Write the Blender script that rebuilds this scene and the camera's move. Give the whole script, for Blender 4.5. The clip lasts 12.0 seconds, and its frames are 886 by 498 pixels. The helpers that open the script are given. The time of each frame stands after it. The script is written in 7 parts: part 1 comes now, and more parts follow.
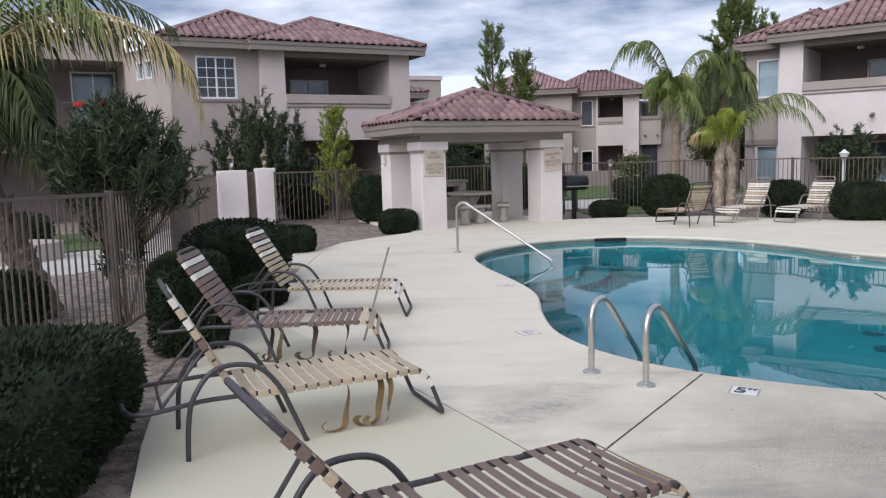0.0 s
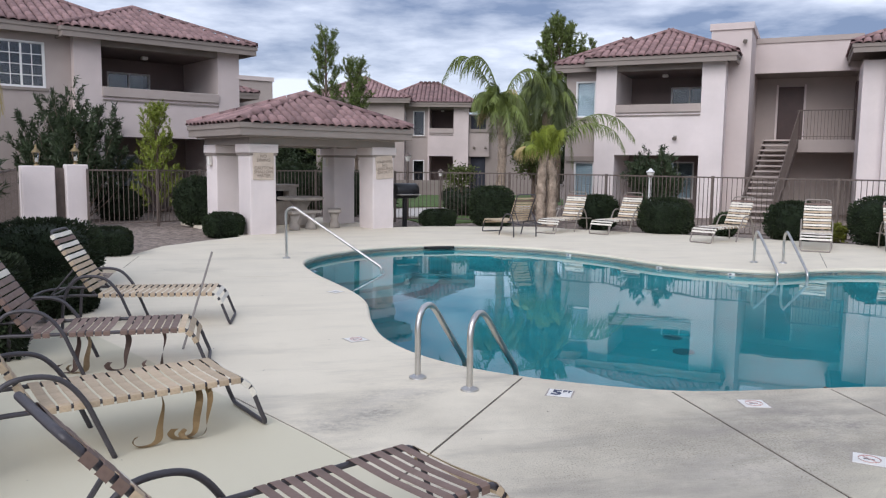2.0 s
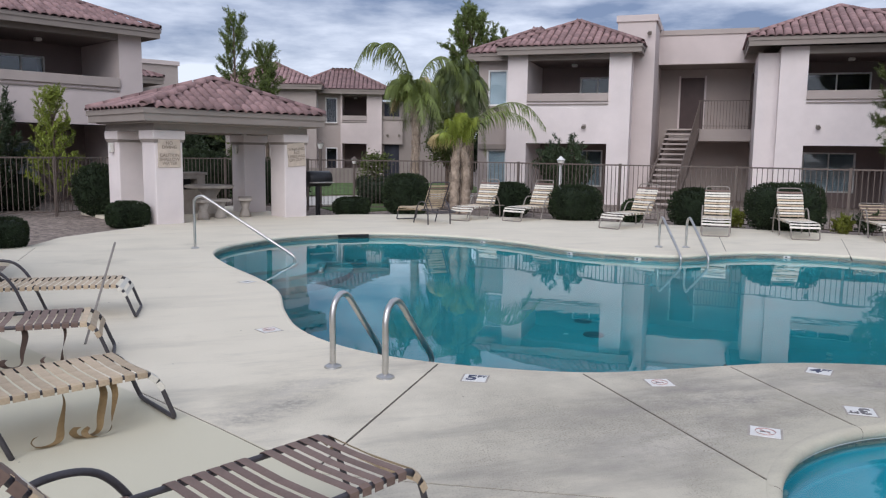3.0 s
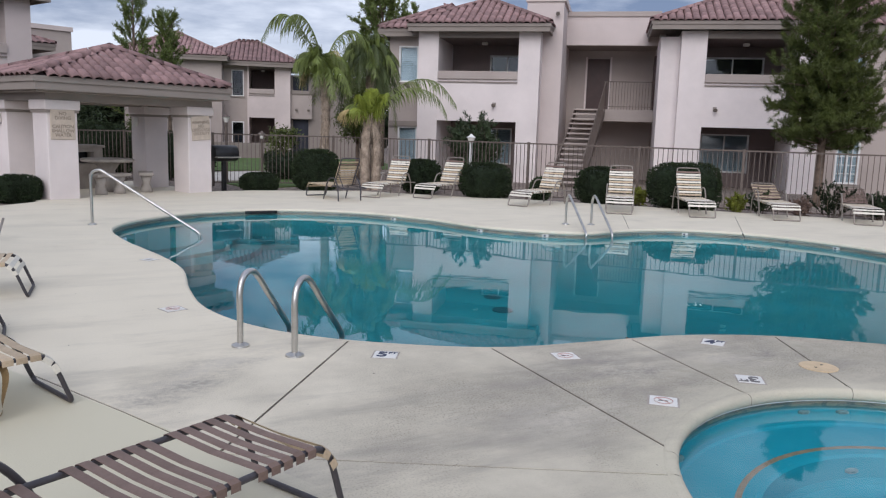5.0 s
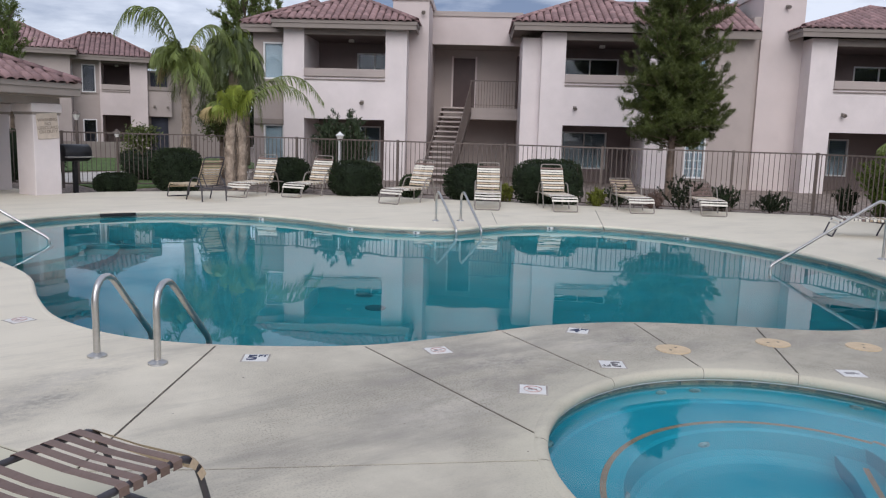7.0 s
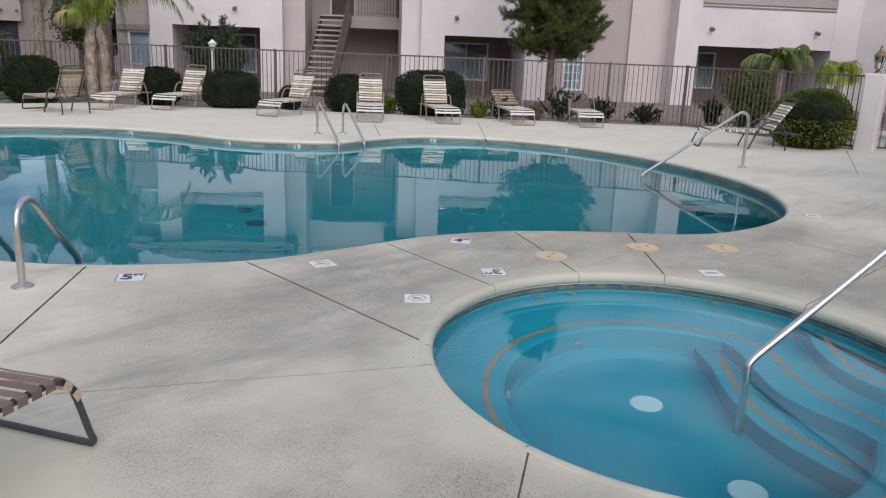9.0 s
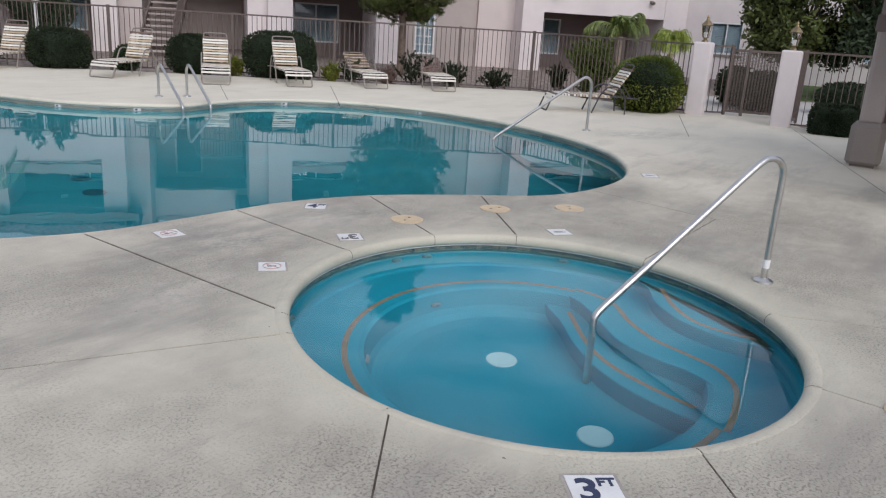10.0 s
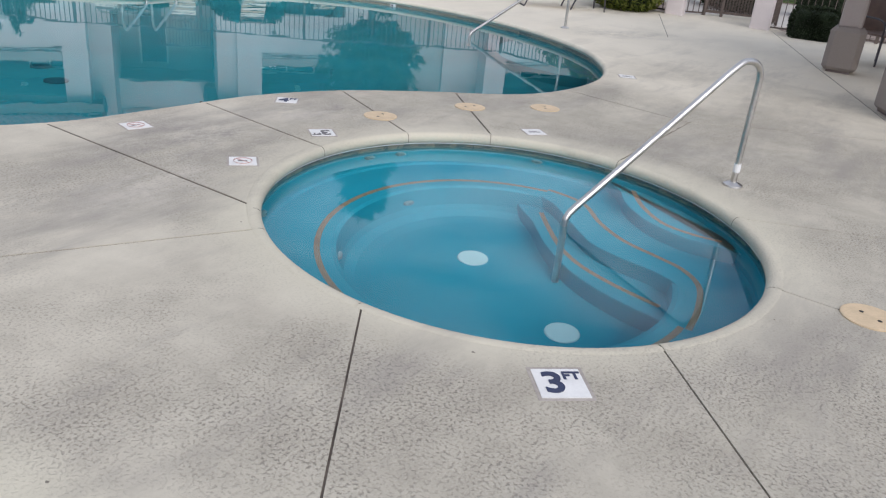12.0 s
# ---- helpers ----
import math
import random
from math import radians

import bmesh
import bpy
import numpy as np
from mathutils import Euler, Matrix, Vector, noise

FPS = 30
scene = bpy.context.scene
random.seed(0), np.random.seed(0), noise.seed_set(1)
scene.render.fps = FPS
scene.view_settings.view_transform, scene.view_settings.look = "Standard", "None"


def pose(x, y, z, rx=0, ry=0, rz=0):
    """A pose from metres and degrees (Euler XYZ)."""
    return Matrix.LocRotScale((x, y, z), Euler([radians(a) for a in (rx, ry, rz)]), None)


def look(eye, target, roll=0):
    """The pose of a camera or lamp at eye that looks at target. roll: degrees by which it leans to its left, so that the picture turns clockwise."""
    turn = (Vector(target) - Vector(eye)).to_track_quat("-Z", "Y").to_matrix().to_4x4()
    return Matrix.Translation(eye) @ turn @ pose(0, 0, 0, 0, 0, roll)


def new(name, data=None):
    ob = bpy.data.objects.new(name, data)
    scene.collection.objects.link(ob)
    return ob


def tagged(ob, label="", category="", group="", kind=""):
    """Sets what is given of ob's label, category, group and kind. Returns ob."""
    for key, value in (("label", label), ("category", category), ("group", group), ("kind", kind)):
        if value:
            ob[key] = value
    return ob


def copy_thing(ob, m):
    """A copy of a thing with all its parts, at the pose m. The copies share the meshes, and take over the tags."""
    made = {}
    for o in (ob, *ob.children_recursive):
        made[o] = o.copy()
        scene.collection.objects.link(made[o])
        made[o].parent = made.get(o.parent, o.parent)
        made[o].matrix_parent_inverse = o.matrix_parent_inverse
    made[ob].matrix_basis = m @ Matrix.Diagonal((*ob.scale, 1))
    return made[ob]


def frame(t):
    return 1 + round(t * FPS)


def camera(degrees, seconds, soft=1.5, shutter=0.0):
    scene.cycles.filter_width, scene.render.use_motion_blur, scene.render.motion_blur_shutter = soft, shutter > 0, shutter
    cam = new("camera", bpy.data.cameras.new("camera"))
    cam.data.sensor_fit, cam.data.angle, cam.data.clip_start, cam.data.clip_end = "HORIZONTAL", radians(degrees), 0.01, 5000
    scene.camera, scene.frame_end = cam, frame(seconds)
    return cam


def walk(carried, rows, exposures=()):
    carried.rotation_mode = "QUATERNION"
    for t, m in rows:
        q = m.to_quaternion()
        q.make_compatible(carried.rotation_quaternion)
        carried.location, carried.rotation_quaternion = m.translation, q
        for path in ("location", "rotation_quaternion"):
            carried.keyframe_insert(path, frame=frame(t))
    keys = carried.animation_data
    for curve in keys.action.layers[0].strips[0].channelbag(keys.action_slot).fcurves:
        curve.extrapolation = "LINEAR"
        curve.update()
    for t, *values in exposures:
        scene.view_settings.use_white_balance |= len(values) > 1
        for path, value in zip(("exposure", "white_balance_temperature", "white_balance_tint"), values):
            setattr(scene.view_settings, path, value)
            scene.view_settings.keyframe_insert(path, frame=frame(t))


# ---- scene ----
cam = camera(59.60, 12.0, soft=1.2)
PATH = [
    (0.0, pose(-0.004, 0.001, 1.654, 83.35, 1.62, -1.01)),
    (0.5, pose(-0.002, 0.016, 1.651, 83.08, -0.15, -0.53)),
    (1.0, pose(0.005, 0.019, 1.648, 83.38, -0.06, -3.63)),
    (1.5, pose(0.013, 0.019, 1.648, 83.56, -0.19, -8.01)),
    (2.0, pose(0.019, 0.023, 1.647, 83.76, -0.66, -13.27)),
    (2.5, pose(0.018, 0.023, 1.640, 83.35, -0.85, -16.77)),
    (3.0, pose(0.025, 0.031, 1.642, 82.95, -0.78, -19.60)),
    (5.0, pose(0.029, 0.033, 1.639, 81.39, -1.66, -26.13)),
    (5.5, pose(0.037, 0.041, 1.637, 81.44, -1.71, -28.19)),
    (6.0, pose(0.038, 0.034, 1.640, 82.50, -1.88, -31.03)),
    (6.5, pose(0.041, 0.036, 1.635, 82.20, -1.64, -33.38)),
    (8.5, pose(0.052, 0.033, 1.616, 78.22, -2.09, -41.97)),
    (9.0, pose(0.055, 0.026, 1.613, 75.45, -2.17, -44.22)),
    (9.5, pose(0.068, 0.025, 1.610, 74.28, -3.22, -51.03)),
    (10.0, pose(0.071, 0.028, 1.605, 73.38, -3.46, -54.80)),
    (10.5, pose(0.072, 0.028, 1.606, 73.36, -4.17, -58.17)),
    (11.0, pose(0.066, 0.030, 1.599, 71.51, -5.34, -56.50)),
    (11.5, pose(0.067, 0.029, 1.599, 67.90, -5.62, -56.24)),
    (12.0, pose(0.067, 0.029, 1.598, 66.07, -5.09, -56.38)),
]
walk(cam, PATH, exposures=((0.0, 0.04, 6130, 14), (2.0, 0.05, 6100, 14), (3.0, -0.08, 6100, 14), (6.5, -0.15, 6160, 14), (10.5, -0.14, 6200, 14), (12.0, 0.06, 6250, 14)))

# ---- light ----
world = bpy.data.worlds.new("sky_world")
scene.world = world
world.use_nodes = True
wn, wl = world.node_tree.nodes, world.node_tree.links
wn.clear()
w_out = wn.new("ShaderNodeOutputWorld")
w_bg = wn.new("ShaderNodeBackground")
w_sky = wn.new("ShaderNodeTexSky")
w_sky.sky_type = "NISHITA"
w_sky.sun_disc = False
w_sky.sun_elevation = radians(35)
w_sky.sun_rotation = radians(200)
w_bg.inputs["Strength"].default_value = 0.105
# a broken cloud cover over the blue
w_tc = wn.new("ShaderNodeTexCoord")
w_map = wn.new("ShaderNodeMapping")
w_map.inputs["Scale"].default_value = (2.2, 2.2, 9.0)
w_n = wn.new("ShaderNodeTexNoise")
w_n.inputs["Scale"].default_value = 1.7
w_n.inputs["Detail"].default_value = 7
w_n.inputs["Roughness"].default_value = 0.55
w_ramp = wn.new("ShaderNodeValToRGB")
w_ramp.color_ramp.elements[0].position = 0.35
w_ramp.color_ramp.elements[0].color = (2.15, 2.75, 4.1, 1)
w_ramp.color_ramp.elements[1].position = 0.58
w_ramp.color_ramp.elements[1].color = (9.1, 9.55, 10.3, 1)
w_mix = wn.new("ShaderNodeMixRGB")
w_mix.inputs["Fac"].default_value = 0.86
wl.new(w_tc.outputs["Generated"], w_map.inputs["Vector"])
wl.new(w_map.outputs["Vector"], w_n.inputs["Vector"])
wl.new(w_n.outputs["Fac"], w_ramp.inputs["Fac"])
wl.new(w_sky.outputs["Color"], w_mix.inputs["Color1"])
wl.new(w_ramp.outputs["Color"], w_mix.inputs["Color2"])
wl.new(w_mix.outputs["Color"], w_bg.inputs["Color"])
wl.new(w_bg.outputs["Background"], w_out.inputs["Surface"])

sun_data = bpy.data.lights.new("sun", "SUN")
sun_data.energy = 2.05
sun_data.angle = radians(50)
sun_data.color = (1.0, 0.95, 0.89)
sun = new("sun", sun_data)
sun.matrix_world = look((0, 0, 17), (14, 20, 0))

# ---- materials ----
def mat(name, col, rough=0.8, metal=0.0, var=0.25, scale=6.0, fine=120.0, bump=0.15, bump_scale=None, rnd=0.0,
        spec=0.4, col2=None, stain=0.0, coord="Object"):
    """A node material: base colour broken up at two scales, with fine relief."""
    m = bpy.data.materials.new(name)
    m.use_nodes = True
    nt = m.node_tree
    b = nt.nodes["Principled BSDF"]
    b.inputs["Roughness"].default_value = rough
    b.inputs["Metallic"].default_value = metal
    b.inputs["Specular IOR Level"].default_value = spec
    tc = nt.nodes.new("ShaderNodeTexCoord")
    n1 = nt.nodes.new("ShaderNodeTexNoise")
    n1.inputs["Scale"].default_value = scale
    n1.inputs["Detail"].default_value = 5
    n2 = nt.nodes.new("ShaderNodeTexNoise")
    n2.inputs["Scale"].default_value = fine
    n2.inputs["Detail"].default_value = 3
    for n in (n1, n2):
        nt.links.new(tc.outputs[coord], n.inputs["Vector"])
    add = nt.nodes.new("ShaderNodeMath")
    add.operation = "ADD"
    nt.links.new(n1.outputs["Fac"], add.inputs[0])
    half = nt.nodes.new("ShaderNodeMath")
    half.operation = "MULTIPLY_ADD"
    half.inputs[1].default_value = 0.5
    half.inputs[2].default_value = -0.25
    nt.links.new(n2.outputs["Fac"], half.inputs[0])
    nt.links.new(half.outputs[0], add.inputs[1])
    ramp = nt.nodes.new("ShaderNodeValToRGB")
    ramp.color_ramp.elements[0].position = 0.3
    ramp.color_ramp.elements[1].position = 0.7
    lo = [c * (1 - var) for c in col] if col2 is None else col2
    hi = [min(1, c * (1 + var * 0.6)) for c in col] if col2 is None else col
    ramp.color_ramp.elements[0].color = (*lo, 1)
    ramp.color_ramp.elements[1].color = (*hi, 1)
    nt.links.new(add.outputs[0], ramp.inputs["Fac"])
    out = ramp.outputs["Color"]
    if rnd:
        oi = nt.nodes.new("ShaderNodeObjectInfo")
        hs = nt.nodes.new("ShaderNodeHueSaturation")
        mr = nt.nodes.new("ShaderNodeMapRange")
        mr.inputs["To Min"].default_value = 1 - rnd
        mr.inputs["To Max"].default_value = 1 + rnd
        nt.links.new(oi.outputs["Random"], mr.inputs["Value"])
        nt.links.new(mr.outputs[0], hs.inputs["Value"])
        nt.links.new(out, hs.inputs["Color"])
        out = hs.outputs["Color"]
    if stain:
        n3 = nt.nodes.new("ShaderNodeTexNoise")
        n3.inputs["Scale"].default_value = scale * 0.22
        n3.inputs["Detail"].default_value = 6
        n3.inputs["Roughness"].default_value = 0.7
        nt.links.new(tc.outputs[coord], n3.inputs["Vector"])
        r3 = nt.nodes.new("ShaderNodeValToRGB")
        r3.color_ramp.elements[0].position = 0.38
        r3.color_ramp.elements[0].color = (1 - stain,) * 3 + (1,)
        r3.color_ramp.elements[1].position = 0.62
        r3.color_ramp.elements[1].color = (1, 1, 1, 1)
        nt.links.new(n3.outputs["Fac"], r3.inputs["Fac"])
        mu = nt.nodes.new("ShaderNodeMixRGB")
        mu.blend_type = "MULTIPLY"
        mu.inputs["Fac"].default_value = 1
        nt.links.new(out, mu.inputs["Color1"])
        nt.links.new(r3.outputs["Color"], mu.inputs["Color2"])
        out = mu.outputs["Color"]
    nt.links.new(out, b.inputs["Base Color"])
    if bump:
        bp = nt.nodes.new("ShaderNodeBump")
        bp.inputs["Strength"].default_value = bump
        bp.inputs["Distance"].default_value = 0.02
        if bump_scale:
            n4 = nt.nodes.new("ShaderNodeTexNoise")
            n4.inputs["Scale"].default_value = bump_scale
            n4.inputs["Detail"].default_value = 4
            nt.links.new(tc.outputs[coord], n4.inputs["Vector"])
            nt.links.new(n4.outputs["Fac"], bp.inputs["Height"])
        else:
            nt.links.new(n2.outputs["Fac"], bp.inputs["Height"])
        nt.links.new(bp.outputs["Normal"], b.inputs["Normal"])
    return m


STUCCO = mat("stucco", (0.47, 0.405, 0.372), 0.92, var=0.09, scale=0.6, fine=70, bump=0.25, stain=0.2)
STUCCO_PINK = mat("pink_stucco", (0.66, 0.575, 0.548), 0.92, var=0.07, scale=0.6, fine=70, bump=0.25, stain=0.15)
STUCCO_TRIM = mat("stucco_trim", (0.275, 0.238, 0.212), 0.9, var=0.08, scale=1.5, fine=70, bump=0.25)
STUCCO_WHITE = mat("stucco_white", (0.81, 0.735, 0.715), 0.92, var=0.07, scale=0.8, fine=70, bump=0.25, stain=0.14)
# Darker stucco with the shade of balconies and ceilings put into its colour.
STUCCO_SHADED = mat("shaded_stucco", (0.22, 0.175, 0.165), 0.92, var=0.1, scale=1.0, fine=70, bump=0.2)
ROOF_TILE = mat("roof_tile", (0.27, 0.17, 0.165), 0.75, var=0.38, scale=3.0, fine=60, bump=0.2, rnd=0.24)
ROOF_DARK = mat("roof_underlay", (0.055, 0.036, 0.034), 0.95, var=0.2)
JOINT = mat("joint_filler", (0.115, 0.095, 0.078), 0.95, var=0.5, scale=5)
COPING = mat("coping", (0.60, 0.575, 0.515), 0.8, var=0.08, scale=2, fine=100, bump=0.15)
PLASTER = mat("pool_plaster", (0.026, 0.27, 0.318), 0.7, var=0.15, scale=1.2, fine=30, bump=0.05)
SPA_PLASTER = mat("spa_plaster", (0.013, 0.295, 0.39), 0.7, var=0.08, scale=1.5, fine=30, bump=0.05)
POOL_TILE = mat("waterline_tile", (0.20, 0.265, 0.28), 0.35, var=0.25, scale=9, fine=40, bump=0.05)
GRAVEL = mat("gravel", (0.30, 0.245, 0.21), 0.95, var=0.62, scale=9, fine=42, bump=1.0)
GRASS = mat("grass", (0.10, 0.16, 0.045), 0.9, var=0.4, scale=2, fine=80, bump=0.8)
WALKWAY = mat("walkway_concrete", (0.55, 0.52, 0.48), 0.9, var=0.1, scale=1, fine=90, bump=0.2)
STEEL = mat("stainless_steel", (0.60, 0.585, 0.56), 0.34, 1.0, var=0.12, scale=8, fine=60, bump=0.0)
BRONZE = mat("bronze_paint", (0.048, 0.043, 0.05), 0.45, 0.0, var=0.25, scale=14, fine=90, bump=0.05, spec=0.6)
GREYPAINT = mat("silver_frame_paint", (0.27, 0.24, 0.21), 0.45, 0.2, var=0.2, scale=14, fine=90, bump=0.05)
STRAP_TAN = mat("tan_vinyl_strap", (0.49, 0.385, 0.265), 0.55, var=0.16, scale=9, fine=70, bump=0.06, rnd=0.14)
STRAP_GOLD = mat("sun_bleached_gold_strap", (0.38, 0.265, 0.13), 0.55, var=0.2, scale=9, fine=70, bump=0.06)
STRAP_BROWN = mat("brown_vinyl_strap", (0.18, 0.122, 0.10), 0.55, var=0.16, scale=9, fine=70, bump=0.06, rnd=0.12)
STRAP_WHITE = mat("white_vinyl_strap", (0.73, 0.69, 0.60), 0.5, var=0.1, scale=9, fine=70, bump=0.06, rnd=0.05)
FENCE = mat("fence_paint", (0.135, 0.106, 0.091), 0.6, var=0.2, scale=10, fine=90, bump=0.06)
WOOD_DARK = mat("dark_door_paint", (0.075, 0.045, 0.042), 0.5, var=0.15, scale=4, fine=60, bump=0.05)
WHITE = mat("white_vinyl_frame", (0.74, 0.74, 0.73), 0.5, var=0.05, scale=5, fine=60, bump=0.03)
INK = mat("dark_blue_ink", (0.03, 0.04, 0.09), 0.5, var=0.15)
RED_INK = mat("faded_red_ink", (0.50, 0.34, 0.31), 0.6, var=0.2)
GREY_INK = mat("faded_grey_ink", (0.17, 0.16, 0.16), 0.7, var=0.2)
SIGN_INK = mat("worn_brown_lettering", (0.30, 0.245, 0.20), 0.8, var=0.2)
MARKER = mat("white_marker_tile", (0.74, 0.73, 0.70), 0.35, var=0.08, scale=12, fine=80, bump=0.05)
LID = mat("tan_plastic_lid", (0.62, 0.48, 0.31), 0.6, var=0.12, scale=12, fine=80, bump=0.05)
BRASS = mat("tarnished_brass", (0.27, 0.205, 0.11), 0.4, 0.7, var=0.25, scale=10, fine=60, bump=0.05)
BLACK = mat("black_enamel", (0.02, 0.02, 0.022), 0.35, var=0.3, scale=8, bump=0.05)
STONE = mat("cast_stone", (0.40, 0.36, 0.32), 0.9, var=0.2, scale=4, fine=60, bump=0.3)
SIGNBOARD = mat("sign_stone", (0.60, 0.51, 0.42), 0.85, var=0.12, scale=8, fine=60, bump=0.15)
STRIPE = mat("step_edge_stripe", (0.40, 0.215, 0.14), 0.6, var=0.2, scale=20, fine=60, bump=0.05)
BARK = mat("bark", (0.17, 0.125, 0.095), 0.95, var=0.4, scale=7, fine=40, bump=0.9)
# Darker copy of the palm bark, toned for shade on one ragged trunk.
RAGGED_BARK_SHADED = mat("shaded_ragged_trunk", (0.17, 0.125, 0.095), 0.95, var=0.5, scale=6, fine=30, bump=0.9)
PALM_BARK = mat("palm_trunk", (0.40, 0.32, 0.25), 0.95, var=0.45, scale=5, fine=30, bump=0.9)
HEDGE = mat("hedge_leaf", (0.019, 0.032, 0.0105), 0.8, var=0.5, scale=5, fine=30, bump=0.0, rnd=0.2)
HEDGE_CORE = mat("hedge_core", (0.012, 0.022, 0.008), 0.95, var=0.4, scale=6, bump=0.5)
OLEANDER = mat("oleander_leaf", (0.042, 0.064, 0.027), 0.6, var=0.4, scale=4, fine=30, bump=0.0)
PINE = mat("pine_needle", (0.085, 0.108, 0.024), 0.6, var=0.5, scale=3, fine=30, bump=0.0)
PALM_LEAF = mat("palm_frond", (0.14, 0.18, 0.042), 0.5, var=0.45, scale=3, fine=30, bump=0.0)
# Darker copy of the palm frond, the crown's shade in its colour.
PALM_SHADED = mat("shaded_palm_frond", (0.062, 0.085, 0.022), 0.55, var=0.45, scale=3, fine=30, bump=0.0)
PALM_DRY = mat("dry_palm_frond", (0.42, 0.33, 0.15), 0.7, var=0.35, scale=3, fine=30, bump=0.0)
CONIFER = mat("light_conifer_needle", (0.13, 0.175, 0.045), 0.6, var=0.5, scale=3, fine=30, bump=0.0)
SHRUB_LEAF = mat("olive_shrub_leaf", (0.10, 0.135, 0.022), 0.55, var=0.5, scale=4, fine=30, bump=0.0)
SPA_TILE = mat("spa_waterline_tile", (0.10, 0.21, 0.235), 0.35, var=0.25, scale=9, fine=40, bump=0.05)
PALM_BRIGHT = mat("young_palm_frond", (0.24, 0.29, 0.045), 0.5, var=0.45, scale=3, fine=30, bump=0.0)
YELLOW_LEAF = mat("yellow_shrub_leaf", (0.17, 0.19, 0.025), 0.55, var=0.5, scale=4, fine=30, bump=0.0)
LAMP_GLASS = mat("frosted_lamp_glass", (0.75, 0.73, 0.68), 0.3, var=0.05, bump=0.0)
RED_CLOTH = mat("red_cloth", (0.5, 0.02, 0.02), 0.8, var=0.2)
BLIND = mat("window_blind", (0.30, 0.38, 0.425), 0.8, var=0.1, scale=3, fine=40, bump=0.1)
UNLIT_ROOM = mat("unlit_room", (0.03, 0.033, 0.045), 0.9, var=0.3, scale=2)
DRAIN = mat("drain_grating", (0.02, 0.12, 0.15), 0.9, var=0.3)
DIRT = mat("bare_soil", (0.20, 0.14, 0.105), 0.95, var=0.4, scale=2, fine=45, bump=0.8)


def deck_mat():
    """Cream deck coating, worn to grey pitted concrete round the spa."""
    m = mat("pool_deck", (0.71, 0.652, 0.53), 0.88, var=0.05, scale=1.3, fine=60, bump=0.12)
    nt = m.node_tree
    b = nt.nodes["Principled BSDF"]
    base = b.inputs["Base Color"].links[0].from_socket
    tc = nt.nodes.new("ShaderNodeTexCoord")

    def noise(scale, detail, rough=0.6, stretch=None, twist=0.0):
        n = nt.nodes.new("ShaderNodeTexNoise")
        n.inputs["Distortion"].default_value = twist
        n.inputs["Scale"].default_value, n.inputs["Detail"].default_value, n.inputs["Roughness"].default_value = scale, detail, rough
        if stretch:
            mp = nt.nodes.new("ShaderNodeMapping")
            mp.inputs["Rotation"].default_value = (0, 0, radians(stretch[0]))
            mp.inputs["Scale"].default_value = (stretch[1], stretch[2], 1)
            nt.links.new(tc.outputs["Object"], mp.inputs["Vector"])
            nt.links.new(mp.outputs["Vector"], n.inputs["Vector"])
        else:
            nt.links.new(tc.outputs["Object"], n.inputs["Vector"])
        return n.outputs["Fac"]

    def rng(sock, a, b_, c, d):
        r = nt.nodes.new("ShaderNodeMapRange")
        for k, v in zip(("From Min", "From Max", "To Min", "To Max"), (a, b_, c, d)):
            r.inputs[k].default_value = v
        nt.links.new(sock, r.inputs["Value"])
        return r.outputs[0]

    def op(kind, s0, s1):
        o = nt.nodes.new("ShaderNodeMath")
        o.operation = kind
        o.use_clamp = True
        for k, s in enumerate((s0, s1)):
            if isinstance(s, (int, float)):
                o.inputs[k].default_value = s
            else:
                nt.links.new(s, o.inputs[k])
        return o.outputs[0]

    def mix(fac, c0, c1, blend="MIX"):
        x = nt.nodes.new("ShaderNodeMixRGB")
        x.blend_type = blend
        nt.links.new(fac, x.inputs["Fac"])
        for k, c in (("Color1", c0), ("Color2", c1)):
            if isinstance(c, tuple):
                x.inputs[k].default_value = (*c, 1)
            else:
                nt.links.new(c, x.inputs[k])
        return x.outputs["Color"]

    dist = nt.nodes.new("ShaderNodeVectorMath")
    dist.operation = "DISTANCE"
    dist.inputs[1].default_value = (4.6, 1.2, 0)
    nt.links.new(tc.outputs["Object"], dist.inputs[0])
    near = rng(dist.outputs["Value"], 2.8, 6.6, 0.85, -0.35)
    sep = nt.nodes.new("ShaderNodeSeparateXYZ")
    nt.links.new(tc.outputs["Object"], sep.inputs[0])
    # the fresh coat under the loungers stops at a joint
    side = nt.nodes.new("ShaderNodeVectorMath")
    side.operation = "DOT_PRODUCT"
    side.inputs[1].default_value = (0.867, 0.498, 0)
    nt.links.new(tc.outputs["Object"], side.inputs[0])
    keep = op("ADD", rng(side.outputs["Value"], 2.545, 2.57, 0.0, 1.0), rng(sep.outputs["X"], 0.72, 1.1, 0.0, 1.0))
    rim = nt.nodes.new("ShaderNodeVectorMath")
    rim.operation = "DISTANCE"
    rim.inputs[1].default_value = (3.938, 1.969, 0)
    nt.links.new(tc.outputs["Object"], rim.inputs[0])
    keep = op("MULTIPLY", keep, rng(rim.outputs["Value"], 1.50, 1.85, 0.5, 1.0))
    worn = op("MULTIPLY", op("ADD", near, rng(noise(0.55, 5, 0.65), 0.3, 0.7, -0.35, 0.65)), keep)
    # open pits in drifts, a little longer than wide
    drift = rng(noise(1.15, 5, 0.62), 0.38, 0.56, 0.15, 1.0)
    pits = op("MULTIPLY", rng(noise(96, 3, 0.55, (0, 0.85, 0.75)), 0.50, 0.66, 0.0, 1.0), drift)
    grain = rng(noise(130, 2, 0.5), 0.52, 0.62, 0.0, 1.0)
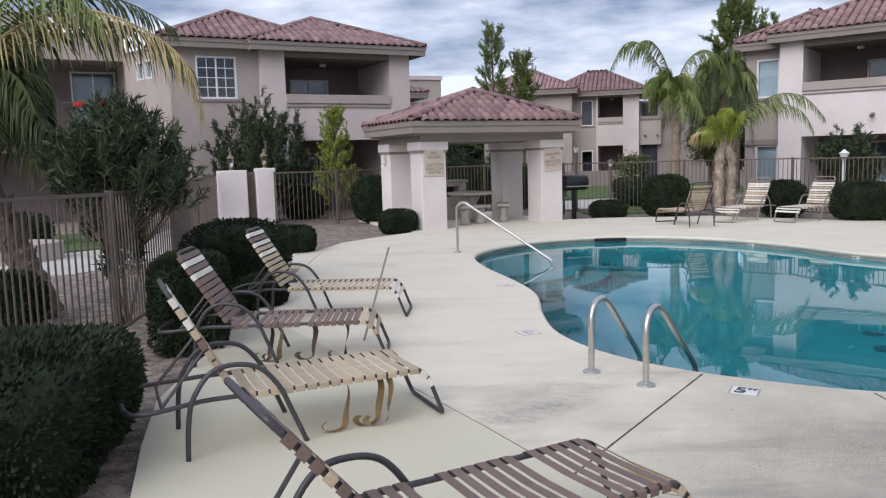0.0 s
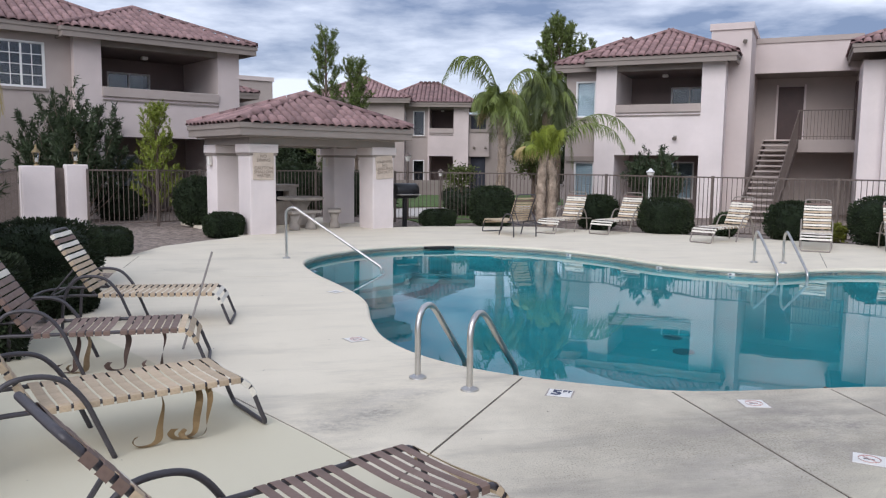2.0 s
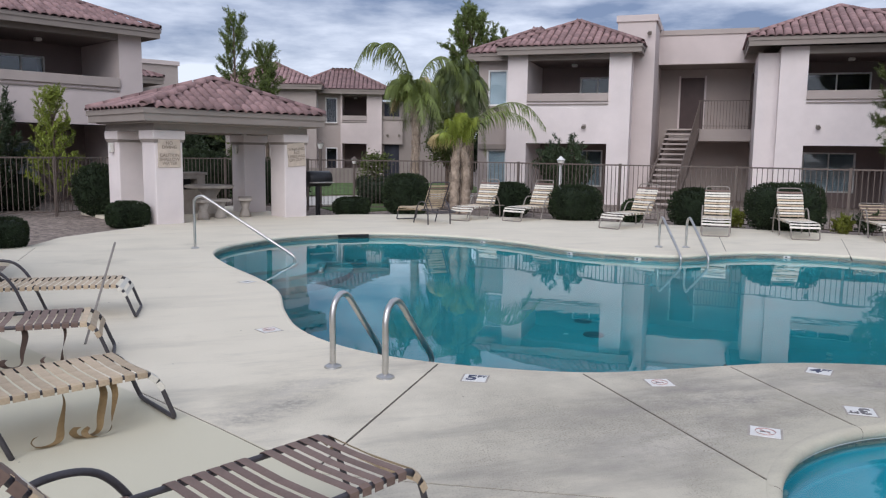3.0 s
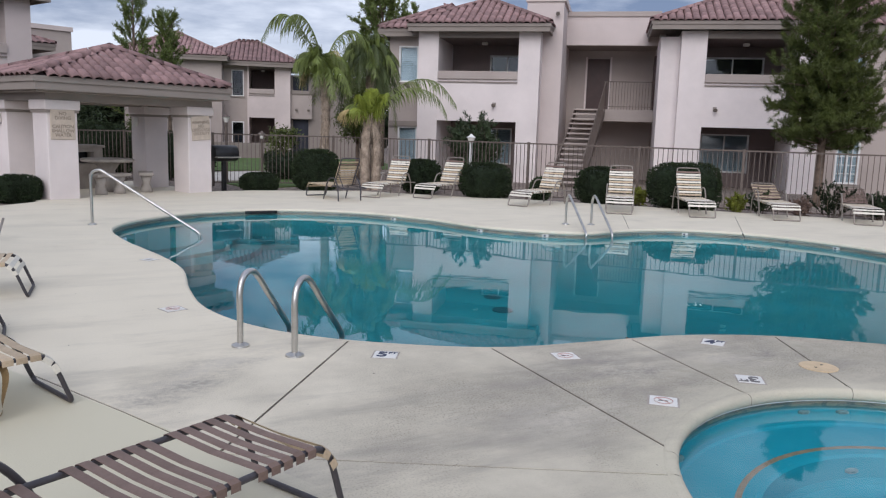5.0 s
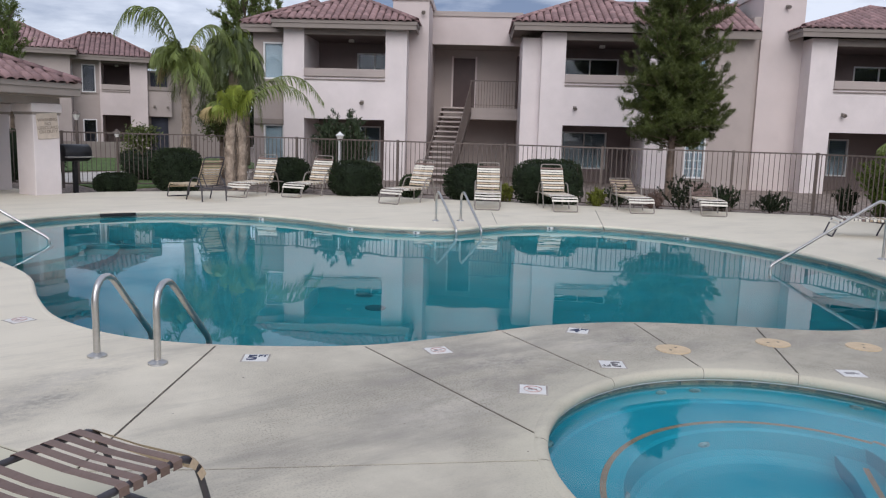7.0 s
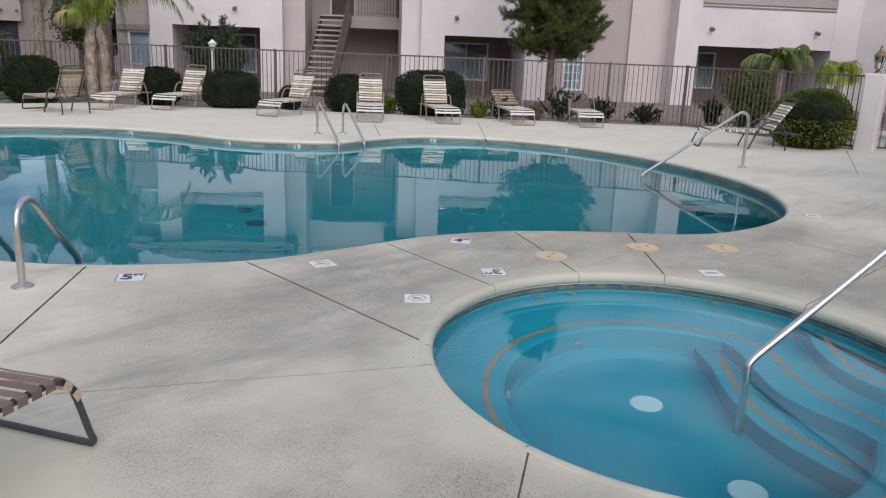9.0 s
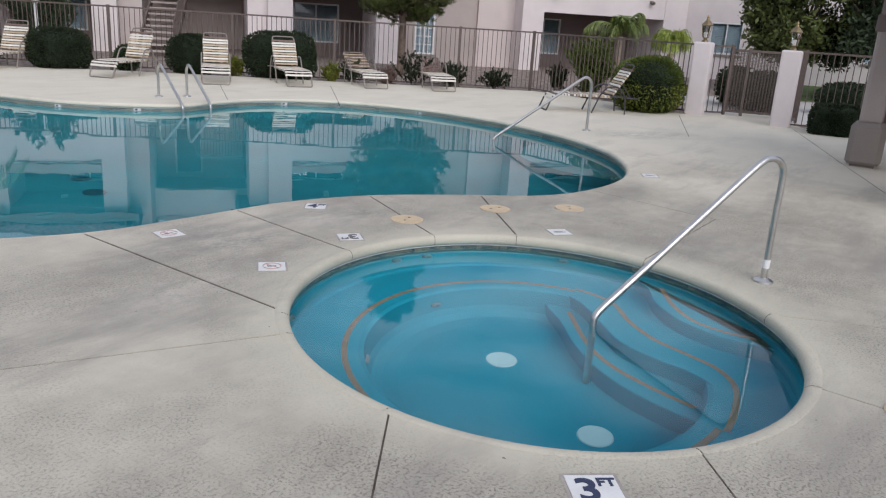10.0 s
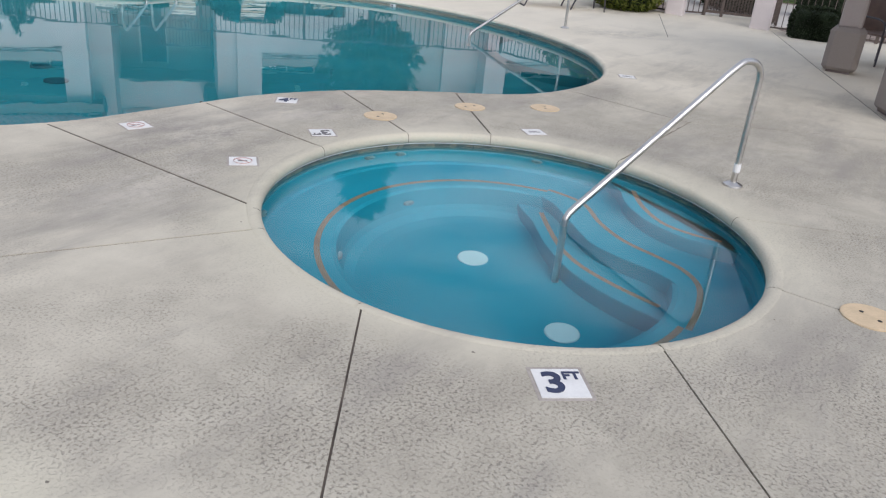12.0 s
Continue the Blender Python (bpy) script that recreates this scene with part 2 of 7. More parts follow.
    grey = mix(rng(noise(3.2, 6, 0.72), 0.36, 0.66, 0.0, 1.0), (0.362, 0.331, 0.266), (0.48, 0.443, 0.358))
    grey = mix(op("MULTIPLY", grain, op("MULTIPLY", drift, 0.3)), grey, (0.60, 0.555, 0.475))
    grey = mix(op("MULTIPLY", pits, 0.92), grey, (0.20, 0.178, 0.145))
    col = mix(op("MULTIPLY", worn, 0.95), base, grey)
    # the newer coat under the loungers is duller
    col = mix(rng(keep, 0.0, 1.0, 0.9, 0.0), col, (0.575, 0.542, 0.415))
    # grey weathered smears
    smear = op("MULTIPLY", op("MULTIPLY", rng(noise(0.8, 6, 0.7, (-28, 0.5, 2.0)), 0.50, 0.66, 0.0, 0.6), rng(dist.outputs["Value"], 4.0, 8.0, 1.0, 0.25)), keep)
    col = mix(smear, col, (0.30, 0.275, 0.24))

    def blot(cx, cy, rx, ry, turn_):
        """A ragged stain: 1 in the middle, 0 outside an oval of the plan."""
        mp = nt.nodes.new("ShaderNodeMapping")
        mp.vector_type = "TEXTURE"
        mp.inputs["Location"].default_value = (cx, cy, 0)
        mp.inputs["Rotation"].default_value = (0, 0, radians(turn_))
        mp.inputs["Scale"].default_value = (rx, ry, 1)
        nt.links.new(tc.outputs["Object"], mp.inputs["Vector"])
        ln = nt.nodes.new("ShaderNodeVectorMath")
        ln.operation = "LENGTH"
        nt.links.new(mp.outputs["Vector"], ln.inputs[0])
        return op("MULTIPLY", rng(ln.outputs["Value"], 0.35, 1.1, 1.0, 0.0), op("MULTIPLY", rng(noise(2.3, 7, 0.78, (turn_, 0.7, 1.5)), 0.40, 0.60, 0.0, 1.0), rng(noise(24, 4, 0.7), 0.36, 0.58, 0.35, 1.0)))

    for cx, cy, rx, ry, turn_, amount in ((3.45, 4.15, 0.85, 0.75, 30, 0.75), (4.75, 4.1, 0.85, 0.42, -35, 0.7), (0.75, 5.15, 1.0, 0.28, 38, 0.7), (0.55, 4.75, 0.7, 0.16, 38, 0.6), (2.4, 3.6, 0.7, 0.35, -20, 0.45), (6.2, 1.5, 1.4, 0.4, -65, 0.35), (6.3, 3.4, 0.7, 0.4, -40, 0.5), (12.2, 4.5, 1.3, 0.5, -40, 0.55)):
        col = mix(op("MULTIPLY", op("MULTIPLY", blot(cx, cy, rx, ry, turn_), keep), amount), col, (0.25, 0.232, 0.215))
    # chalky pale bloom
    for cx, cy, rx, ry, turn_ in ((4.55, 4.15, 0.45, 0.2, -30), (0.95, 5.35, 0.9, 0.12, 38), (2.75, 3.6, 0.5, 0.4, 0)):
        col = mix(op("MULTIPLY", op("MULTIPLY", blot(cx, cy, rx, ry, turn_), keep), 0.6), col, (0.66, 0.61, 0.52))
    # dust and specks lying about
    speck = rng(noise(21, 2, 0.5), 0.765, 0.78, 0.0, 0.75)
    col = mix(speck, col, (0.10, 0.085, 0.07))
    nt.links.new(col, b.inputs["Base Color"])
    bp = [n for n in nt.nodes if n.type == "BUMP"][0]
    nt.links.new(op("SUBTRACT", 1.0, op("MULTIPLY", pits, op("ADD", worn, 0.12))), bp.inputs["Height"])
    bp.inputs["Strength"].default_value = 0.5
    bp.inputs["Distance"].default_value = 0.007
    return m


DECK = deck_mat()


def glass_mat(name, col=(0.8, 0.85, 0.88), rough=0.0):
    m = bpy.data.materials.new(name)
    m.use_nodes = True
    b = m.node_tree.nodes["Principled BSDF"]
    b.inputs["Base Color"].default_value = (*col, 1)
    b.inputs["Roughness"].default_value = rough
    b.inputs["Transmission Weight"].default_value = 1.0
    b.inputs["IOR"].default_value = 1.6
    return m


GLASS = glass_mat("window_glass")

def water_mat(name, col, ripple, scale):
    m = glass_mat(name, col)
    nt = m.node_tree
    b = nt.nodes["Principled BSDF"]
    b.inputs["IOR"].default_value = 1.33
    tc = nt.nodes.new("ShaderNodeTexCoord")
    n = nt.nodes.new("ShaderNodeTexNoise")
    n.inputs["Scale"].default_value = scale
    n.inputs["Detail"].default_value = 2
    bp = nt.nodes.new("ShaderNodeBump")
    bp.inputs["Strength"].default_value = ripple
    bp.inputs["Distance"].default_value = 0.02
    nt.links.new(tc.outputs["Object"], n.inputs["Vector"])
    nt.links.new(n.outputs["Fac"], bp.inputs["Height"])
    nt.links.new(bp.outputs["Normal"], b.inputs["Normal"])
    return m


WATER = water_mat("pool_water", (0.50, 0.86, 0.92), 0.055, 1.9)
SPA_WATER = water_mat("spa_water", (0.5, 0.9, 0.96), 0.03, 2.0)


# ---- mesh helpers ----
def mesh_of(name, bm, material, smooth=False):
    me = bpy.data.meshes.new(name)
    bm.normal_update()
    bm.to_mesh(me)
    bm.free()
    for m in material if isinstance(material, (list, tuple)) else (material,):
        me.materials.append(m)
    if smooth:
        for p in me.polygons:
            p.use_smooth = True
    return me


def part(name, bm, material, parent=None, label="", m=None, smooth=False):
    """Links a bmesh, or a finished mesh, as one object under a thing or a part."""
    me = bm if isinstance(bm, bpy.types.Mesh) else mesh_of(name, bm, material, smooth)
    ob = new(name, me)
    if parent is not None:
        ob.parent = parent
    if m is not None:
        ob.matrix_basis = m
    if label:
        ob["label"] = label
    return ob


def thing(name, m=None, label="", category="", group="", kind=""):
    ob = new(name)
    ob.empty_display_size = 0.1
    if m is not None:
        ob.matrix_basis = m
    return tagged(ob, label, category, group, kind)


def box(bm, x0, y0, z0, x1, y1, z1, mi=0, bevel=0.0):
    c = Vector(((x0 + x1) / 2, (y0 + y1) / 2, (z0 + z1) / 2))
    r = bmesh.ops.create_cube(bm, size=1.0, matrix=Matrix.Translation(c) @ Matrix.Diagonal((abs(x1 - x0), abs(y1 - y0), abs(z1 - z0), 1)))
    fs = {f for v in r["verts"] for f in v.link_faces}
    for f in fs:
        f.material_index = mi
    if bevel:
        es = list({e for v in r["verts"] for e in v.link_edges})
        bmesh.ops.bevel(bm, geom=es, offset=bevel, segments=2, affect="EDGES", profile=0.5)
    return r["verts"]


def boxes(*rows, bevel=0.0):
    bm = bmesh.new()
    for r in rows:
        box(bm, *r, bevel=bevel)
    return bm


def tube(bm, pts, r, seg=10, closed=False, cap=True, squash=1.0, radii=None):
    """A round bar along points, as one skin."""
    pts = [Vector(p) for p in pts]
    n = len(pts)
    rings = []
    prev = None
    for i, p in enumerate(pts):
        if closed:
            d = (pts[(i + 1) % n] - pts[i - 1]).normalized()
        else:
            d = (pts[min(i + 1, n - 1)] - pts[max(i - 1, 0)]).normalized()
        if prev is None:
            a = d.orthogonal().normalized()
        else:
            a = (prev - d * prev.dot(d))
            a = a.normalized() if a.length > 1e-6 else d.orthogonal().normalized()
        prev = a
        b = d.cross(a)
        rr = radii[i] if radii else r
        rings.append([bm.verts.new(p + (a * math.cos(2 * math.pi * k / seg) + b * math.sin(2 * math.pi * k / seg) * squash) * rr) for k in range(seg)])
    for i in range(n if closed else n - 1):
        A, B = rings[i], rings[(i + 1) % n]
        for k in range(seg):
            bm.faces.new((A[k], A[(k + 1) % seg], B[(k + 1) % seg], B[k]))
    if cap and not closed:
        bm.faces.new(list(reversed(rings[0])))
        bm.faces.new(rings[-1])
    return rings


def smooth_path(pts, closed=False, n=8):
    """Catmull-Rom through points."""
    P = [Vector(p) for p in pts]
    N = len(P)
    out = []
    for i in range(N if closed else N - 1):
        if closed:
            a, b, c, d = P[i - 1], P[i], P[(i + 1) % N], P[(i + 2) % N]
        else:
            a, b, c, d = P[max(i - 1, 0)], P[i], P[i + 1], P[min(i + 2, N - 1)]
        for k in range(n):
            t = k / n
            out.append(0.5 * ((2 * b) + (c - a) * t + (2 * a - 5 * b + 4 * c - d) * t * t + (3 * b - a - 3 * c + d) * t ** 3))
    if not closed:
        out.append(P[-1])
    return out


def prism(bm, poly, z0, z1, mi=0):
    """A solid from a plan polygon (any shape)."""
    top = [bm.verts.new((p[0], p[1], z1)) for p in poly]
    bot = [bm.verts.new((p[0], p[1], z0)) for p in poly]
    n = len(poly)
    fs = [bm.faces.new((bot[i], bot[(i + 1) % n], top[(i + 1) % n], top[i])) for i in range(n)]
    fs += [bm.faces.new(top), bm.faces.new(list(reversed(bot)))]
    for f in fs:
        f.material_index = mi
    bmesh.ops.recalc_face_normals(bm, faces=fs)


def ring_sweep(bm, path, profile, closed=True):
    """Sweeps a profile of (outwards, up) along a plan path."""
    n = len(path)
    rows = []
    for i, p in enumerate(path):
        a = Vector(path[i - 1][:2]) if closed or i else Vector(path[0][:2])
        b = Vector(path[(i + 1) % n][:2]) if closed or i < n - 1 else Vector(path[-1][:2])
        d = (b - a).normalized()
        o = Vector((d.y, -d.x))
        rows.append([bm.verts.new((p[0] + o.x * u, p[1] + o.y * u, z)) for u, z in profile])
    for i in range(n if closed else n - 1):
        A, B = rows[i], rows[(i + 1) % n]
        for k in range(len(profile) - 1):
            bm.faces.new((A[k], B[k], B[k + 1], A[k + 1]))
    return rows


def offset_path(path, d):
    """A closed plan path moved outwards by d (for a path that runs anticlockwise)."""
    n = len(path)
    out = []
    for i, p in enumerate(path):
        t = (Vector(path[(i + 1) % n][:2]) - Vector(path[i - 1][:2])).normalized()
        out.append(Vector((p[0] + t.y * d, p[1] - t.x * d, 0)))
    return out


# ---- ground, deck, pool, spa ----
GROUND_Z = -0.07
POOL_PLAN = [(0.68, 12.8), (0.80, 11.6), (1.10, 10.2), (1.22, 9.2), (1.13, 8.1), (1.15, 7.1), (1.46, 6.25), (2.05, 5.6),
             (2.97, 5.06), (3.85, 4.92), (4.65, 4.83), (5.41, 4.53), (6.1, 4.0), (6.75, 3.42), (7.5, 3.2), (8.4, 3.24),
             (9.3, 3.6), (10.2, 4.3), (11.0, 5.5), (11.5, 6.9), (11.62, 8.3), (11.3, 9.6), (10.6, 10.5), (9.8, 10.93),
             (8.9, 10.95), (8.1, 10.85), (7.4, 11.3), (6.75, 12.1), (6.3, 13.4), (5.6, 14.55), (4.6, 15.3), (3.5, 15.56),
             (2.3, 15.25), (1.35, 14.45), (0.85, 13.65)]
pool_path = smooth_path([(*p, 0) for p in POOL_PLAN], True, 5)
SPA_C, SPA_R = Vector((3.938, 1.969, 0)), 1.53
SPA_U = Vector((math.cos(radians(47)), math.sin(radians(47)), 0))
SPA_V = Vector((-SPA_U.y, SPA_U.x, 0))


def spa_at(a, r, z=0.0):
    """A point of the slightly oval spa by bearing and nominal radius."""
    d = Vector((math.cos(a), math.sin(a), 0)) * r
    return SPA_C + SPA_U * d.dot(SPA_U) * 1.044 + SPA_V * d.dot(SPA_V) * 0.960 + Vector((0, 0, z))


def spa_nominal(p):
    """Bearing and nominal radius of a plan point."""
    d = Vector((p[0], p[1], 0)) - SPA_C
    d = SPA_U * d.dot(SPA_U) / 1.044 + SPA_V * d.dot(SPA_V) / 0.960
    return math.atan2(d.y, d.x), d.length


spa_path = [spa_at(2 * math.pi * k / 144, SPA_R) for k in range(144)]
DECK_PLAN = [(-1.3, -7.0), (-1.35, 2.0), (-1.56, 3.75), (-1.78, 4.5), (-2.0, 5.4), (-2.04, 7.5), (-2.02, 9.4), (-2.1, 12.6), (-2.62, 12.75),
             (-2.62, 14.25), (-2.15, 14.6), (-1.85, 15.85), (-1.06, 16.95), (-0.4, 17.75), (-0.55, 18.35), (-2.1, 22.2), (1.8, 23.8),
             (3.4, 19.95), (4.5, 20.2), (7.2, 19.75), (9.3, 17.7),
             (10.6, 16.75), (12.5, 14.7), (14.2, 12.75), (16.2, 10.75), (17.5, 9.4), (16.9, 6.6), (16.6, 5.2), (18.6, 4.0),
             (16.3, 2.9), (17.4, -1.0), (19.0, -7.0)]
# joints cut into the slab
JOINTS = [((2.96, 5.1), (2.887, 2.946)), ((4.20, 5.0), (4.06, 3.95), (4.003, 3.489)), ((5.47, 4.6), (4.787, 3.341)), ((2.02, 5.65), (0.69, 3.85)),
          ((-0.2, 5.56), (0.28, 4.66), (0.69, 3.84), (1.21, 3.54), (2.705, 2.732)), ((2.43, 1.85), (1.51, 1.244), (-1.4, -0.69)), ((2.97, 0.686), (2.40, 0.195), (1.2, -0.86), (-1.4, -3.1)),
          ((3.96, 0.45), (3.93, 0.09), (4.12, -1.0)), ((4.86, 0.87), (5.225, 0.045), (5.7, -1.0)), ((5.41, 1.861), (7.14, 1.858)),
          ((7.40, 3.25), (7.14, 1.86), (7.69, 1.08), (8.245, 0.08), (9.2, -1.9)), ((6.31, 3.88), (5.28, 2.874)),
          ((16.1, 3.05), (12.2, 1.6), (8.4, 0.15)), ((10.98, 13.38), (9.25, 11.05)),
          ((13.2, 12.3), (10.6, 9.62)), ((16.1, 5.25), (12.73, 3.93), (12.0, 4.5), (11.4, 4.9)), ((-0.57, 11.6), (0.9, 11.2)), ((-2.05, 12.66), (-2.05, 14.3))]
JOINT_W = [0.019, 0.017, 0.016, 0.017, 0.012, 0.009, 0.009, 0.008, 0.009, 0.010, 0.012, 0.016, 0.016, 0.011, 0.011, 0.011, 0.012, 0.012]
# where those joints cross the rounded edge of the spa
RIM_JOINTS = [(2.887, 2.946), (2.705, 2.732), (2.43, 1.85), (2.97, 0.686), (3.96, 0.45), (4.86, 0.87), (5.41, 1.861), (5.28, 2.874), (4.787, 3.341), (4.003, 3.489)]


def baked(ob):
    """The mesh of an object with its modifiers worked in."""
    dg = bpy.context.evaluated_depsgraph_get()
    dg.update()
    return bpy.data.meshes.new_from_object(ob.evaluated_get(dg))


def cut(plan, z0, z1, cutters, name, material):
    bm = bmesh.new()
    prism(bm, plan, z0, z1)
    ob = new(name, mesh_of(name, bm, material))
    tools = []
    for c in cutters:
        t = new("cutter", mesh_of("cutter", c, material))
        tools.append(t)
        md = ob.modifiers.new("cut", "BOOLEAN")
        md.operation, md.solver, md.object = "DIFFERENCE", "EXACT", t
        md.use_self = True
    me = baked(ob)
    ob.modifiers.clear()
    ob.data = me
    me.materials.clear()
    me.materials.append(material)
    for t in tools:
        bpy.data.objects.remove(t, do_unlink=True)
    return ob


def hole(path, z0, z1):
    bm = bmesh.new()
    prism(bm, [(p[0], p[1]) for p in path], z0, z1)
    return bm


def slots(lines, widths, depth):
    out = []
    for ln, w in zip(lines, widths):
        bm = bmesh.new()
        for a, b in zip(ln[:-1], ln[1:]):
            a, b = Vector(a), Vector(b)
            d = (b - a).normalized()
            s = Vector((-d.y, d.x)) * w / 2
            e = d * w * 0.4
            prism(bm, [a - e - s, b + e - s, b + e + s, a - e + s], -depth, 0.05)
            out.append(bm)
            bm = bmesh.new()
        bm.free()
    return out


deck = cut(DECK_PLAN, -0.16, 0.0, [hole(pool_path, -1, 1), hole(spa_path, -1, 1)] + slots(JOINTS, JOINT_W, 0.024), "pool_deck", DECK)
tagged(deck, "cream textured concrete pool deck with sawn joints", "pool deck", kind="structure")

for ln, w in zip(JOINTS, JOINT_W):
    bm = bmesh.new()
    for a, b in zip(ln[:-1], ln[1:]):
        a, b = Vector(a), Vector(b)
        d = (b - a).normalized()
        s = Vector((-d.y, d.x)) * (w / 2 - 0.0004)
        a, b = a + d * 0.05 * (a == Vector(ln[0])), b - d * 0.05 * (b == Vector(ln[-1]))
        while spa_nominal(a)[1] < SPA_R + 0.02:
            a = a + d * 0.01
        while spa_nominal(b)[1] < SPA_R + 0.02:
            b = b - d * 0.01
        prism(bm, [a - s, b - s, b + s, a + s], -0.030, -0.0045)
    tagged(part("joint_filler", bm, JOINT), "dark filler in a deck joint", "joint", kind="structure")
ground = cut([(-300, -300), (320, -300), (320, 420), (-300, 420)], GROUND_Z - 0.4, GROUND_Z,
             [hole(offset_path(pool_path, 0.15), -2, 1), hole(offset_path(spa_path, 0.12), -2, 1)], "ground", GRAVEL)
tagged(ground, "reddish brown gravel ground between the buildings", "ground", kind="structure")

# pool basin: coping nose, tile band, wall, cove and floor in rings
WATER_Z = -0.115


def basin(name, path, rings, mats, label, category):
    bm = bmesh.new()
    rows = []
    for off, z, _ in rings:
        q = offset_path(path, off)
        rows.append([bm.verts.new((p.x, p.y, z)) for p in q])
    n = len(path)
    for r in range(len(rings) - 1):
        for i in range(n):
            f = bm.faces.new((rows[r][i], rows[r + 1][i], rows[r + 1][(i + 1) % n], rows[r][(i + 1) % n]))
            f.material_index = rings[r][2]
            f.smooth = True
    f = bm.faces.new(rows[-1])
    f.material_index = rings[-1][2]
    bmesh.ops.recalc_face_normals(bm, faces=bm.faces[:])
    if f.normal.z < 0:
        bmesh.ops.reverse_faces(bm, faces=bm.faces[:])
    ob = part(name, bm, mats)
    return tagged(ob, label, category, kind="structure")


pool_shell = basin("pool_basin", pool_path, [(0.0, -0.055, 0), (0.0, -0.21, 1), (-0.01, -0.22, 1), (-0.02, -1.0, 1), (-0.10, -1.2, 1), (-0.30, -1.33, 1), (-0.6, -1.38, 1)],
                   [POOL_TILE, PLASTER], "teal plastered free-form swimming pool basin with tile band", "swimming pool")
bm = bmesh.new()
f = bm.faces.new([bm.verts.new((p.x, p.y, WATER_Z)) for p in pool_path])
if f.normal.z < 0:
    f.normal_flip()
pool_water = part("pool_water", bm, WATER)
pool_water.visible_shadow = False
tagged(pool_water, "clear still teal water in the pool", "water", kind="structure")

# coping noses
def coping(name, path, r, lip, label):
    prof = [(0.03, 0.0005), (0.025, 0.003), (0.0, 0.003), (-lip * 0.5, -0.002)]
    prof += [(-lip * 0.85, -0.016), (-lip, -0.035), (-lip * 0.9, -0.052), (-lip * 0.4, -0.062), (0.02, -0.064)]
    bm = bmesh.new()
    ring_sweep(bm, path, prof)
    bmesh.ops.recalc_face_normals(bm, faces=bm.faces[:])
    return tagged(part(name, bm, DECK, smooth=True), label, "coping", kind="structure")


coping("pool_coping", pool_path, 0.04, 0.035, "rounded concrete coping round the pool edge")
bm = bmesh.new()
ring_sweep(bm, pool_path, [(0.0, -0.0645), (-0.012, -0.0645), (-0.012, -0.071), (0.0, -0.071)])
bmesh.ops.recalc_face_normals(bm, faces=bm.faces[:])
tagged(part("pool_grout_line", bm, WHITE), "white grout line under the pool coping", "grout line", kind="structure")
# the spa's rounded edge is cast in lengths, parted by open joints
sc = thing("spa_coping", None, "thick rounded concrete coping round the spa in lengths", "coping", kind="structure")
rim_cuts = sorted(spa_nominal(p)[0] % (2 * math.pi) for p in RIM_JOINTS)
NOSE = [(0.035, 0.0005), (0.03, 0.003), (0.0, 0.003), (-0.018, 0.0), (-0.032, -0.008), (-0.042, -0.022), (-0.045, -0.042), (-0.041, -0.062), (-0.03, -0.074), (-0.012, -0.078), (0.02, -0.078)]
for k, a in enumerate(rim_cuts):
    b = rim_cuts[(k + 1) % len(rim_cuts)] + (2 * math.pi if k == len(rim_cuts) - 1 else 0)
    a, b = a + 0.0021, b - 0.0021
    n = max(4, int((b - a) / 0.045))
    bm = bmesh.new()
    ring_sweep(bm, [spa_at(a + (b - a) * i / n, SPA_R) for i in range(n + 1)], NOSE, closed=False)
    bmesh.ops.recalc_face_normals(bm, faces=bm.faces[:])
    part("coping_length", bm, DECK, sc, smooth=True)
bm = bmesh.new()
ring_sweep(bm, spa_path, [(0.034, -0.003), (0.0, -0.003), (-0.026, -0.013), (-0.036, -0.028), (-0.038, -0.045), (-0.034, -0.062), (-0.02, -0.074)])
bmesh.ops.recalc_face_normals(bm, faces=bm.faces[:])
part("joint_backing", bm, JOINT, sc, "dark backing in the coping joints")
bm = bmesh.new()
ring_sweep(bm, spa_path, [(0.0, -0.0785), (-0.024, -0.0785), (-0.024, -0.084), (0.0, -0.084)])
bmesh.ops.recalc_face_normals(bm, faces=bm.faces[:])
part("grout_line", bm, WHITE, sc, "white grout line under the coping")

# spa shell: bench, floor
def circle(r, z, n=144):
    return [spa_at(2 * math.pi * k / n, r, z) for k in range(n)]


bm = bmesh.new()
rows = []
SPA_RINGS = [(1.53, -0.06, 0), (1.53, -0.20, 0), (1.52, -0.21, 1), (1.51, -0.50, 1), (1.49, -0.53, 1), (1.07, -0.54, 1), (1.04, -0.56, 1), (1.02, -0.86, 1), (0.99, -0.93, 1), (0.92, -0.975, 1), (0.82, -0.985, 1)]
for r, z, mi in SPA_RINGS:
    rows.append([bm.verts.new(p) for p in circle(r, z)])
for k in range(len(rows) - 1):
    for i in range(144):
        f = bm.faces.new((rows[k][i], rows[k][(i + 1) % 144], rows[k + 1][(i + 1) % 144], rows[k + 1][i]))
        f.material_index = SPA_RINGS[k][2]
f = bm.faces.new(rows[-1])
f.material_index = 1
bmesh.ops.recalc_face_normals(bm, faces=bm.faces[:])
if f.normal.z < 0:
    bmesh.ops.reverse_faces(bm, faces=bm.faces[:])
tagged(part("spa_basin", bm, [SPA_TILE, SPA_PLASTER]), "round blue plastered spa with a bench ring", "spa", kind="structure")
bm = bmesh.new()
bm.faces.new([bm.verts.new((p.x, p.y, -0.112)) for p in spa_path])
spa_water = part("spa_water", bm, SPA_WATER)
spa_water.visible_shadow = False
tagged(spa_water, "clear still turquoise water in the round spa", "water", kind="structure")

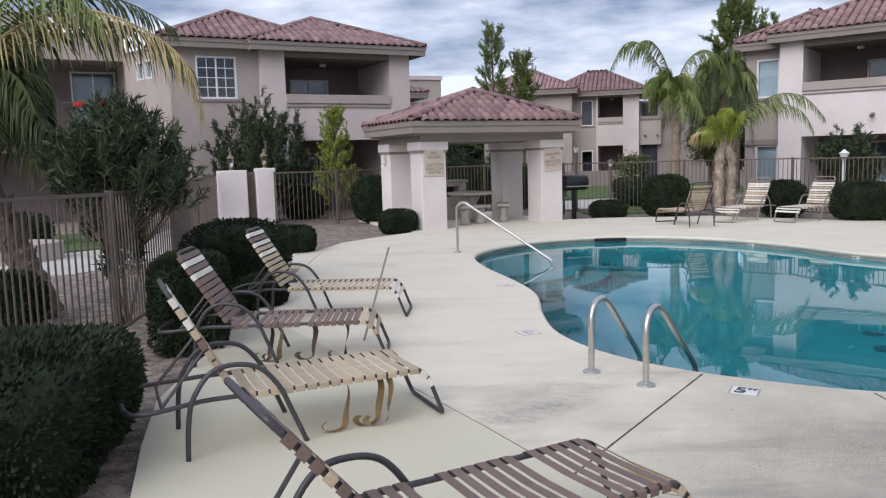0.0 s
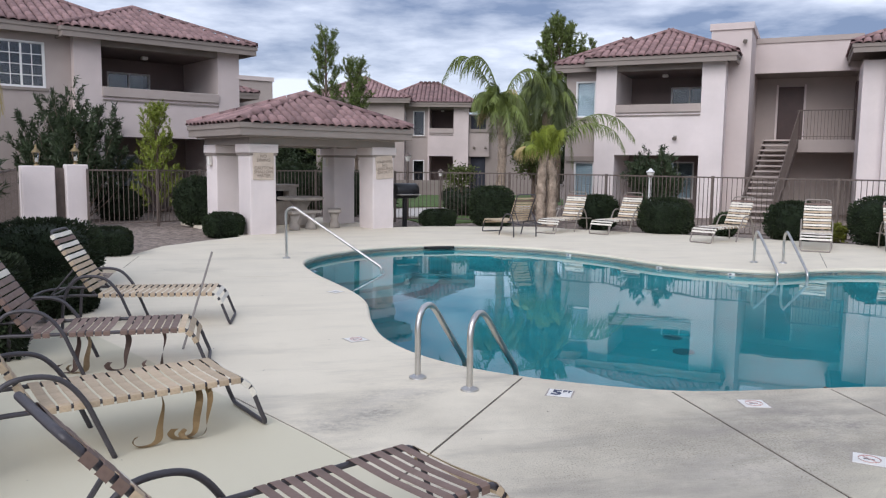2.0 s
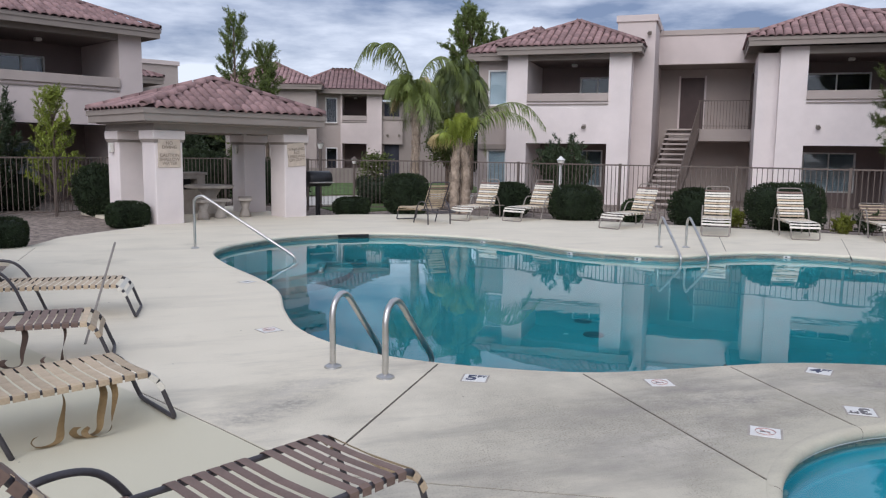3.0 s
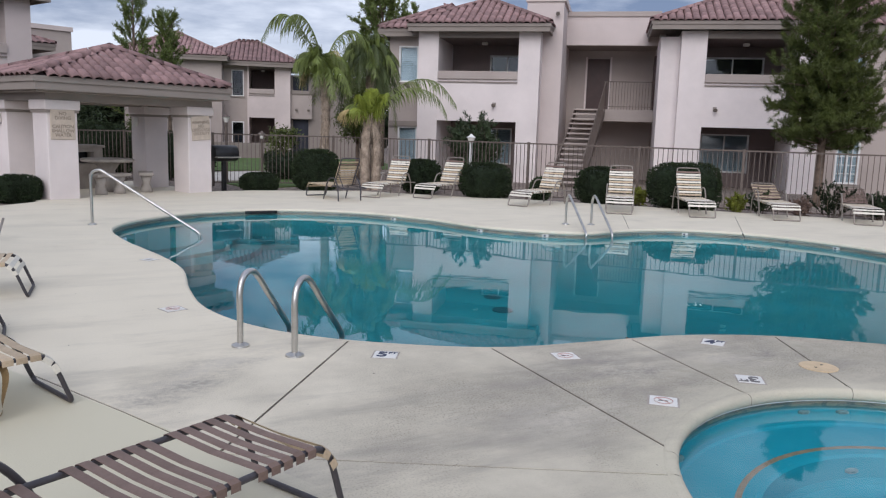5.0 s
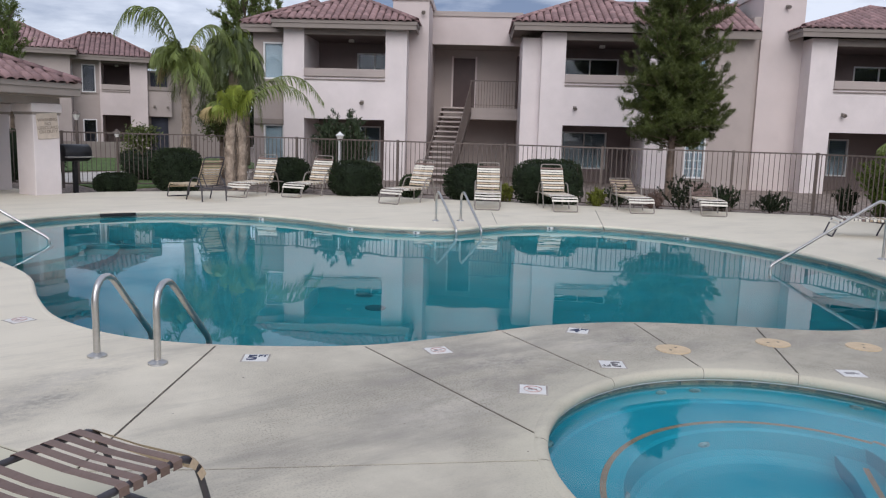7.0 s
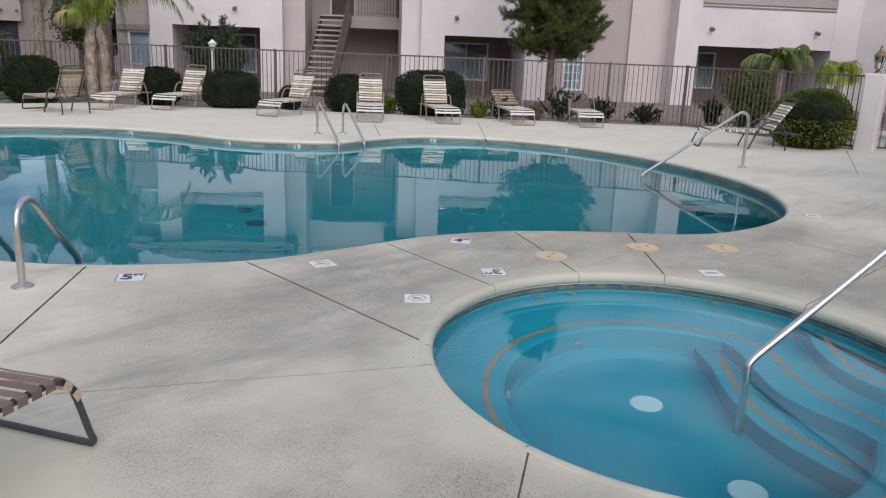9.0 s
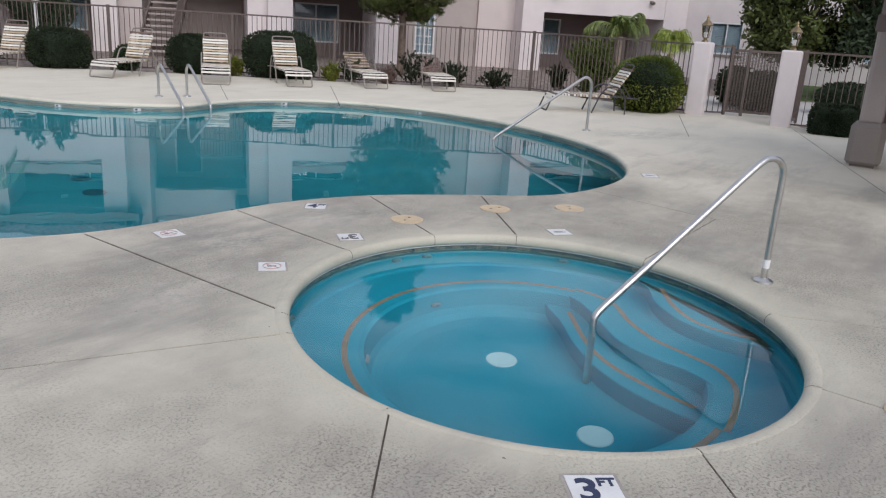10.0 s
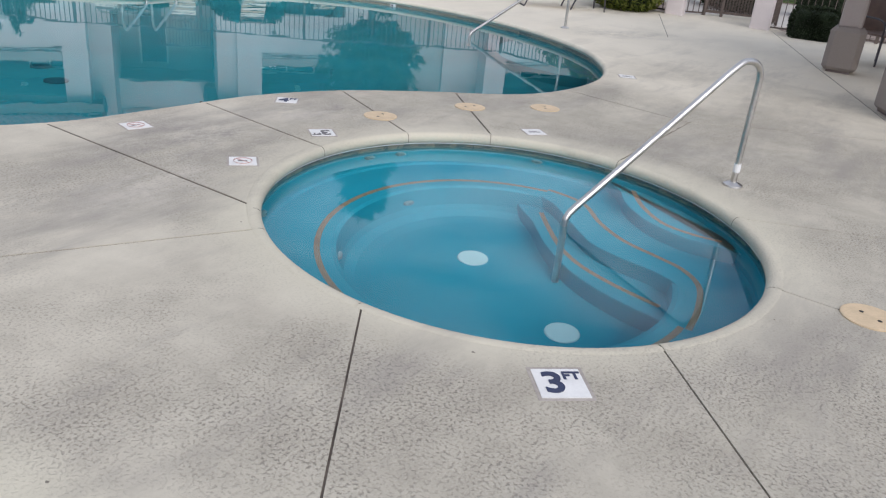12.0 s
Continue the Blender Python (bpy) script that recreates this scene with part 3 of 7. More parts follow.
# spa steps: two S-shaped treads, and the bench swelling out between them; a stripe along each edge
SPA_STEPS = ((-0.76, -1.0, [(5.05, 2.50), (4.87, 2.34), (4.70, 2.15), (4.44, 1.92), (4.23, 1.67), (4.10, 1.42), (4.03, 1.16), (4.00, 0.99), (3.97, 0.80)],
              [(4.88, 2.17), (4.62, 1.96), (4.42, 1.77), (4.29, 1.57), (4.20, 1.31), (4.14, 1.02)]),
             (-0.536, -0.77, [(5.04, 2.40), (4.90, 2.10), (4.66, 1.84), (4.46, 1.61), (4.38, 1.36), (4.35, 1.15), (4.27, 0.99), (4.12, 0.91), (3.93, 0.885), (3.72, 0.875)],
              [(5.125, 2.25), (5.10, 2.05), (5.02, 1.89), (4.81, 1.70), (4.64, 1.46), (4.56, 1.21), (4.49, 1.02), (4.33, 0.87), (4.04, 0.79), (3.80, 0.765)]),
             (-0.30, -0.55, [(5.44, 1.92), (5.30, 1.77), (5.07, 1.63), (4.87, 1.41), (4.77, 1.15), (4.77, 0.95), (4.80, 0.72)],
              [(5.37, 1.69), (5.10, 1.52), (4.90, 1.31), (4.85, 1.10), (4.87, 0.91)]))
for z1, z0, edge, stripe in SPA_STEPS:
    pts = smooth_path([(*p, 0) for p in edge], False, 7)
    end_a, end_b = spa_nominal(pts[0])[0], spa_nominal(pts[-1])[0]
    rim = [spa_at(end_b + (end_a - end_b) * k / 24, 1.513) for k in range(25)]
    bm = bmesh.new()
    prism(bm, [(p.x, p.y) for p in pts + rim], z0, z1)
    edges = [e for e in bm.edges if all(abs(v.co.z - z1) < 1e-5 for v in e.verts)]
    bmesh.ops.bevel(bm, geom=edges, offset=0.018, segments=2, profile=0.6, affect="EDGES")
    st_ = tagged(part("spa_step", bm, SPA_PLASTER), "curved blue plaster step in the spa", "step", kind="structure")
    pts = smooth_path([(*p, 0) for p in stripe], False, 7)
    bm = bmesh.new()
    L, R = [], []
    for i in range(len(pts)):
        d = (pts[min(i + 1, len(pts) - 1)] - pts[max(i - 1, 0)]).normalized()
        o = Vector((-d.y, d.x, 0)) * 0.018
        L.append(bm.verts.new(pts[i] + o + Vector((0, 0, z1 + 0.004))))
        R.append(bm.verts.new(pts[i] - o + Vector((0, 0, z1 + 0.004))))
    for i in range(len(L) - 1):
        bm.faces.new((L[i], L[i + 1], R[i + 1], R[i]))
    bmesh.ops.recalc_face_normals(bm, faces=bm.faces[:])
    part("edge_stripe", bm, STRIPE, st_)
# stripe round the bench
bm = bmesh.new()
a0, a1, n = spa_nominal((5.145, 2.25))[0], spa_nominal((3.80, 0.765))[0] + 2 * math.pi, 80
rows = [[bm.verts.new(spa_at(a0 + (a1 - a0) * k / n, r, -0.532)) for k in range(n + 1)] for r in (1.14, 1.177)]
for k in range(n):
    bm.faces.new((rows[0][k], rows[0][k + 1], rows[1][k + 1], rows[1][k]))
bmesh.ops.recalc_face_normals(bm, faces=bm.faces[:])
tagged(part("bench_stripe", bm, STRIPE), "brown safety stripe along the spa bench", "stripe", kind="structure")
for dx, dy in ((0.17, 0.29), (-0.24, -0.56)):
    dr = thing("spa_drain", None, "round white drain cover on the spa floor", "drain", "spa drains")
    bm = bmesh.new()
    c = SPA_C + Vector((dx, dy, -0.985))
    tube(bm, [c, c + Vector((0, 0, 0.008)), c + Vector((0, 0, 0.012))], 0.1, 28, radii=[0.102, 0.1, 0.094])
    part("cover", bm, WHITE, dr)
for p, r, z in (((4.29, 2.85), 1.026, -0.75), ((3.38, 2.76), 1.026, -0.75), ((4.44, 3.35), 1.508, -0.26), ((4.67, 3.24), 1.508, -0.26), ((5.32, 2.47), 1.508, -0.26), ((3.15, 3.17), 1.508, -0.26)):
    jt = thing("spa_jet", None, "small round pale jet fitting in the spa wall", "jet", "spa jets")
    bm = bmesh.new()
    a = spa_nominal(p)[0]
    c = spa_at(a, r, z)
    d = (c - spa_at(a, 0, z)).normalized()
    tube(bm, [c, c - d * 0.012, c - d * 0.024], 0.035, 16, radii=[0.045, 0.042, 0.026])
    part("fitting", bm, POOL_TILE, jt)
    bm = bmesh.new()
    tube(bm, [c - d * 0.02, c - d * 0.0255], 0.014, 12)
    part("nozzle", bm, DRAIN, jt, "dark nozzle hole")

# pool entry steps at both ends, as ledges under the handrails
def pool_ledge(cx, cy, radii_z, a0, a1, label):
    for r, z in radii_z:
        bm = bmesh.new()
        pts = [(cx, cy)] + [(cx + math.cos(radians(a0 + (a1 - a0) * k / 20)) * r, cy + math.sin(radians(a0 + (a1 - a0) * k / 20)) * r) for k in range(21)]
        prism(bm, pts, -1.4, z)
        tagged(part("pool_step", bm, PLASTER), label, "step", kind="structure")


pool_ledge(0.75, 12.9, ((1.3, -0.36), (1.75, -0.62), (2.2, -0.9)), -75, 80, "teal plaster entry step under the handrail")
pool_ledge(10.9, 4.2, ((1.6, -0.75),), 75, 210, "teal plaster entry step at the pool end")
# main drain and cleaner on the floor
md = thing("main_drain", None, "dark main drain cover on the pool floor", "drain")
bm = bmesh.new()
tube(bm, [(4.86, 8.33, -1.382), (4.86, 8.33, -1.36)], 0.11, 20)
part("cover", bm, DRAIN, md)
md2 = thing("main_drain", None, "dark main drain cover on the pool floor", "drain")
bm = bmesh.new()
tube(bm, [(4.65, 7.72, -1.382), (4.65, 7.72, -1.34)], 0.12, 20)
part("cover", bm, DRAIN, md2)

# lawns and walks outside the fence
def patch(name, plan, material, label, category, z=0.02):
    bm = bmesh.new()
    prism(bm, plan, GROUND_Z - 0.05, GROUND_Z + z)
    return tagged(part(name, bm, material), label, category, kind="structure")


patch("walkway_west", [(-16, 11.2), (-7.1, 12.6), (-5.9, 12.7), (-5.2, 13.8), (-5.0, 16.3), (-6.1, 21.3), (-7.2, 21.3), (-6.6, 16.8), (-7.6, 15.8), (-16, 15.2)], WALKWAY, "pale concrete walkway past the fence", "walkway")
patch("lawn_west", [(-16, 15.4), (-7.7, 16.1), (-6.75, 17.0), (-7.2, 20.6), (-16, 21)], GRASS, "green lawn beside the walkway", "lawn", 0.03)
patch("walkway_north", [(4.0, 24.4), (9.0, 27.2), (12, 29.0), (11, 31.5), (3.5, 28.4)], WALKWAY, "pale concrete walkway beyond the fence", "walkway")
patch("lawn_north", [(4.6, 21.4), (7.2, 22.6), (8.6, 26.0), (4.4, 23.9)], GRASS, "green lawn beyond the fence", "lawn", 0.03)
patch("lawn_far", [(2.0, 29.5), (14.0, 32.0), (16.0, 42.0), (2.0, 42.0)], GRASS, "green lawn before the far building", "lawn", 0.03)
patch("walkway_east", [(17.0, 5.0), (22.0, 7.5), (23.5, 5.5), (26.0, 1.0), (28.0, -8.0), (24.0, -8.0), (20.5, 1.5), (18.5, 2.6), (17.0, 3.6)], WALKWAY, "pale concrete walkway outside the gate", "walkway")
patch("lawn_east", [(24.5, 5.4), (40, 10), (42, -12), (29, -9), (26.6, 1.2)], GRASS, "green lawn outside the gate", "lawn", 0.03)
pw = thing("planter_wall", None, "low pink stucco planter wall beside the walkway", "planter")
bm = bmesh.new()
ring_sweep(bm, smooth_path([(-12.0, 13.4, 0), (-9.2, 13.6, 0), (-7.6, 14.2, 0), (-7.3, 15.2, 0), (-8.6, 15.7, 0)], False, 6), [(0.08, GROUND_Z), (0.08, 0.28), (-0.08, 0.28), (-0.08, GROUND_Z)], closed=False)
bmesh.ops.recalc_face_normals(bm, faces=bm.faces[:])
part("wall_ring", bm, STUCCO, pw)

# ---- roofs ----
def tile_mesh(w=0.245, l=0.40, rise=0.072, t=0.015):
    bm = bmesh.new()
    n = 7
    rows = []
    for y, s in ((0.0, 1.0), (l, 0.9)):
        lo, hi = [], []
        for k in range(n + 1):
            a = math.pi * k / n
            x = -math.cos(a) * w / 2 * s
            z = math.sin(a) * rise * s
            hi.append(bm.verts.new((x, y, z + t)))
            lo.append(bm.verts.new((x * 0.9, y, z)))
        rows.append((lo, hi))
    (l0, h0), (l1, h1) = rows
    for k in range(n):
        bm.faces.new((h0[k], h1[k], h1[k + 1], h0[k + 1])).smooth = True
        bm.faces.new((h0[k], h0[k + 1], l0[k + 1], l0[k]))
    bmesh.ops.recalc_face_normals(bm, faces=bm.faces[:])
    return mesh_of("roof_tile", bm, ROOF_TILE)


TILE = tile_mesh()
PAVILION_TILE = tile_mesh(0.225, 0.33, 0.075, 0.016)


def inside(p, poly):
    x, y = p
    c = False
    for (x0, y0), (x1, y1) in zip(poly, poly[1:] + poly[:1]):
        if (y0 > y) != (y1 > y) and x < (x1 - x0) * (y - y0) / (y1 - y0) + x0:
            c = not c
    return c


def roof_slope(parent, corners, singly=True, col=0.255, row=0.32, tile=None):
    """A sloping plane of barrel tiles. corners: eave start, eave end, then the upper corners, anticlockwise from above."""
    tile = tile or TILE
    P = [Vector(c) for c in corners]
    ax = (P[1] - P[0]).normalized()
    nz = None
    for q in P[2:]:
        nn = ax.cross(q - P[0])
        if nn.length > 1e-6:
            nz = nn.normalized()
            break
    up = nz.cross(ax)
    poly = [((q - P[0]).dot(ax), (q - P[0]).dot(up)) for q in P]
    top = max(p[1] for p in poly)
    lo_a, hi_a = min(p[0] for p in poly), max(p[0] for p in poly)
    base = Matrix((ax, up, nz)).transposed().to_4x4()
    base.translation = P[0]
    # underlay
    bm = bmesh.new()
    vs = [bm.verts.new(q + nz * 0.01) for q in P]
    lw = [bm.verts.new(q - nz * 0.08) for q in P]
    bm.faces.new(vs)
    bm.faces.new(list(reversed(lw)))
    for i in range(len(P)):
        bm.faces.new((lw[i], lw[(i + 1) % len(P)], vs[(i + 1) % len(P)], vs[i]))
    part("roof_deck", bm, ROOF_DARK, parent)
    places = []
    r = 0
    while r * row < top:
        b = r * row - 0.06
        a = lo_a + col / 2
        while a < hi_a:
            if inside((a, max(b + 0.16, 0.02)), poly):
                places.append(base @ pose(a + random.uniform(-0.006, 0.006), b, 0.012 + random.uniform(0, 0.008), 2.5, 0, random.uniform(-0.8, 0.8)))
            a += col
        r += 1
    if singly:
        for m in places:
            o = new("roof_tile", tile)
            o.parent = parent
            o.matrix_basis = m
    else:
        vs, fs = [], []
        for m in places:
            k = len(vs)
            vs += [tuple(m @ v.co) for v in tile.vertices]
            fs += [tuple(i + k for i in p.vertices) for p in tile.polygons]
        if vs:
            me = bpy.data.meshes.new("roof_tiles")
            me.from_pydata(vs, [], fs)
            me.materials.append(ROOF_TILE)
            o = part("roof_tiles", me, None, parent)
            o["kind"] = "stuff"


def hip_cap(parent, a, b, r=0.12):
    """A row of capping tiles up a hip or along a ridge."""
    a, b = Vector(a), Vector(b)
    n = max(2, int((b - a).length / 0.38))
    up = (b - a).normalized()
    side = up.cross(Vector((0, 0, 1))).normalized()
    nz = side.cross(up)
    m = Matrix((side, up, nz)).transposed().to_4x4()
    for k in range(n):
        mm = m.copy()
        mm.translation = a + (b - a) * (k / n) + nz * 0.05
        o = new("ridge_tile", TILE)
        o.parent = parent
        o.matrix_basis = mm @ pose(0, 0, 0.0, 2, 0, 0) @ Matrix.Diagonal((0.85, 1.0, 1.25, 1))


def hip_roof(parent, x0, x1, y0, y1, z, rise, front=True, singly=("f",), ridge_back=None):
    """Hip roof over a rectangle; y0 is the front eave. Ridge along y when deeper than wide, else along x."""
    w, d = x1 - x0, y1 - y0
    if d >= w:
        h = w / 2
        A, B = (x0 + h, y0 + h, z + rise), (x0 + h, y1 - h, z + rise)
        roof_slope(parent, [(x0, y0, z), (x1, y0, z), A], "f" in singly)
        roof_slope(parent, [(x1, y0, z), (x1, y1, z), B, A], "r" in singly)
        roof_slope(parent, [(x1, y1, z), (x0, y1, z), B], False)
        roof_slope(parent, [(x0, y1, z), (x0, y0, z), A, B], "l" in singly)
    else:
        h = d / 2
        A, B = (x0 + h, y0 + h, z + rise), (x1 - h, y0 + h, z + rise)
        roof_slope(parent, [(x0, y0, z), (x1, y0, z), B, A], "f" in singly)
        roof_slope(parent, [(x1, y0, z), (x1, y1, z), B], "r" in singly)
        roof_slope(parent, [(x1, y1, z), (x0, y1, z), A, B], False)
        roof_slope(parent, [(x0, y1, z), (x0, y0, z), A], "l" in singly)
    if (Vector(A) - Vector(B)).length > 0.1:
        hip_cap(parent, A, B)
    hip_cap(parent, (x0, y0, z), A)
    hip_cap(parent, (x1, y0, z), A if d >= w else B)
    eaves(parent, x0, x1, y0, y1, z)


def eaves(parent, x0, x1, y0, y1, z):
    """Soffit and a stepped fascia round a roof."""
    t = 0.05
    for k, r in enumerate(((x0 - 0.03, y0 - 0.03, x1 + 0.03, y0), (x0 - 0.03, y1, x1 + 0.03, y1 + 0.03), (x0 - 0.03, y0, x0, y1), (x1, y0, x1 + 0.03, y1))):
        part("drip_edge", boxes((r[0], r[1], z - 0.10, r[2], r[3], z + 0.012)), STUCCO_TRIM, parent)
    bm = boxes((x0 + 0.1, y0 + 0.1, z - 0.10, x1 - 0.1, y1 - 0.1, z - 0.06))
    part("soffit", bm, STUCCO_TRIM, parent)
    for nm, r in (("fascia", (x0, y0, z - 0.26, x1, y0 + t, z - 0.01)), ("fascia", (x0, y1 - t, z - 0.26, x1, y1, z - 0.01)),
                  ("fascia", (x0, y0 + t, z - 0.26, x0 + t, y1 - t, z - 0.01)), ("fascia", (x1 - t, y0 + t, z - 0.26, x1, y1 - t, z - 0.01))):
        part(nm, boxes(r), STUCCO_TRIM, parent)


def wall_with(parent, name, x0, x1, y0, y1, z0, z1, holes, material):
    """An upright wall with window openings through it. holes: (x0, x1, z0, z1)."""
    xs = sorted({x0, x1, *(h[0] for h in holes), *(h[1] for h in holes)})
    zs = sorted({z0, z1, *(h[2] for h in holes), *(h[3] for h in holes)})
    solid = {}
    for i in range(len(xs) - 1):
        for k in range(len(zs) - 1):
            cx, cz = (xs[i] + xs[i + 1]) / 2, (zs[k] + zs[k + 1]) / 2
            solid[i, k] = not any(h[0] < cx < h[1] and h[2] < cz < h[3] for h in holes)
    bm = bmesh.new()
    vs = {(i, k, d): bm.verts.new((xs[i], (y0, y1)[d], zs[k])) for i in range(len(xs)) for k in range(len(zs)) for d in (0, 1)}
    for (i, k), full in solid.items():
        if not full:
            continue
        for d in (0, 1):
            bm.faces.new([vs[i + a, k + b, d] for a, b in ((0, 0), (1, 0), (1, 1), (0, 1))])
        for (a, b), (p, q) in (((i - 1, k), ((0, 0), (0, 1))), ((i + 1, k), ((1, 0), (1, 1))), ((i, k - 1), ((0, 0), (1, 0))), ((i, k + 1), ((0, 1), (1, 1)))):
            if not solid.get((a, b), False):
                bm.faces.new((vs[i + p[0], k + p[1], 0], vs[i + q[0], k + q[1], 0], vs[i + q[0], k + q[1], 1], vs[i + p[0], k + p[1], 1]))
    bmesh.ops.delete(bm, geom=[v for v in bm.verts if not v.link_faces], context="VERTS")
    bmesh.ops.recalc_face_normals(bm, faces=bm.faces[:])
    return part(name, bm, material, parent)


def window(parent, x0, x1, z0, z1, y, cols=2, rows=1, grid=0, face=-1, blind=True, trim=True):
    """A framed window filling an opening of a wall whose outer face is at y (front towards -y)."""
    w = thing("window")
    w.parent = parent
    w.matrix_basis = pose(0, y, 0)
    f = 0.055
    part("window_frame", boxes((x0, -0.015, z0, x0 + f, 0.09, z1), (x1 - f, -0.015, z0, x1, 0.09, z1), (x0 + f, -0.015, z1 - f, x1 - f, 0.09, z1), (x0 + f, -0.015, z0, x1 - f, 0.09, z0 + f)), WHITE, w, "white window frame")
    if trim:
        part("window_sill", boxes((x0 - 0.06, -0.05, z0 - 0.09, x1 + 0.06, 0.0, z0 - 0.004), bevel=0.008), STUCCO_TRIM, w)
    cw = (x1 - x0 - 2 * f) / cols
    for c in range(cols):
        a = x0 + f + c * cw
        part("pane", boxes((a + 0.01, 0.045, z0 + f, a + cw - 0.01, 0.051, z1 - f)), GLASS, w).visible_shadow = False
        if c:
            part("mullion", boxes((a - 0.022, 0.0, z0 + f, a + 0.022, 0.08, z1 - f)), WHITE, w)
        if grid:
            for g in range(1, grid + 1):
                zz = z0 + f + (z1 - z0 - 2 * f) * g / (grid + 1)
                part("glazing_bar", boxes((a + 0.022, 0.026, zz - 0.011, a + cw - 0.022, 0.04, zz + 0.011)), WHITE, w)
            part("glazing_bar", boxes((a + cw / 2 - 0.011, 0.024, z0 + f, a + cw / 2 + 0.011, 0.038, z1 - f)), WHITE, w)
    if blind:
        bm = bmesh.new()
        n = int((z1 - z0) / 0.075)
        for k in range(n):
            zz = z0 + f + (z1 - z0 - 2 * f) * k / n
            box(bm, x0 + f, 0.105, zz, x1 - f, 0.112 + 0.006 * (k % 2), zz + (z1 - z0 - 2 * f) / n - 0.006)
        part("blind", bm, BLIND, w, "pale closed window blind")
    # Near-black backing; its colour gives the darkness of an unlit room.
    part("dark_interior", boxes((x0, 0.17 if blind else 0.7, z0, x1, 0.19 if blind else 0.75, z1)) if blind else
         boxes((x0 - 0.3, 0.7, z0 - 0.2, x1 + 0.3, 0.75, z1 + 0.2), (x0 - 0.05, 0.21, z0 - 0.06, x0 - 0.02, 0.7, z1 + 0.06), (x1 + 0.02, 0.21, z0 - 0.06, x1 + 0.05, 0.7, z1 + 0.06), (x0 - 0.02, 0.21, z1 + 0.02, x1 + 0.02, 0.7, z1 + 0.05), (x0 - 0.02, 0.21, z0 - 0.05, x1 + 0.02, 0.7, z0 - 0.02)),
         UNLIT_ROOM, w, "dark backing that stands for the unlit room behind the glass")
    return w


def wall_lamp(parent, x, y, z):
    bm = bmesh.new()
    box(bm, x - 0.06, y - 0.03, z - 0.06, x + 0.06, y, z + 0.06, bevel=0.01)
    tube(bm, [(x, y - 0.02, z), (x, y - 0.10, z + 0.02)], 0.025, 8)
    tube(bm, [(x, y - 0.08, z + 0.03), (x, y - 0.2, z - 0.05)], 0.06, 10, radii=[0.035, 0.075])
    return part("flood_lamp", bm, GREYPAINT, parent, "small floodlight on the wall")


def wing(b, x0, x1, y, o0, o1, deep=2.2, lamps=(), doorx=None, winx=None, zb=2.05, zt=5.2, low=None, paint=None):
    """A two-storey balcony wing: outer pillars, balcony wall with sill trim, patio below. Openings run from o0 to o1."""
    paint = paint or STUCCO_WHITE
    part("pillar", boxes((x0, y, GROUND_Z, o0, y + deep, zt)), paint, b)
    part("pillar", boxes((o1, y, GROUND_Z, x1, y + deep, zt)), paint, b)
    bal = part("balcony", boxes((o0, y + 0.02, zb, o1, y + 0.22, 3.52)), paint, b)
    part("sill_trim", boxes((o0, y - 0.06, 3.52, o1, y + 0.28, 3.80), bevel=0.015), STUCCO, bal)
    part("trim_band", boxes((o0, y - 0.02, 3.40, o1, y + 0.02, 3.44)), STUCCO_TRIM, bal)
    # Slab, back wall and ceiling take the stucco darkened for recess shade.
    part("floor_slab", boxes((o0, y + 0.22, 2.40, o1, y + deep, 2.62)), STUCCO_SHADED, b)
    part("header", boxes((o0, y + 0.01, 4.96, o1, y + 0.3, zt)), STUCCO_TRIM, b)
    holes = []
    if doorx:
        holes.append((doorx[0], doorx[1], 2.66, 4.55))
    if winx:
        holes.append((winx[0], winx[1], 3.7, 4.6))
    if low:
        holes.append((low[0], low[1], 0.45, 1.85))
    wall_with(b, "back_wall", x0, x1, y + deep, y + deep + 0.2, GROUND_Z, 5.2, holes, STUCCO_SHADED)
    part("balcony_ceiling", boxes((o0, y + 0.3, 4.97, o1, y + deep, 5.02)), STUCCO_SHADED, b)
    part("ceiling_lamp", boxes(((o0 + o1) / 2 - 0.1, y + deep * 0.55 - 0.1, 4.86, (o0 + o1) / 2 + 0.1, y + deep * 0.55 + 0.1, 4.969), bevel=0.03), LAMP_GLASS, b)
    for lx in lamps:
        wall_lamp(b, lx, y + 0.02, 2.66)
    for h in holes:
        window(b, h[0], h[1], h[2], h[3], y + deep, 2, blind=h[2] < 1, trim=False)


# ---- apartment building beside the far side of the pool ----
B_M = pose(15.29, 23.22, 0, 0, 0, -38.37)
bld = thing("apartment_building", B_M, "two-storey beige stucco apartment building with tiled hip roofs", "building")
# left bay with windows
wall_with(bld, "wall", -5.8, -4.55, 0.6, 0.8, GROUND_Z, 5.2, [(-5.43, -4.69, 3.42, 4.72), (-5.43, -4.69, 0.42, 1.80)], STUCCO)
part("side_wall", boxes((-5.8, 0.81, GROUND_Z, -5.6, 8.0, 5.2)), STUCCO, bld)
window(bld, -5.43, -4.69, 3.42, 4.72, 0.6, 1)
window(bld, -5.43, -4.69, 0.42, 1.80, 0.6, 1)
part("window_surround", boxes((-5.75, 0.5, 1.82, -4.56, 0.6, 2.0)), STUCCO_TRIM, bld)
hip_roof(bld, -6.1, -1.9, 0.15, 8.0, 5.27, 1.05)
wing(bld, -4.55, -0.2, 0.0, -3.82, -0.95, 2.6, (-1.75,), None, (-2.35, -1.0), low=(-2.6, -1.4))
hip_roof(bld, -4.85, 0.15, -0.42, 8.5, 5.38, 1.15, singly=("f", "r"))
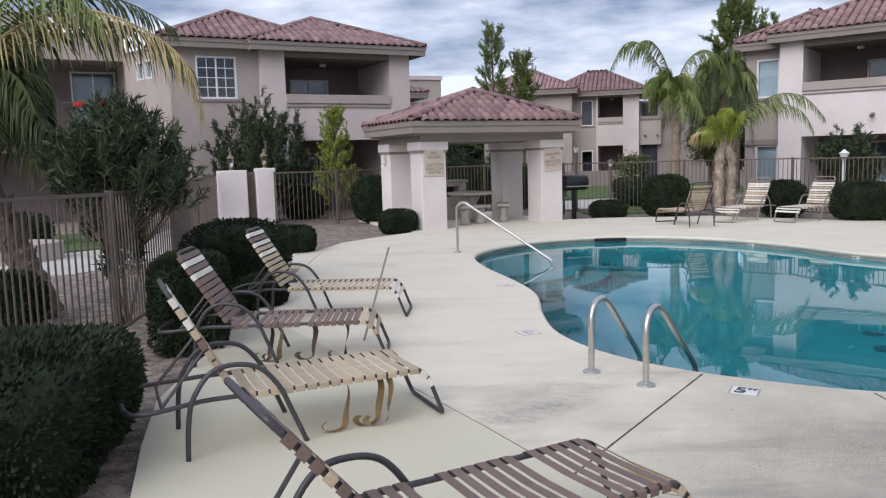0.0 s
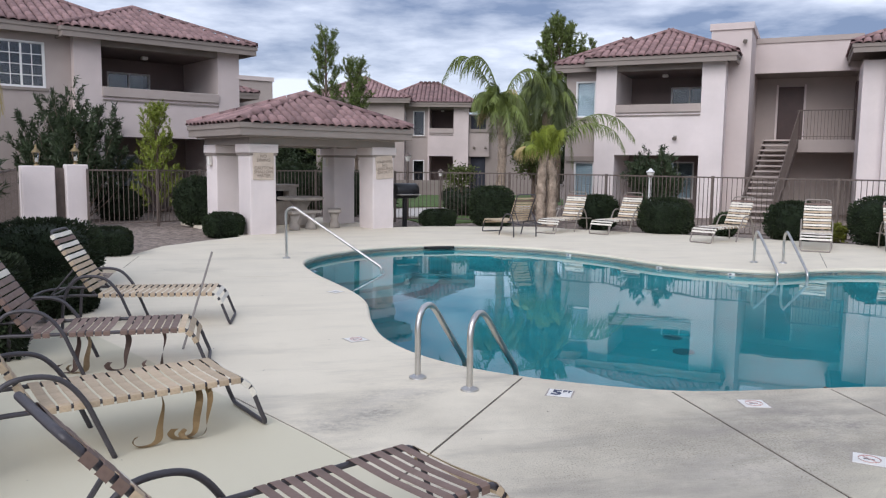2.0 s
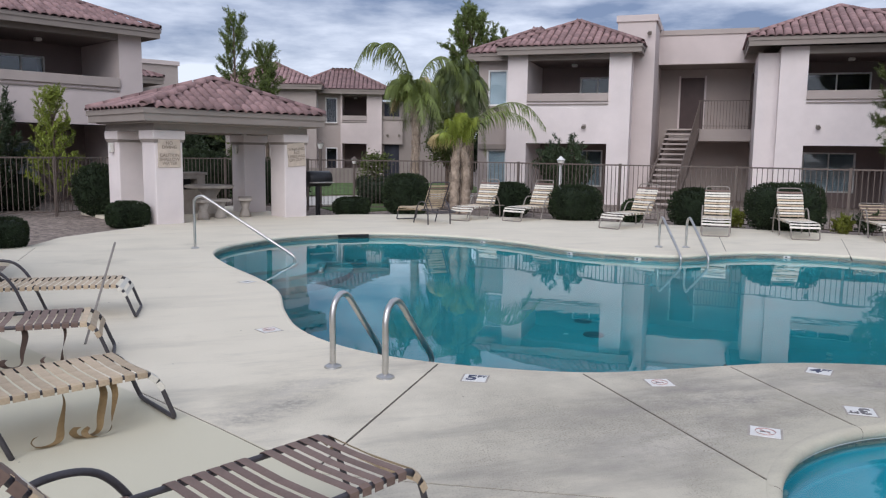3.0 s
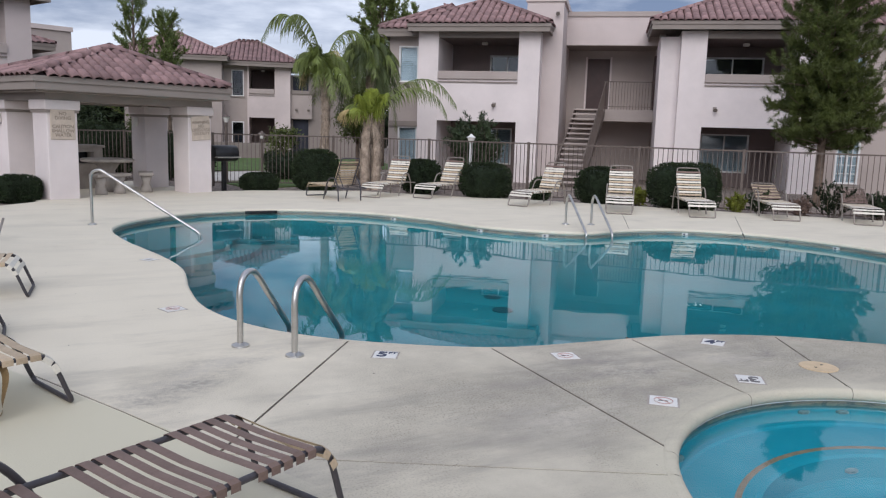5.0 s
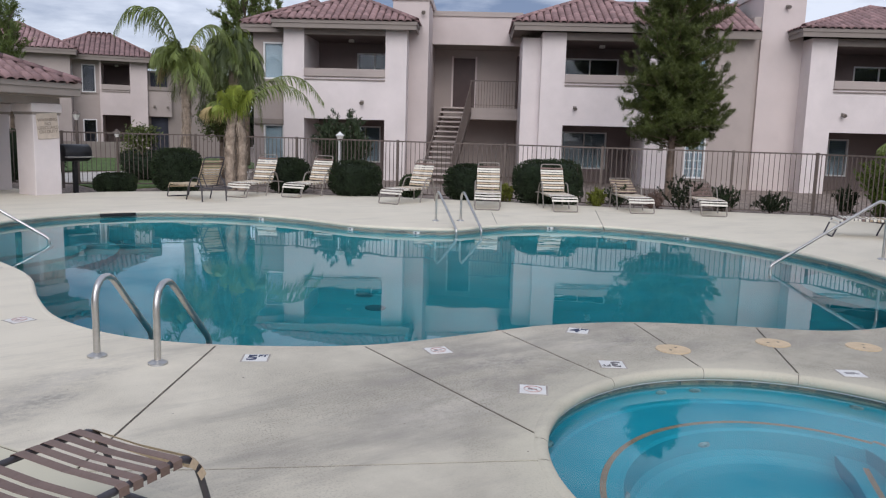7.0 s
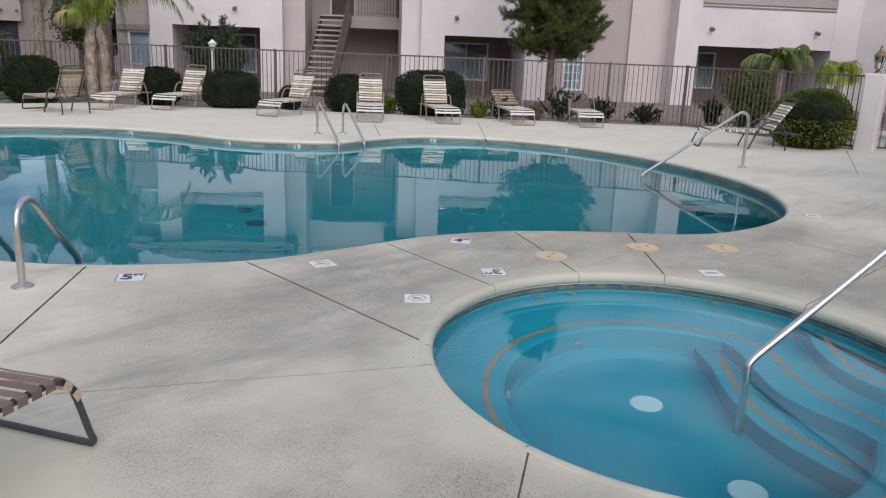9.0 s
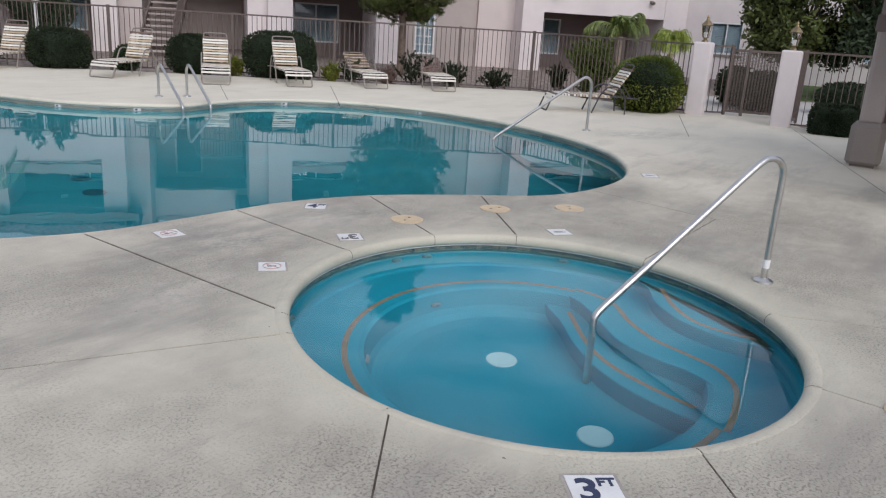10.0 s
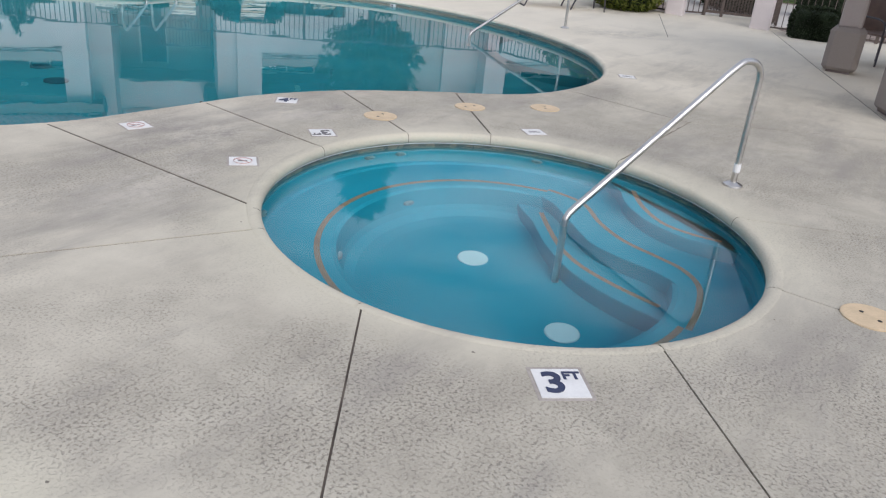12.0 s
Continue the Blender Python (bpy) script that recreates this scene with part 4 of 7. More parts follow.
# tower wall and breezeway
part("tower_wall", boxes((-0.2, 0.8, GROUND_Z, 0.5, 8.0, 6.3)), STUCCO_PINK, bld)
part("parapet_cap", boxes((-0.85, 0.74, 6.3, 0.56, 8.0, 6.52)), STUCCO_PINK, bld)
part("parapet_wall", boxes((-0.8, 0.8, 5.3, -0.2, 3.0, 6.3)), STUCCO_PINK, bld)
wall_lamp(bld, 0.3, 0.8, 5.9)
part("breezeway_parapet", boxes((0.5, 3.0, 5.05, 3.95, 3.2, 6.1)), STUCCO_PINK, bld)
part("parapet_cap", boxes((0.5, 2.95, 6.1, 3.95, 3.25, 6.28)), STUCCO, bld)
part("breezeway_back_wall", boxes((0.5, 5.0, GROUND_Z, 4.6, 5.2, 6.0)), STUCCO, bld)
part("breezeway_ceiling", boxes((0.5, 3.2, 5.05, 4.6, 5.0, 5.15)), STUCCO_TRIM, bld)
part("breezeway_side_wall", boxes((3.9, 2.2, GROUND_Z, 4.1, 5.0, 6.0)), STUCCO, bld)
part("landing", boxes((0.9, 2.6, 2.22, 3.9, 5.0, 2.66)), STUCCO, bld)
d1 = part("door", boxes((1.28, 4.92, 2.66, 2.16, 4.99, 4.72)), WOOD_DARK, bld, "dark brown entrance door")
part("door_frame", boxes((1.20, 4.94, 2.66, 1.27, 5.0, 4.8), (2.17, 4.94, 2.66, 2.24, 5.0, 4.8)), STUCCO_WHITE, bld)
part("door", boxes((3.82, 3.3, 2.66, 3.89, 4.2, 4.7)), WOOD_DARK, bld, "dark brown entrance door")
# paired pillar and middle wing
part("pillar", boxes((3.85, 0.35, GROUND_Z, 4.5, 2.5, 5.05)), STUCCO_WHITE, bld)
wing(bld, 4.5, 9.0, 0.0, 5.33, 8.2, 2.6, (5.72,), None, (5.45, 7.6), low=(5.6, 7.3))
wall_with(bld, "wall", 9.0, 11.95, 0.6, 0.8, GROUND_Z, 5.3, [(9.75, 10.5, 0.3, 1.85), (9.5, 10.4, 3.4, 4.7)], STUCCO)
window(bld, 9.75, 10.5, 0.3, 1.85, 0.6, 2, grid=4)
window(bld, 9.5, 10.4, 3.4, 4.7, 0.6, 1)
hip_roof(bld, 3.5, 9.4, -0.42, 9.0, 5.46, 1.3, singly=("f",))
roof_slope(bld, [(6.6, 0.15, 5.40), (12.0, 0.15, 5.40), (12.0, 3.0, 6.62), (6.6, 3.0, 6.62)])
roof_slope(bld, [(12.0, 5.85, 5.40), (6.6, 5.85, 5.40), (6.6, 3.0, 6.62), (12.0, 3.0, 6.62)], False)
hip_cap(bld, (6.6, 3.0, 6.62), (12.0, 3.0, 6.62))
part("fascia", boxes((9.3, 0.15, 5.14, 12.0, 0.2, 5.40)), STUCCO_TRIM, bld)
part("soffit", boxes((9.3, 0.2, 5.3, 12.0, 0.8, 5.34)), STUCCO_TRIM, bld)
part("tower_wall", boxes((12.2, 0.8, GROUND_Z, 13.65, 8.0, 6.8)), STUCCO_PINK, bld)
# Side face gets the darker stucco, for the shade on that side.
part("tower_side_wall", boxes((11.95, 0.9, GROUND_Z, 12.2, 7.8, 6.0)), STUCCO, bld)
part("parapet_cap", boxes((12.13, 0.74, 6.8, 13.72, 8.0, 7.02)), STUCCO_PINK, bld)
wall_lamp(bld, 13.0, 0.8, 6.35)
wing(bld, 13.65, 20.55, 0.0, 14.5, 19.55, 2.6, (14.9, 18.9), (16.3, 18.2), (14.6, 15.4), low=(14.95, 16.4))
hip_roof(bld, 13.15, 21.0, -0.42, 9.0, 5.46, 1.3, singly=("f",))
wall_with(bld, "wall", 20.55, 26.0, 2.9, 3.1, GROUND_Z, 5.6, [(21.7, 22.6, 0.3, 1.9), (21.7, 22.6, 3.2, 4.4)], STUCCO)
window(bld, 21.7, 22.6, 3.2, 4.4, 2.9, 1)
window(bld, 21.7, 22.6, 0.3, 1.9, 2.9, 1)
part("end_wall", boxes((20.35, 0.3, GROUND_Z, 20.55, 8.0, 5.05)), STUCCO, bld)

# ---- apartment building behind the loungers ----
A_M = pose(-4.6, 24.6, 0, 0, 0, 27)
bla = thing("apartment_building", A_M, "two-storey beige stucco apartment building with a corner balcony", "building")
wall_with(bla, "wall", -3.2, -0.55, 0.3, 0.5, GROUND_Z, 5.2, [(-2.45, -1.24, 3.66, 4.93)], STUCCO)
# a splayed corner wall with two small windows, then the wall of the breezeway
sw_ = wall_with(bla, "splayed_wall", 0.0, 2.67, 0.0, 0.2, GROUND_Z, 5.2, [(0.95, 1.37, 4.35, 4.92), (1.48, 1.90, 4.35, 4.92)], STUCCO)
sw_.matrix_basis = pose(-3.2, 0.5, 0, 0, 0, 110.4) @ Matrix.Diagonal((1, -1, 1, 1))
part("wall_cap", boxes((0.0, -0.2, 5.2, 2.67, 0.05, 5.27)), STUCCO_TRIM, bla, m=pose(-3.2, 0.5, 0, 0, 0, 110.4))
part("side_wall", boxes((-4.13, 3.21, GROUND_Z, -3.93, 8.0, 5.2)), STUCCO, bla)
window(bla, -2.45, -1.24, 3.66, 4.93, 0.3, 2, grid=3, blind=False)
wing(bla, -0.55, 4.5, 0.0, 0.2, 3.77, 2.8, (0.6,), (1.2, 2.6), (0.3, 0.75), zb=2.36, low=(0.6, 2.2), paint=STUCCO_PINK)
hip_roof(bla, -3.5, 1.6, -0.15, 7.5, 5.38, 1.2, singly=("f",))
hip_roof(bla, -0.95, 4.9, -0.45, 7.9, 5.34, 1.2, singly=("f",))
# Recess wall in the same stucco, its shade carried by the colour.
part("breezeway_wall", boxes((-12.0, 5.5, GROUND_Z, -5.62, 5.7, 5.06), (-5.62, 5.5, GROUND_Z, -4.2, 5.7, 2.7), (-4.2, 5.5, GROUND_Z, -4.14, 5.7, 5.06), (-5.62, 5.5, 4.95, -4.2, 5.7, 5.06)), STUCCO_SHADED, bla)
part("top_rail", boxes((-12.0, 3.0, 3.70, -4.14, 3.05, 3.74)), FENCE, bla)
for k in range(64):
    part("baluster", boxes((-11.9 + k * 0.122, 3.015, 2.6, -11.88 + k * 0.122, 3.035, 3.72)), FENCE, bla)
part("breezeway_beam", boxes((-12.0, 2.98, 5.03, -4.11, 3.2, 5.76)), STUCCO, bla)
part("beam_cap", boxes((-12.0, 2.94, 5.76, -4.07, 3.22, 5.84)), STUCCO_TRIM, bla)
part("breezeway_parapet", boxes((-12.0, 3.6, 5.12, -6.3, 3.8, 6.5)), STUCCO, bla)
part("roof_deck", boxes((-12.0, 3.2, 5.06, -3.4, 8.0, 5.12)), STUCCO_TRIM, bla)
part("landing", boxes((-12.0, 3.06, 2.2, -4.14, 5.5, 2.6)), STUCCO_TRIM, bla)
part("end_wall", boxes((4.3, 3.01, GROUND_Z, 4.5, 7.0, 5.2)), STUCCO, bla)
for a in (-1.37, -1.90):
    sw = window(bla, a, a + 0.42, 4.35, 4.92, 0.0, 1, trim=False)
    sw.matrix_basis = pose(-3.2, 0.5, 0, 0, 0, -69.6)
window(bla, -5.62, -4.2, 2.7, 4.95, 5.5, 2, trim=False)

# ---- far building in the gap ----
C_M = pose(11.2, 45.5, 0, 0, 0, -16)
blc = thing("apartment_building", C_M, "distant two-storey beige stucco apartment building with tiled roofs", "building")
part("wall", boxes((-8.0, -0.6, GROUND_Z, -2.75, 0.35, 5.3)), STUCCO, blc)
wall_with(blc, "wall", -2.75, -1.4, 0.4, 0.6, GROUND_Z, 5.3, [(-2.3, -1.6, 3.35, 4.85), (-2.3, -1.6, 0.4, 1.9)], STUCCO)
window(blc, -2.3, -1.6, 3.35, 4.85, 0.4, 1, blind=False)
window(blc, -2.3, -1.6, 0.4, 1.9, 0.4, 1, blind=False)
wing(blc, -1.4, 1.05, 0.2, -1.3, 0.15, 2.4, zb=2.15, paint=STUCCO_PINK)
part("end_wall", boxes((1.05, 0.9, GROUND_Z, 5.0, 6.0, 4.7)), STUCCO_TRIM, blc)
part("side_balcony", boxes((1.06, 0.5, 2.15, 2.3, 0.89, 3.6)), STUCCO, blc)
part("sill_trim", boxes((1.06, 0.42, 3.6, 2.35, 0.89, 3.8)), STUCCO_TRIM, blc)
# Flat dark panels on the closed wall, painted as shade inside openings.
part("dark_opening", boxes((1.2, 0.86, 3.8, 2.1, 0.9, 4.6)), UNLIT_ROOM, blc)
part("dark_opening", boxes((1.2, 0.86, 0.0, 2.1, 0.9, 2.1)), UNLIT_ROOM, blc)
wall_lamp(blc, 1.4, 0.5, 2.7)
wall_lamp(blc, 2.1, 0.5, 2.7)
hip_roof(blc, -8.6, -2.4, -1.1, 5.2, 5.46, 1.45, singly=())
hip_roof(blc, -4.4, 1.5, -0.3, 4.4, 5.30, 1.25, singly=())
part("garden_wall", boxes((-3.5, -3.2, GROUND_Z, 0.4, -3.0, 0.75)), STUCCO_TRIM, blc)

# ---- flat-topped block behind the corner balcony ----
D_M = pose(-1.55, 39.4, 0, 0, 0, 20)
bld2 = thing("apartment_block", D_M, "flat-topped beige stucco stair block behind the pavilion", "building")
part("wall", boxes((-3.0, 0, GROUND_Z, 2.4, 5.0, 5.65)), STUCCO, bld2)
part("parapet_cap", boxes((-3.05, -0.08, 5.65, 2.46, 5.05, 5.85)), STUCCO_PINK, bld2)
wall_lamp(bld2, 1.2, 0.0, 5.25)
hip_roof(bld2, -3.0, 0.6, -3.0, 0.5, 4.75, 0.6, singly=())
# ---- houses past the fence ----
for hx, hy, hw, hh, turn in ((33.0, 6.5, 9.0, 3.0, -70), (36.0, -4.0, 10.0, 3.0, -80)):
    hs = thing("apartment_building", pose(hx, hy, 0, 0, 0, turn), "pale stucco building beyond the far trees", "building")
    wall_with(hs, "wall", -hw / 2, hw / 2, 0, 0.2, GROUND_Z, hh + 2, [(-hw / 2 + 1.2 + k * 2.8, -hw / 2 + 2.4 + k * 2.8, 0.9, 2.1) for k in range(3)], STUCCO_WHITE)
    for k in range(3):
        window(hs, -hw / 2 + 1.2 + k * 2.8, -hw / 2 + 2.4 + k * 2.8, 0.9, 2.1, 0)
    hip_roof(hs, -hw / 2 - 0.4, hw / 2 + 0.4, -0.5, 6.5, hh + 2.2, 1.2, singly=())

# red cloths over the landing rail
for k, x in enumerate((-5.55, -4.87)):
    cl = thing("red_cloth", A_M @ pose(x, 3.02, 3.745), "small red cloth hung over a balcony rail", "cloth", "cloths on the rail")
    bm = bmesh.new()
    vs = [[bm.verts.new((a, y, z + 0.01 * math.sin(a * 40))) for a in (-0.14, -0.05, 0.05, 0.14)] for y, z in ((-0.05, -0.16), (-0.045, -0.05), (0, 0.012), (0.045, -0.05), (0.05, -0.12))]
    for a, b in zip(vs[:-1], vs[1:]):
        for i in range(3):
            bm.faces.new((a[i], a[i + 1], b[i + 1], b[i]))
    part("cloth_sheet", bm, RED_CLOTH, cl)


def text_mesh(words, size, material, name="lettering", bold=0.0):
    cu = bpy.data.curves.new(name, "FONT")
    cu.body = words
    cu.size = size
    cu.align_x = "CENTER"
    cu.align_y = "CENTER"
    cu.space_line = 0.85
    cu.extrude = 0.0015
    cu.offset = bold
    ob = new(name, cu)
    me = baked(ob)
    bpy.data.objects.remove(ob, do_unlink=True)
    me.materials.clear()
    me.materials.append(material)
    return me


# ---- pavilion ----
PAV_M = pose(-0.19, 18.06, 0, 0, 0, 25.5)
pav = thing("pavilion", PAV_M, "small stucco pavilion with four pillars and tiled hip roof", "pavilion")
PW, PS, PD = 0.64, 3.95, 2.52
for px, py in ((0, 0), (PS - PW, 0), (0, PD - PW), (PS - PW, PD - PW)):
    pl = part("pillar", boxes((px, py, -0.02, px + PW, py + PW, 2.2), bevel=0.02), STUCCO_WHITE, pav)
    part("capital", boxes((px - 0.05, py - 0.05, 1.86, px + PW + 0.05, py + PW + 0.05, 2.06), bevel=0.02), STUCCO_WHITE, pl)
    part("capital_band", boxes((px - 0.025, py - 0.025, 1.80, px + PW + 0.025, py + PW + 0.025, 1.86)), STUCCO_TRIM, pl)
for bx in ((-0.02, -0.02, PS + 0.02, PW * 0.9), (-0.02, PD - PW * 0.9, PS + 0.02, PD + 0.02), (-0.02, PW * 0.9, PW * 0.9, PD - PW * 0.9), (PS - PW * 0.9, PW * 0.9, PS + 0.02, PD - PW * 0.9)):
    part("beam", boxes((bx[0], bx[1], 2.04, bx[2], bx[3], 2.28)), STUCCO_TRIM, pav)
# Ceiling colour carries the shade under the roof.
part("pavilion_ceiling", boxes((0.1, 0.1, 2.22, PS - 0.1, PD - 0.1, 2.25)), STUCCO_SHADED, pav)
EX0, EX1, EY0, EY1 = -0.42, PS + 0.24, -0.46, PD + 0.03
bm = bmesh.new()
ring_sweep(bm, [(EX0, EY0), (EX1, EY0), (EX1, EY1), (EX0, EY1)], [(0, 2.42), (0, 2.48), (-0.06, 2.42), (-0.10, 2.34), (-0.20, 2.32), (-0.22, 2.21), (-0.5, 2.20)])
bmesh.ops.recalc_face_normals(bm, faces=bm.faces[:])
part("cornice", bm, STUCCO_TRIM, pav)
APEX = (1.98, 1.05, 3.27)
for a, b in (((EX0, EY0), (EX1, EY0)), ((EX1, EY0), (EX1, EY1)), ((EX1, EY1), (EX0, EY1)), ((EX0, EY1), (EX0, EY0))):
    roof_slope(pav, [(*a, 2.50), (*b, 2.50), APEX], True, 0.235, 0.26, PAVILION_TILE)
for c in ((EX0, EY0), (EX1, EY0), (EX0, EY1), (EX1, EY1)):
    hip_cap(pav, (*c, 2.50), APEX)
eaves(pav, EX0, EX1, EY0, EY1, 2.50)
for lx, ly, t in ((-0.012, PD - 0.35, -90), (PS - PW - 0.012, PD - 0.3, -90)):
    wl_ = part("wall_lamp", boxes((-0.06, -0.09, 1.55, 0.06, 0.0, 1.78), bevel=0.02), LAMP_GLASS, pav, "small frosted wall lamp", m=pose(lx, ly, 0, 0, 0, t))
for sx, words, tilt in ((0.10, "NO\nDIVING\n\nCAUTION\nSHALLOW\nWATER", 0), (PS - PW + 0.12, "WARNING\nNO\nLIFEGUARD\nON DUTY", 4)):
    sg = thing("notice_board", None, "tan cast stone notice board on the pillar", "sign", "pool notices")
    sg.matrix_basis = PAV_M @ pose(sx + 0.22, -0.012, 1.56, 90, 0, 0) @ pose(0, 0, 0, 0, 0, tilt)
    h = 0.31 if sx < 1 else 0.29
    part("board", boxes((-0.26, -h, -0.01, 0.26, h, 0.014), bevel=0.012), SIGNBOARD, sg)
    lines = words.split("\n")
    for k, word in enumerate(lines):
        if word:
            part("lettering", text_mesh(word, 0.1, SIGN_INK, bold=0.0015), None, sg, m=pose(0, ((len(lines) - 1) / 2 - k) * 0.088, 0.0175))
# picnic table with benches
pt = thing("picnic_table", PAV_M @ pose(2.05, 1.45, 0), "round cast stone picnic table in the pavilion", "table")
bm = bmesh.new()
tube(bm, [(0, 0, 0.70), (0, 0, 0.72), (0, 0, 0.77), (0, 0, 0.78)], 0.6, 28, radii=[0.56, 0.6, 0.6, 0.58])
part("tabletop", bm, STONE, pt)
bm = bmesh.new()
tube(bm, [(0, 0, 0), (0, 0, 0.1), (0, 0, 0.3), (0, 0, 0.5), (0, 0, 0.70)], 0.2, 18, radii=[0.30, 0.29, 0.2, 0.17, 0.3])
part("pedestal", bm, STONE, pt, smooth=True)
bench0 = thing("stone_bench", None, "cast stone bench seat beside the picnic table", "bench", "benches round the stone table")
part("seat", boxes((-0.45, -0.17, 0.40, 0.45, 0.17, 0.47), bevel=0.015), STONE, bench0)
for lx in (-0.25, 0.25):
    bm = bmesh.new()
    tube(bm, [(lx, 0, 0), (lx, 0, 0.08), (lx, 0, 0.2), (lx, 0, 0.4)], 0.1, 14, radii=[0.14, 0.13, 0.08, 0.14])
    part("leg", bm, STONE, bench0, smooth=True)
bench0.matrix_basis = PAV_M @ pose(2.78, 1.0, 0, 0, 0, 60)
copy_thing(bench0, PAV_M @ pose(1.7, 0.7, 0, 0, 0, 10))

# ---- stone fire box behind the picnic table ----
fb = thing("fire_box", PAV_M @ pose(2.0, 2.35, 0), "low stone fire box with a dark arched opening", "fireplace")
part("body", boxes((-0.42, 0.0, 0.0, -0.2, 0.5, 1.0), (0.2, 0.0, 0.0, 0.42, 0.5, 1.0), (-0.2, 0.0, 0.0, 0.2, 0.5, 0.62), (-0.2, 0.0, 0.9, 0.2, 0.5, 1.0), (-0.2, 0.4, 0.62, 0.2, 0.5, 0.9)), STONE, fb)
part("fire_back", boxes((-0.2, 0.36, 0.62, 0.2, 0.396, 0.9)), BLACK, fb, "flat black back of the opening")
part("cap_slab", boxes((-0.47, -0.05, 1.003, 0.47, 0.55, 1.07), bevel=0.015), STONE, fb)

# ---- grill ----
gr = thing("barbecue_grill", pose(3.85, 20.75, 0, 0, 0, 20) @ Matrix.Diagonal((0.82, 0.82, 0.95, 1)), "black barrel barbecue grill on a post", "grill")
part("post", boxes((-0.06, -0.06, GROUND_Z, 0.06, 0.06, 0.78), bevel=0.01), BLACK, gr)
bm = bmesh.new()
n = 18
for z0, z1 in ((0.80, 1.14),):
    ra = []
    for x in (-0.42, -0.40, 0.40, 0.42):
        k = 0.9 if abs(x) > 0.41 else 1.0
        ra.append([bm.verts.new((x, math.cos(2 * math.pi * i / n) * 0.27 * k, 0.97 + math.sin(2 * math.pi * i / n) * 0.22 * k)) for i in range(n)])
    for a, b in zip(ra[:-1], ra[1:]):
        for i in range(n):
            bm.faces.new((a[i], a[(i + 1) % n], b[(i + 1) % n], b[i]))
    bm.faces.new(ra[0])
    bm.faces.new(ra[-1])
bmesh.ops.recalc_face_normals(bm, faces=bm.faces[:])
part("barrel", bm, BLACK, gr, smooth=True)
part("shelf", boxes((-0.45, -0.45, 0.86, 0.35, -0.26, 0.89)), STEEL, gr, "pale metal shelf")

# ---- handrails ----
def rail(name, pts, r, label, category, group="", plates=(), sleeve=None):
    t = thing(name, None, label, category, group)
    bm = bmesh.new()
    tube(bm, smooth_path(pts, False, 7), r, 14)
    part("rail_tube", bm, STEEL, t, smooth=True)
    for p in plates:
        bm = bmesh.new()
        tube(bm, [(p[0], p[1], 0.0), (p[0], p[1], 0.012), (p[0], p[1], 0.03)], 0.06, 20, radii=[0.068, 0.066, 0.03])
        part("escutcheon", bm, STEEL, t)
    if sleeve:
        bm = bmesh.new()
        tube(bm, [(*sleeve, 0.10), (*sleeve, 0.16)], r * 1.12, 14)
        part("sleeve", bm, WHITE, t, "white plastic sleeve")
    return t


def grab(p, q, top, zin=-0.75):
    """A deck-mounted grab rail from foot p over the edge into the water towards q."""
    p, q = Vector((*p, 0)), Vector((*q, 0))
    d = (q - p)
    L = d.length
    d = d / L
    up = lambda x, z: p + d * x + Vector((0, 0, z))
    slope = lambda f: up(0.24 + (L - 0.27) * f, top * 0.93 + (0.0 - top * 0.93) * f)
    return [up(0, 0), up(0, top * 0.45), up(0.0, top * 0.74), up(0.04, top * 0.92), up(0.125, top), slope(0.0), slope(0.35), slope(0.7), slope(0.93), up(L - 0.008, -0.035), up(L, -0.12), up(L, -0.3), up(L, zin)]


rail("grab_rail", grab((1.19, 5.76), (1.72, 6.33), 0.55), 0.024, "curved stainless steel grab rail at the pool edge", "handrail", "near ladder rails", [(1.19, 5.76)])
rail("grab_rail", grab((1.50, 5.37), (2.06, 5.96), 0.55), 0.024, "curved stainless steel grab rail at the pool edge", "handrail", "near ladder rails", [(1.50, 5.37)])
rail("grab_rail", grab((8.44, 11.88), (8.06, 10.72), 0.55), 0.022, "curved stainless steel grab rail across the pool", "handrail", "far ladder rails", [(8.44, 11.88)])
rail("grab_rail", grab((8.89, 11.70), (8.52, 10.6), 0.55), 0.022, "curved stainless steel grab rail across the pool", "handrail", "far ladder rails", [(8.89, 11.70)])


def hand_rail(p, q, top, label, foot=-0.75, r=0.022, sleeve=False):
    p, q = Vector((*p, 0)), Vector((*q, 0))
    d = (q - p).normalized()
    L = (q - p).length
    up = lambda x, z: p + d * x + Vector((0, 0, z))
    pts = [up(0, 0), up(0, top * 0.5), up(0.0, top * 0.86), up(0.05, top * 0.97), up(0.15, top), up(0.26, top * 0.95)]
    slope = lambda f: up(0.26 + (L - 0.26) * f, top * 0.95 + (-0.05 - top * 0.95) * f)
    pts += [slope(0.3), slope(0.6), slope(0.85), slope(0.95), up(L - 0.012, -0.055), up(L, -0.11), up(L, -0.3), up(L, foot)]
    return rail("handrail", pts, r, label, "handrail", "", [(p.x, p.y)], (p.x, p.y) if sleeve else None)


hand_rail((0.45, 13.6), (1.95, 12.55), 0.88, "bent stainless steel handrail at the pool steps")
hand_rail((11.76, 5.30), (9.95, 5.95), 0.84, "bent stainless steel handrail at the pool steps")
hand_rail((5.528, 1.053), (4.20, 1.705), 0.86, "bent stainless steel handrail into the spa", -0.98, sleeve=True)

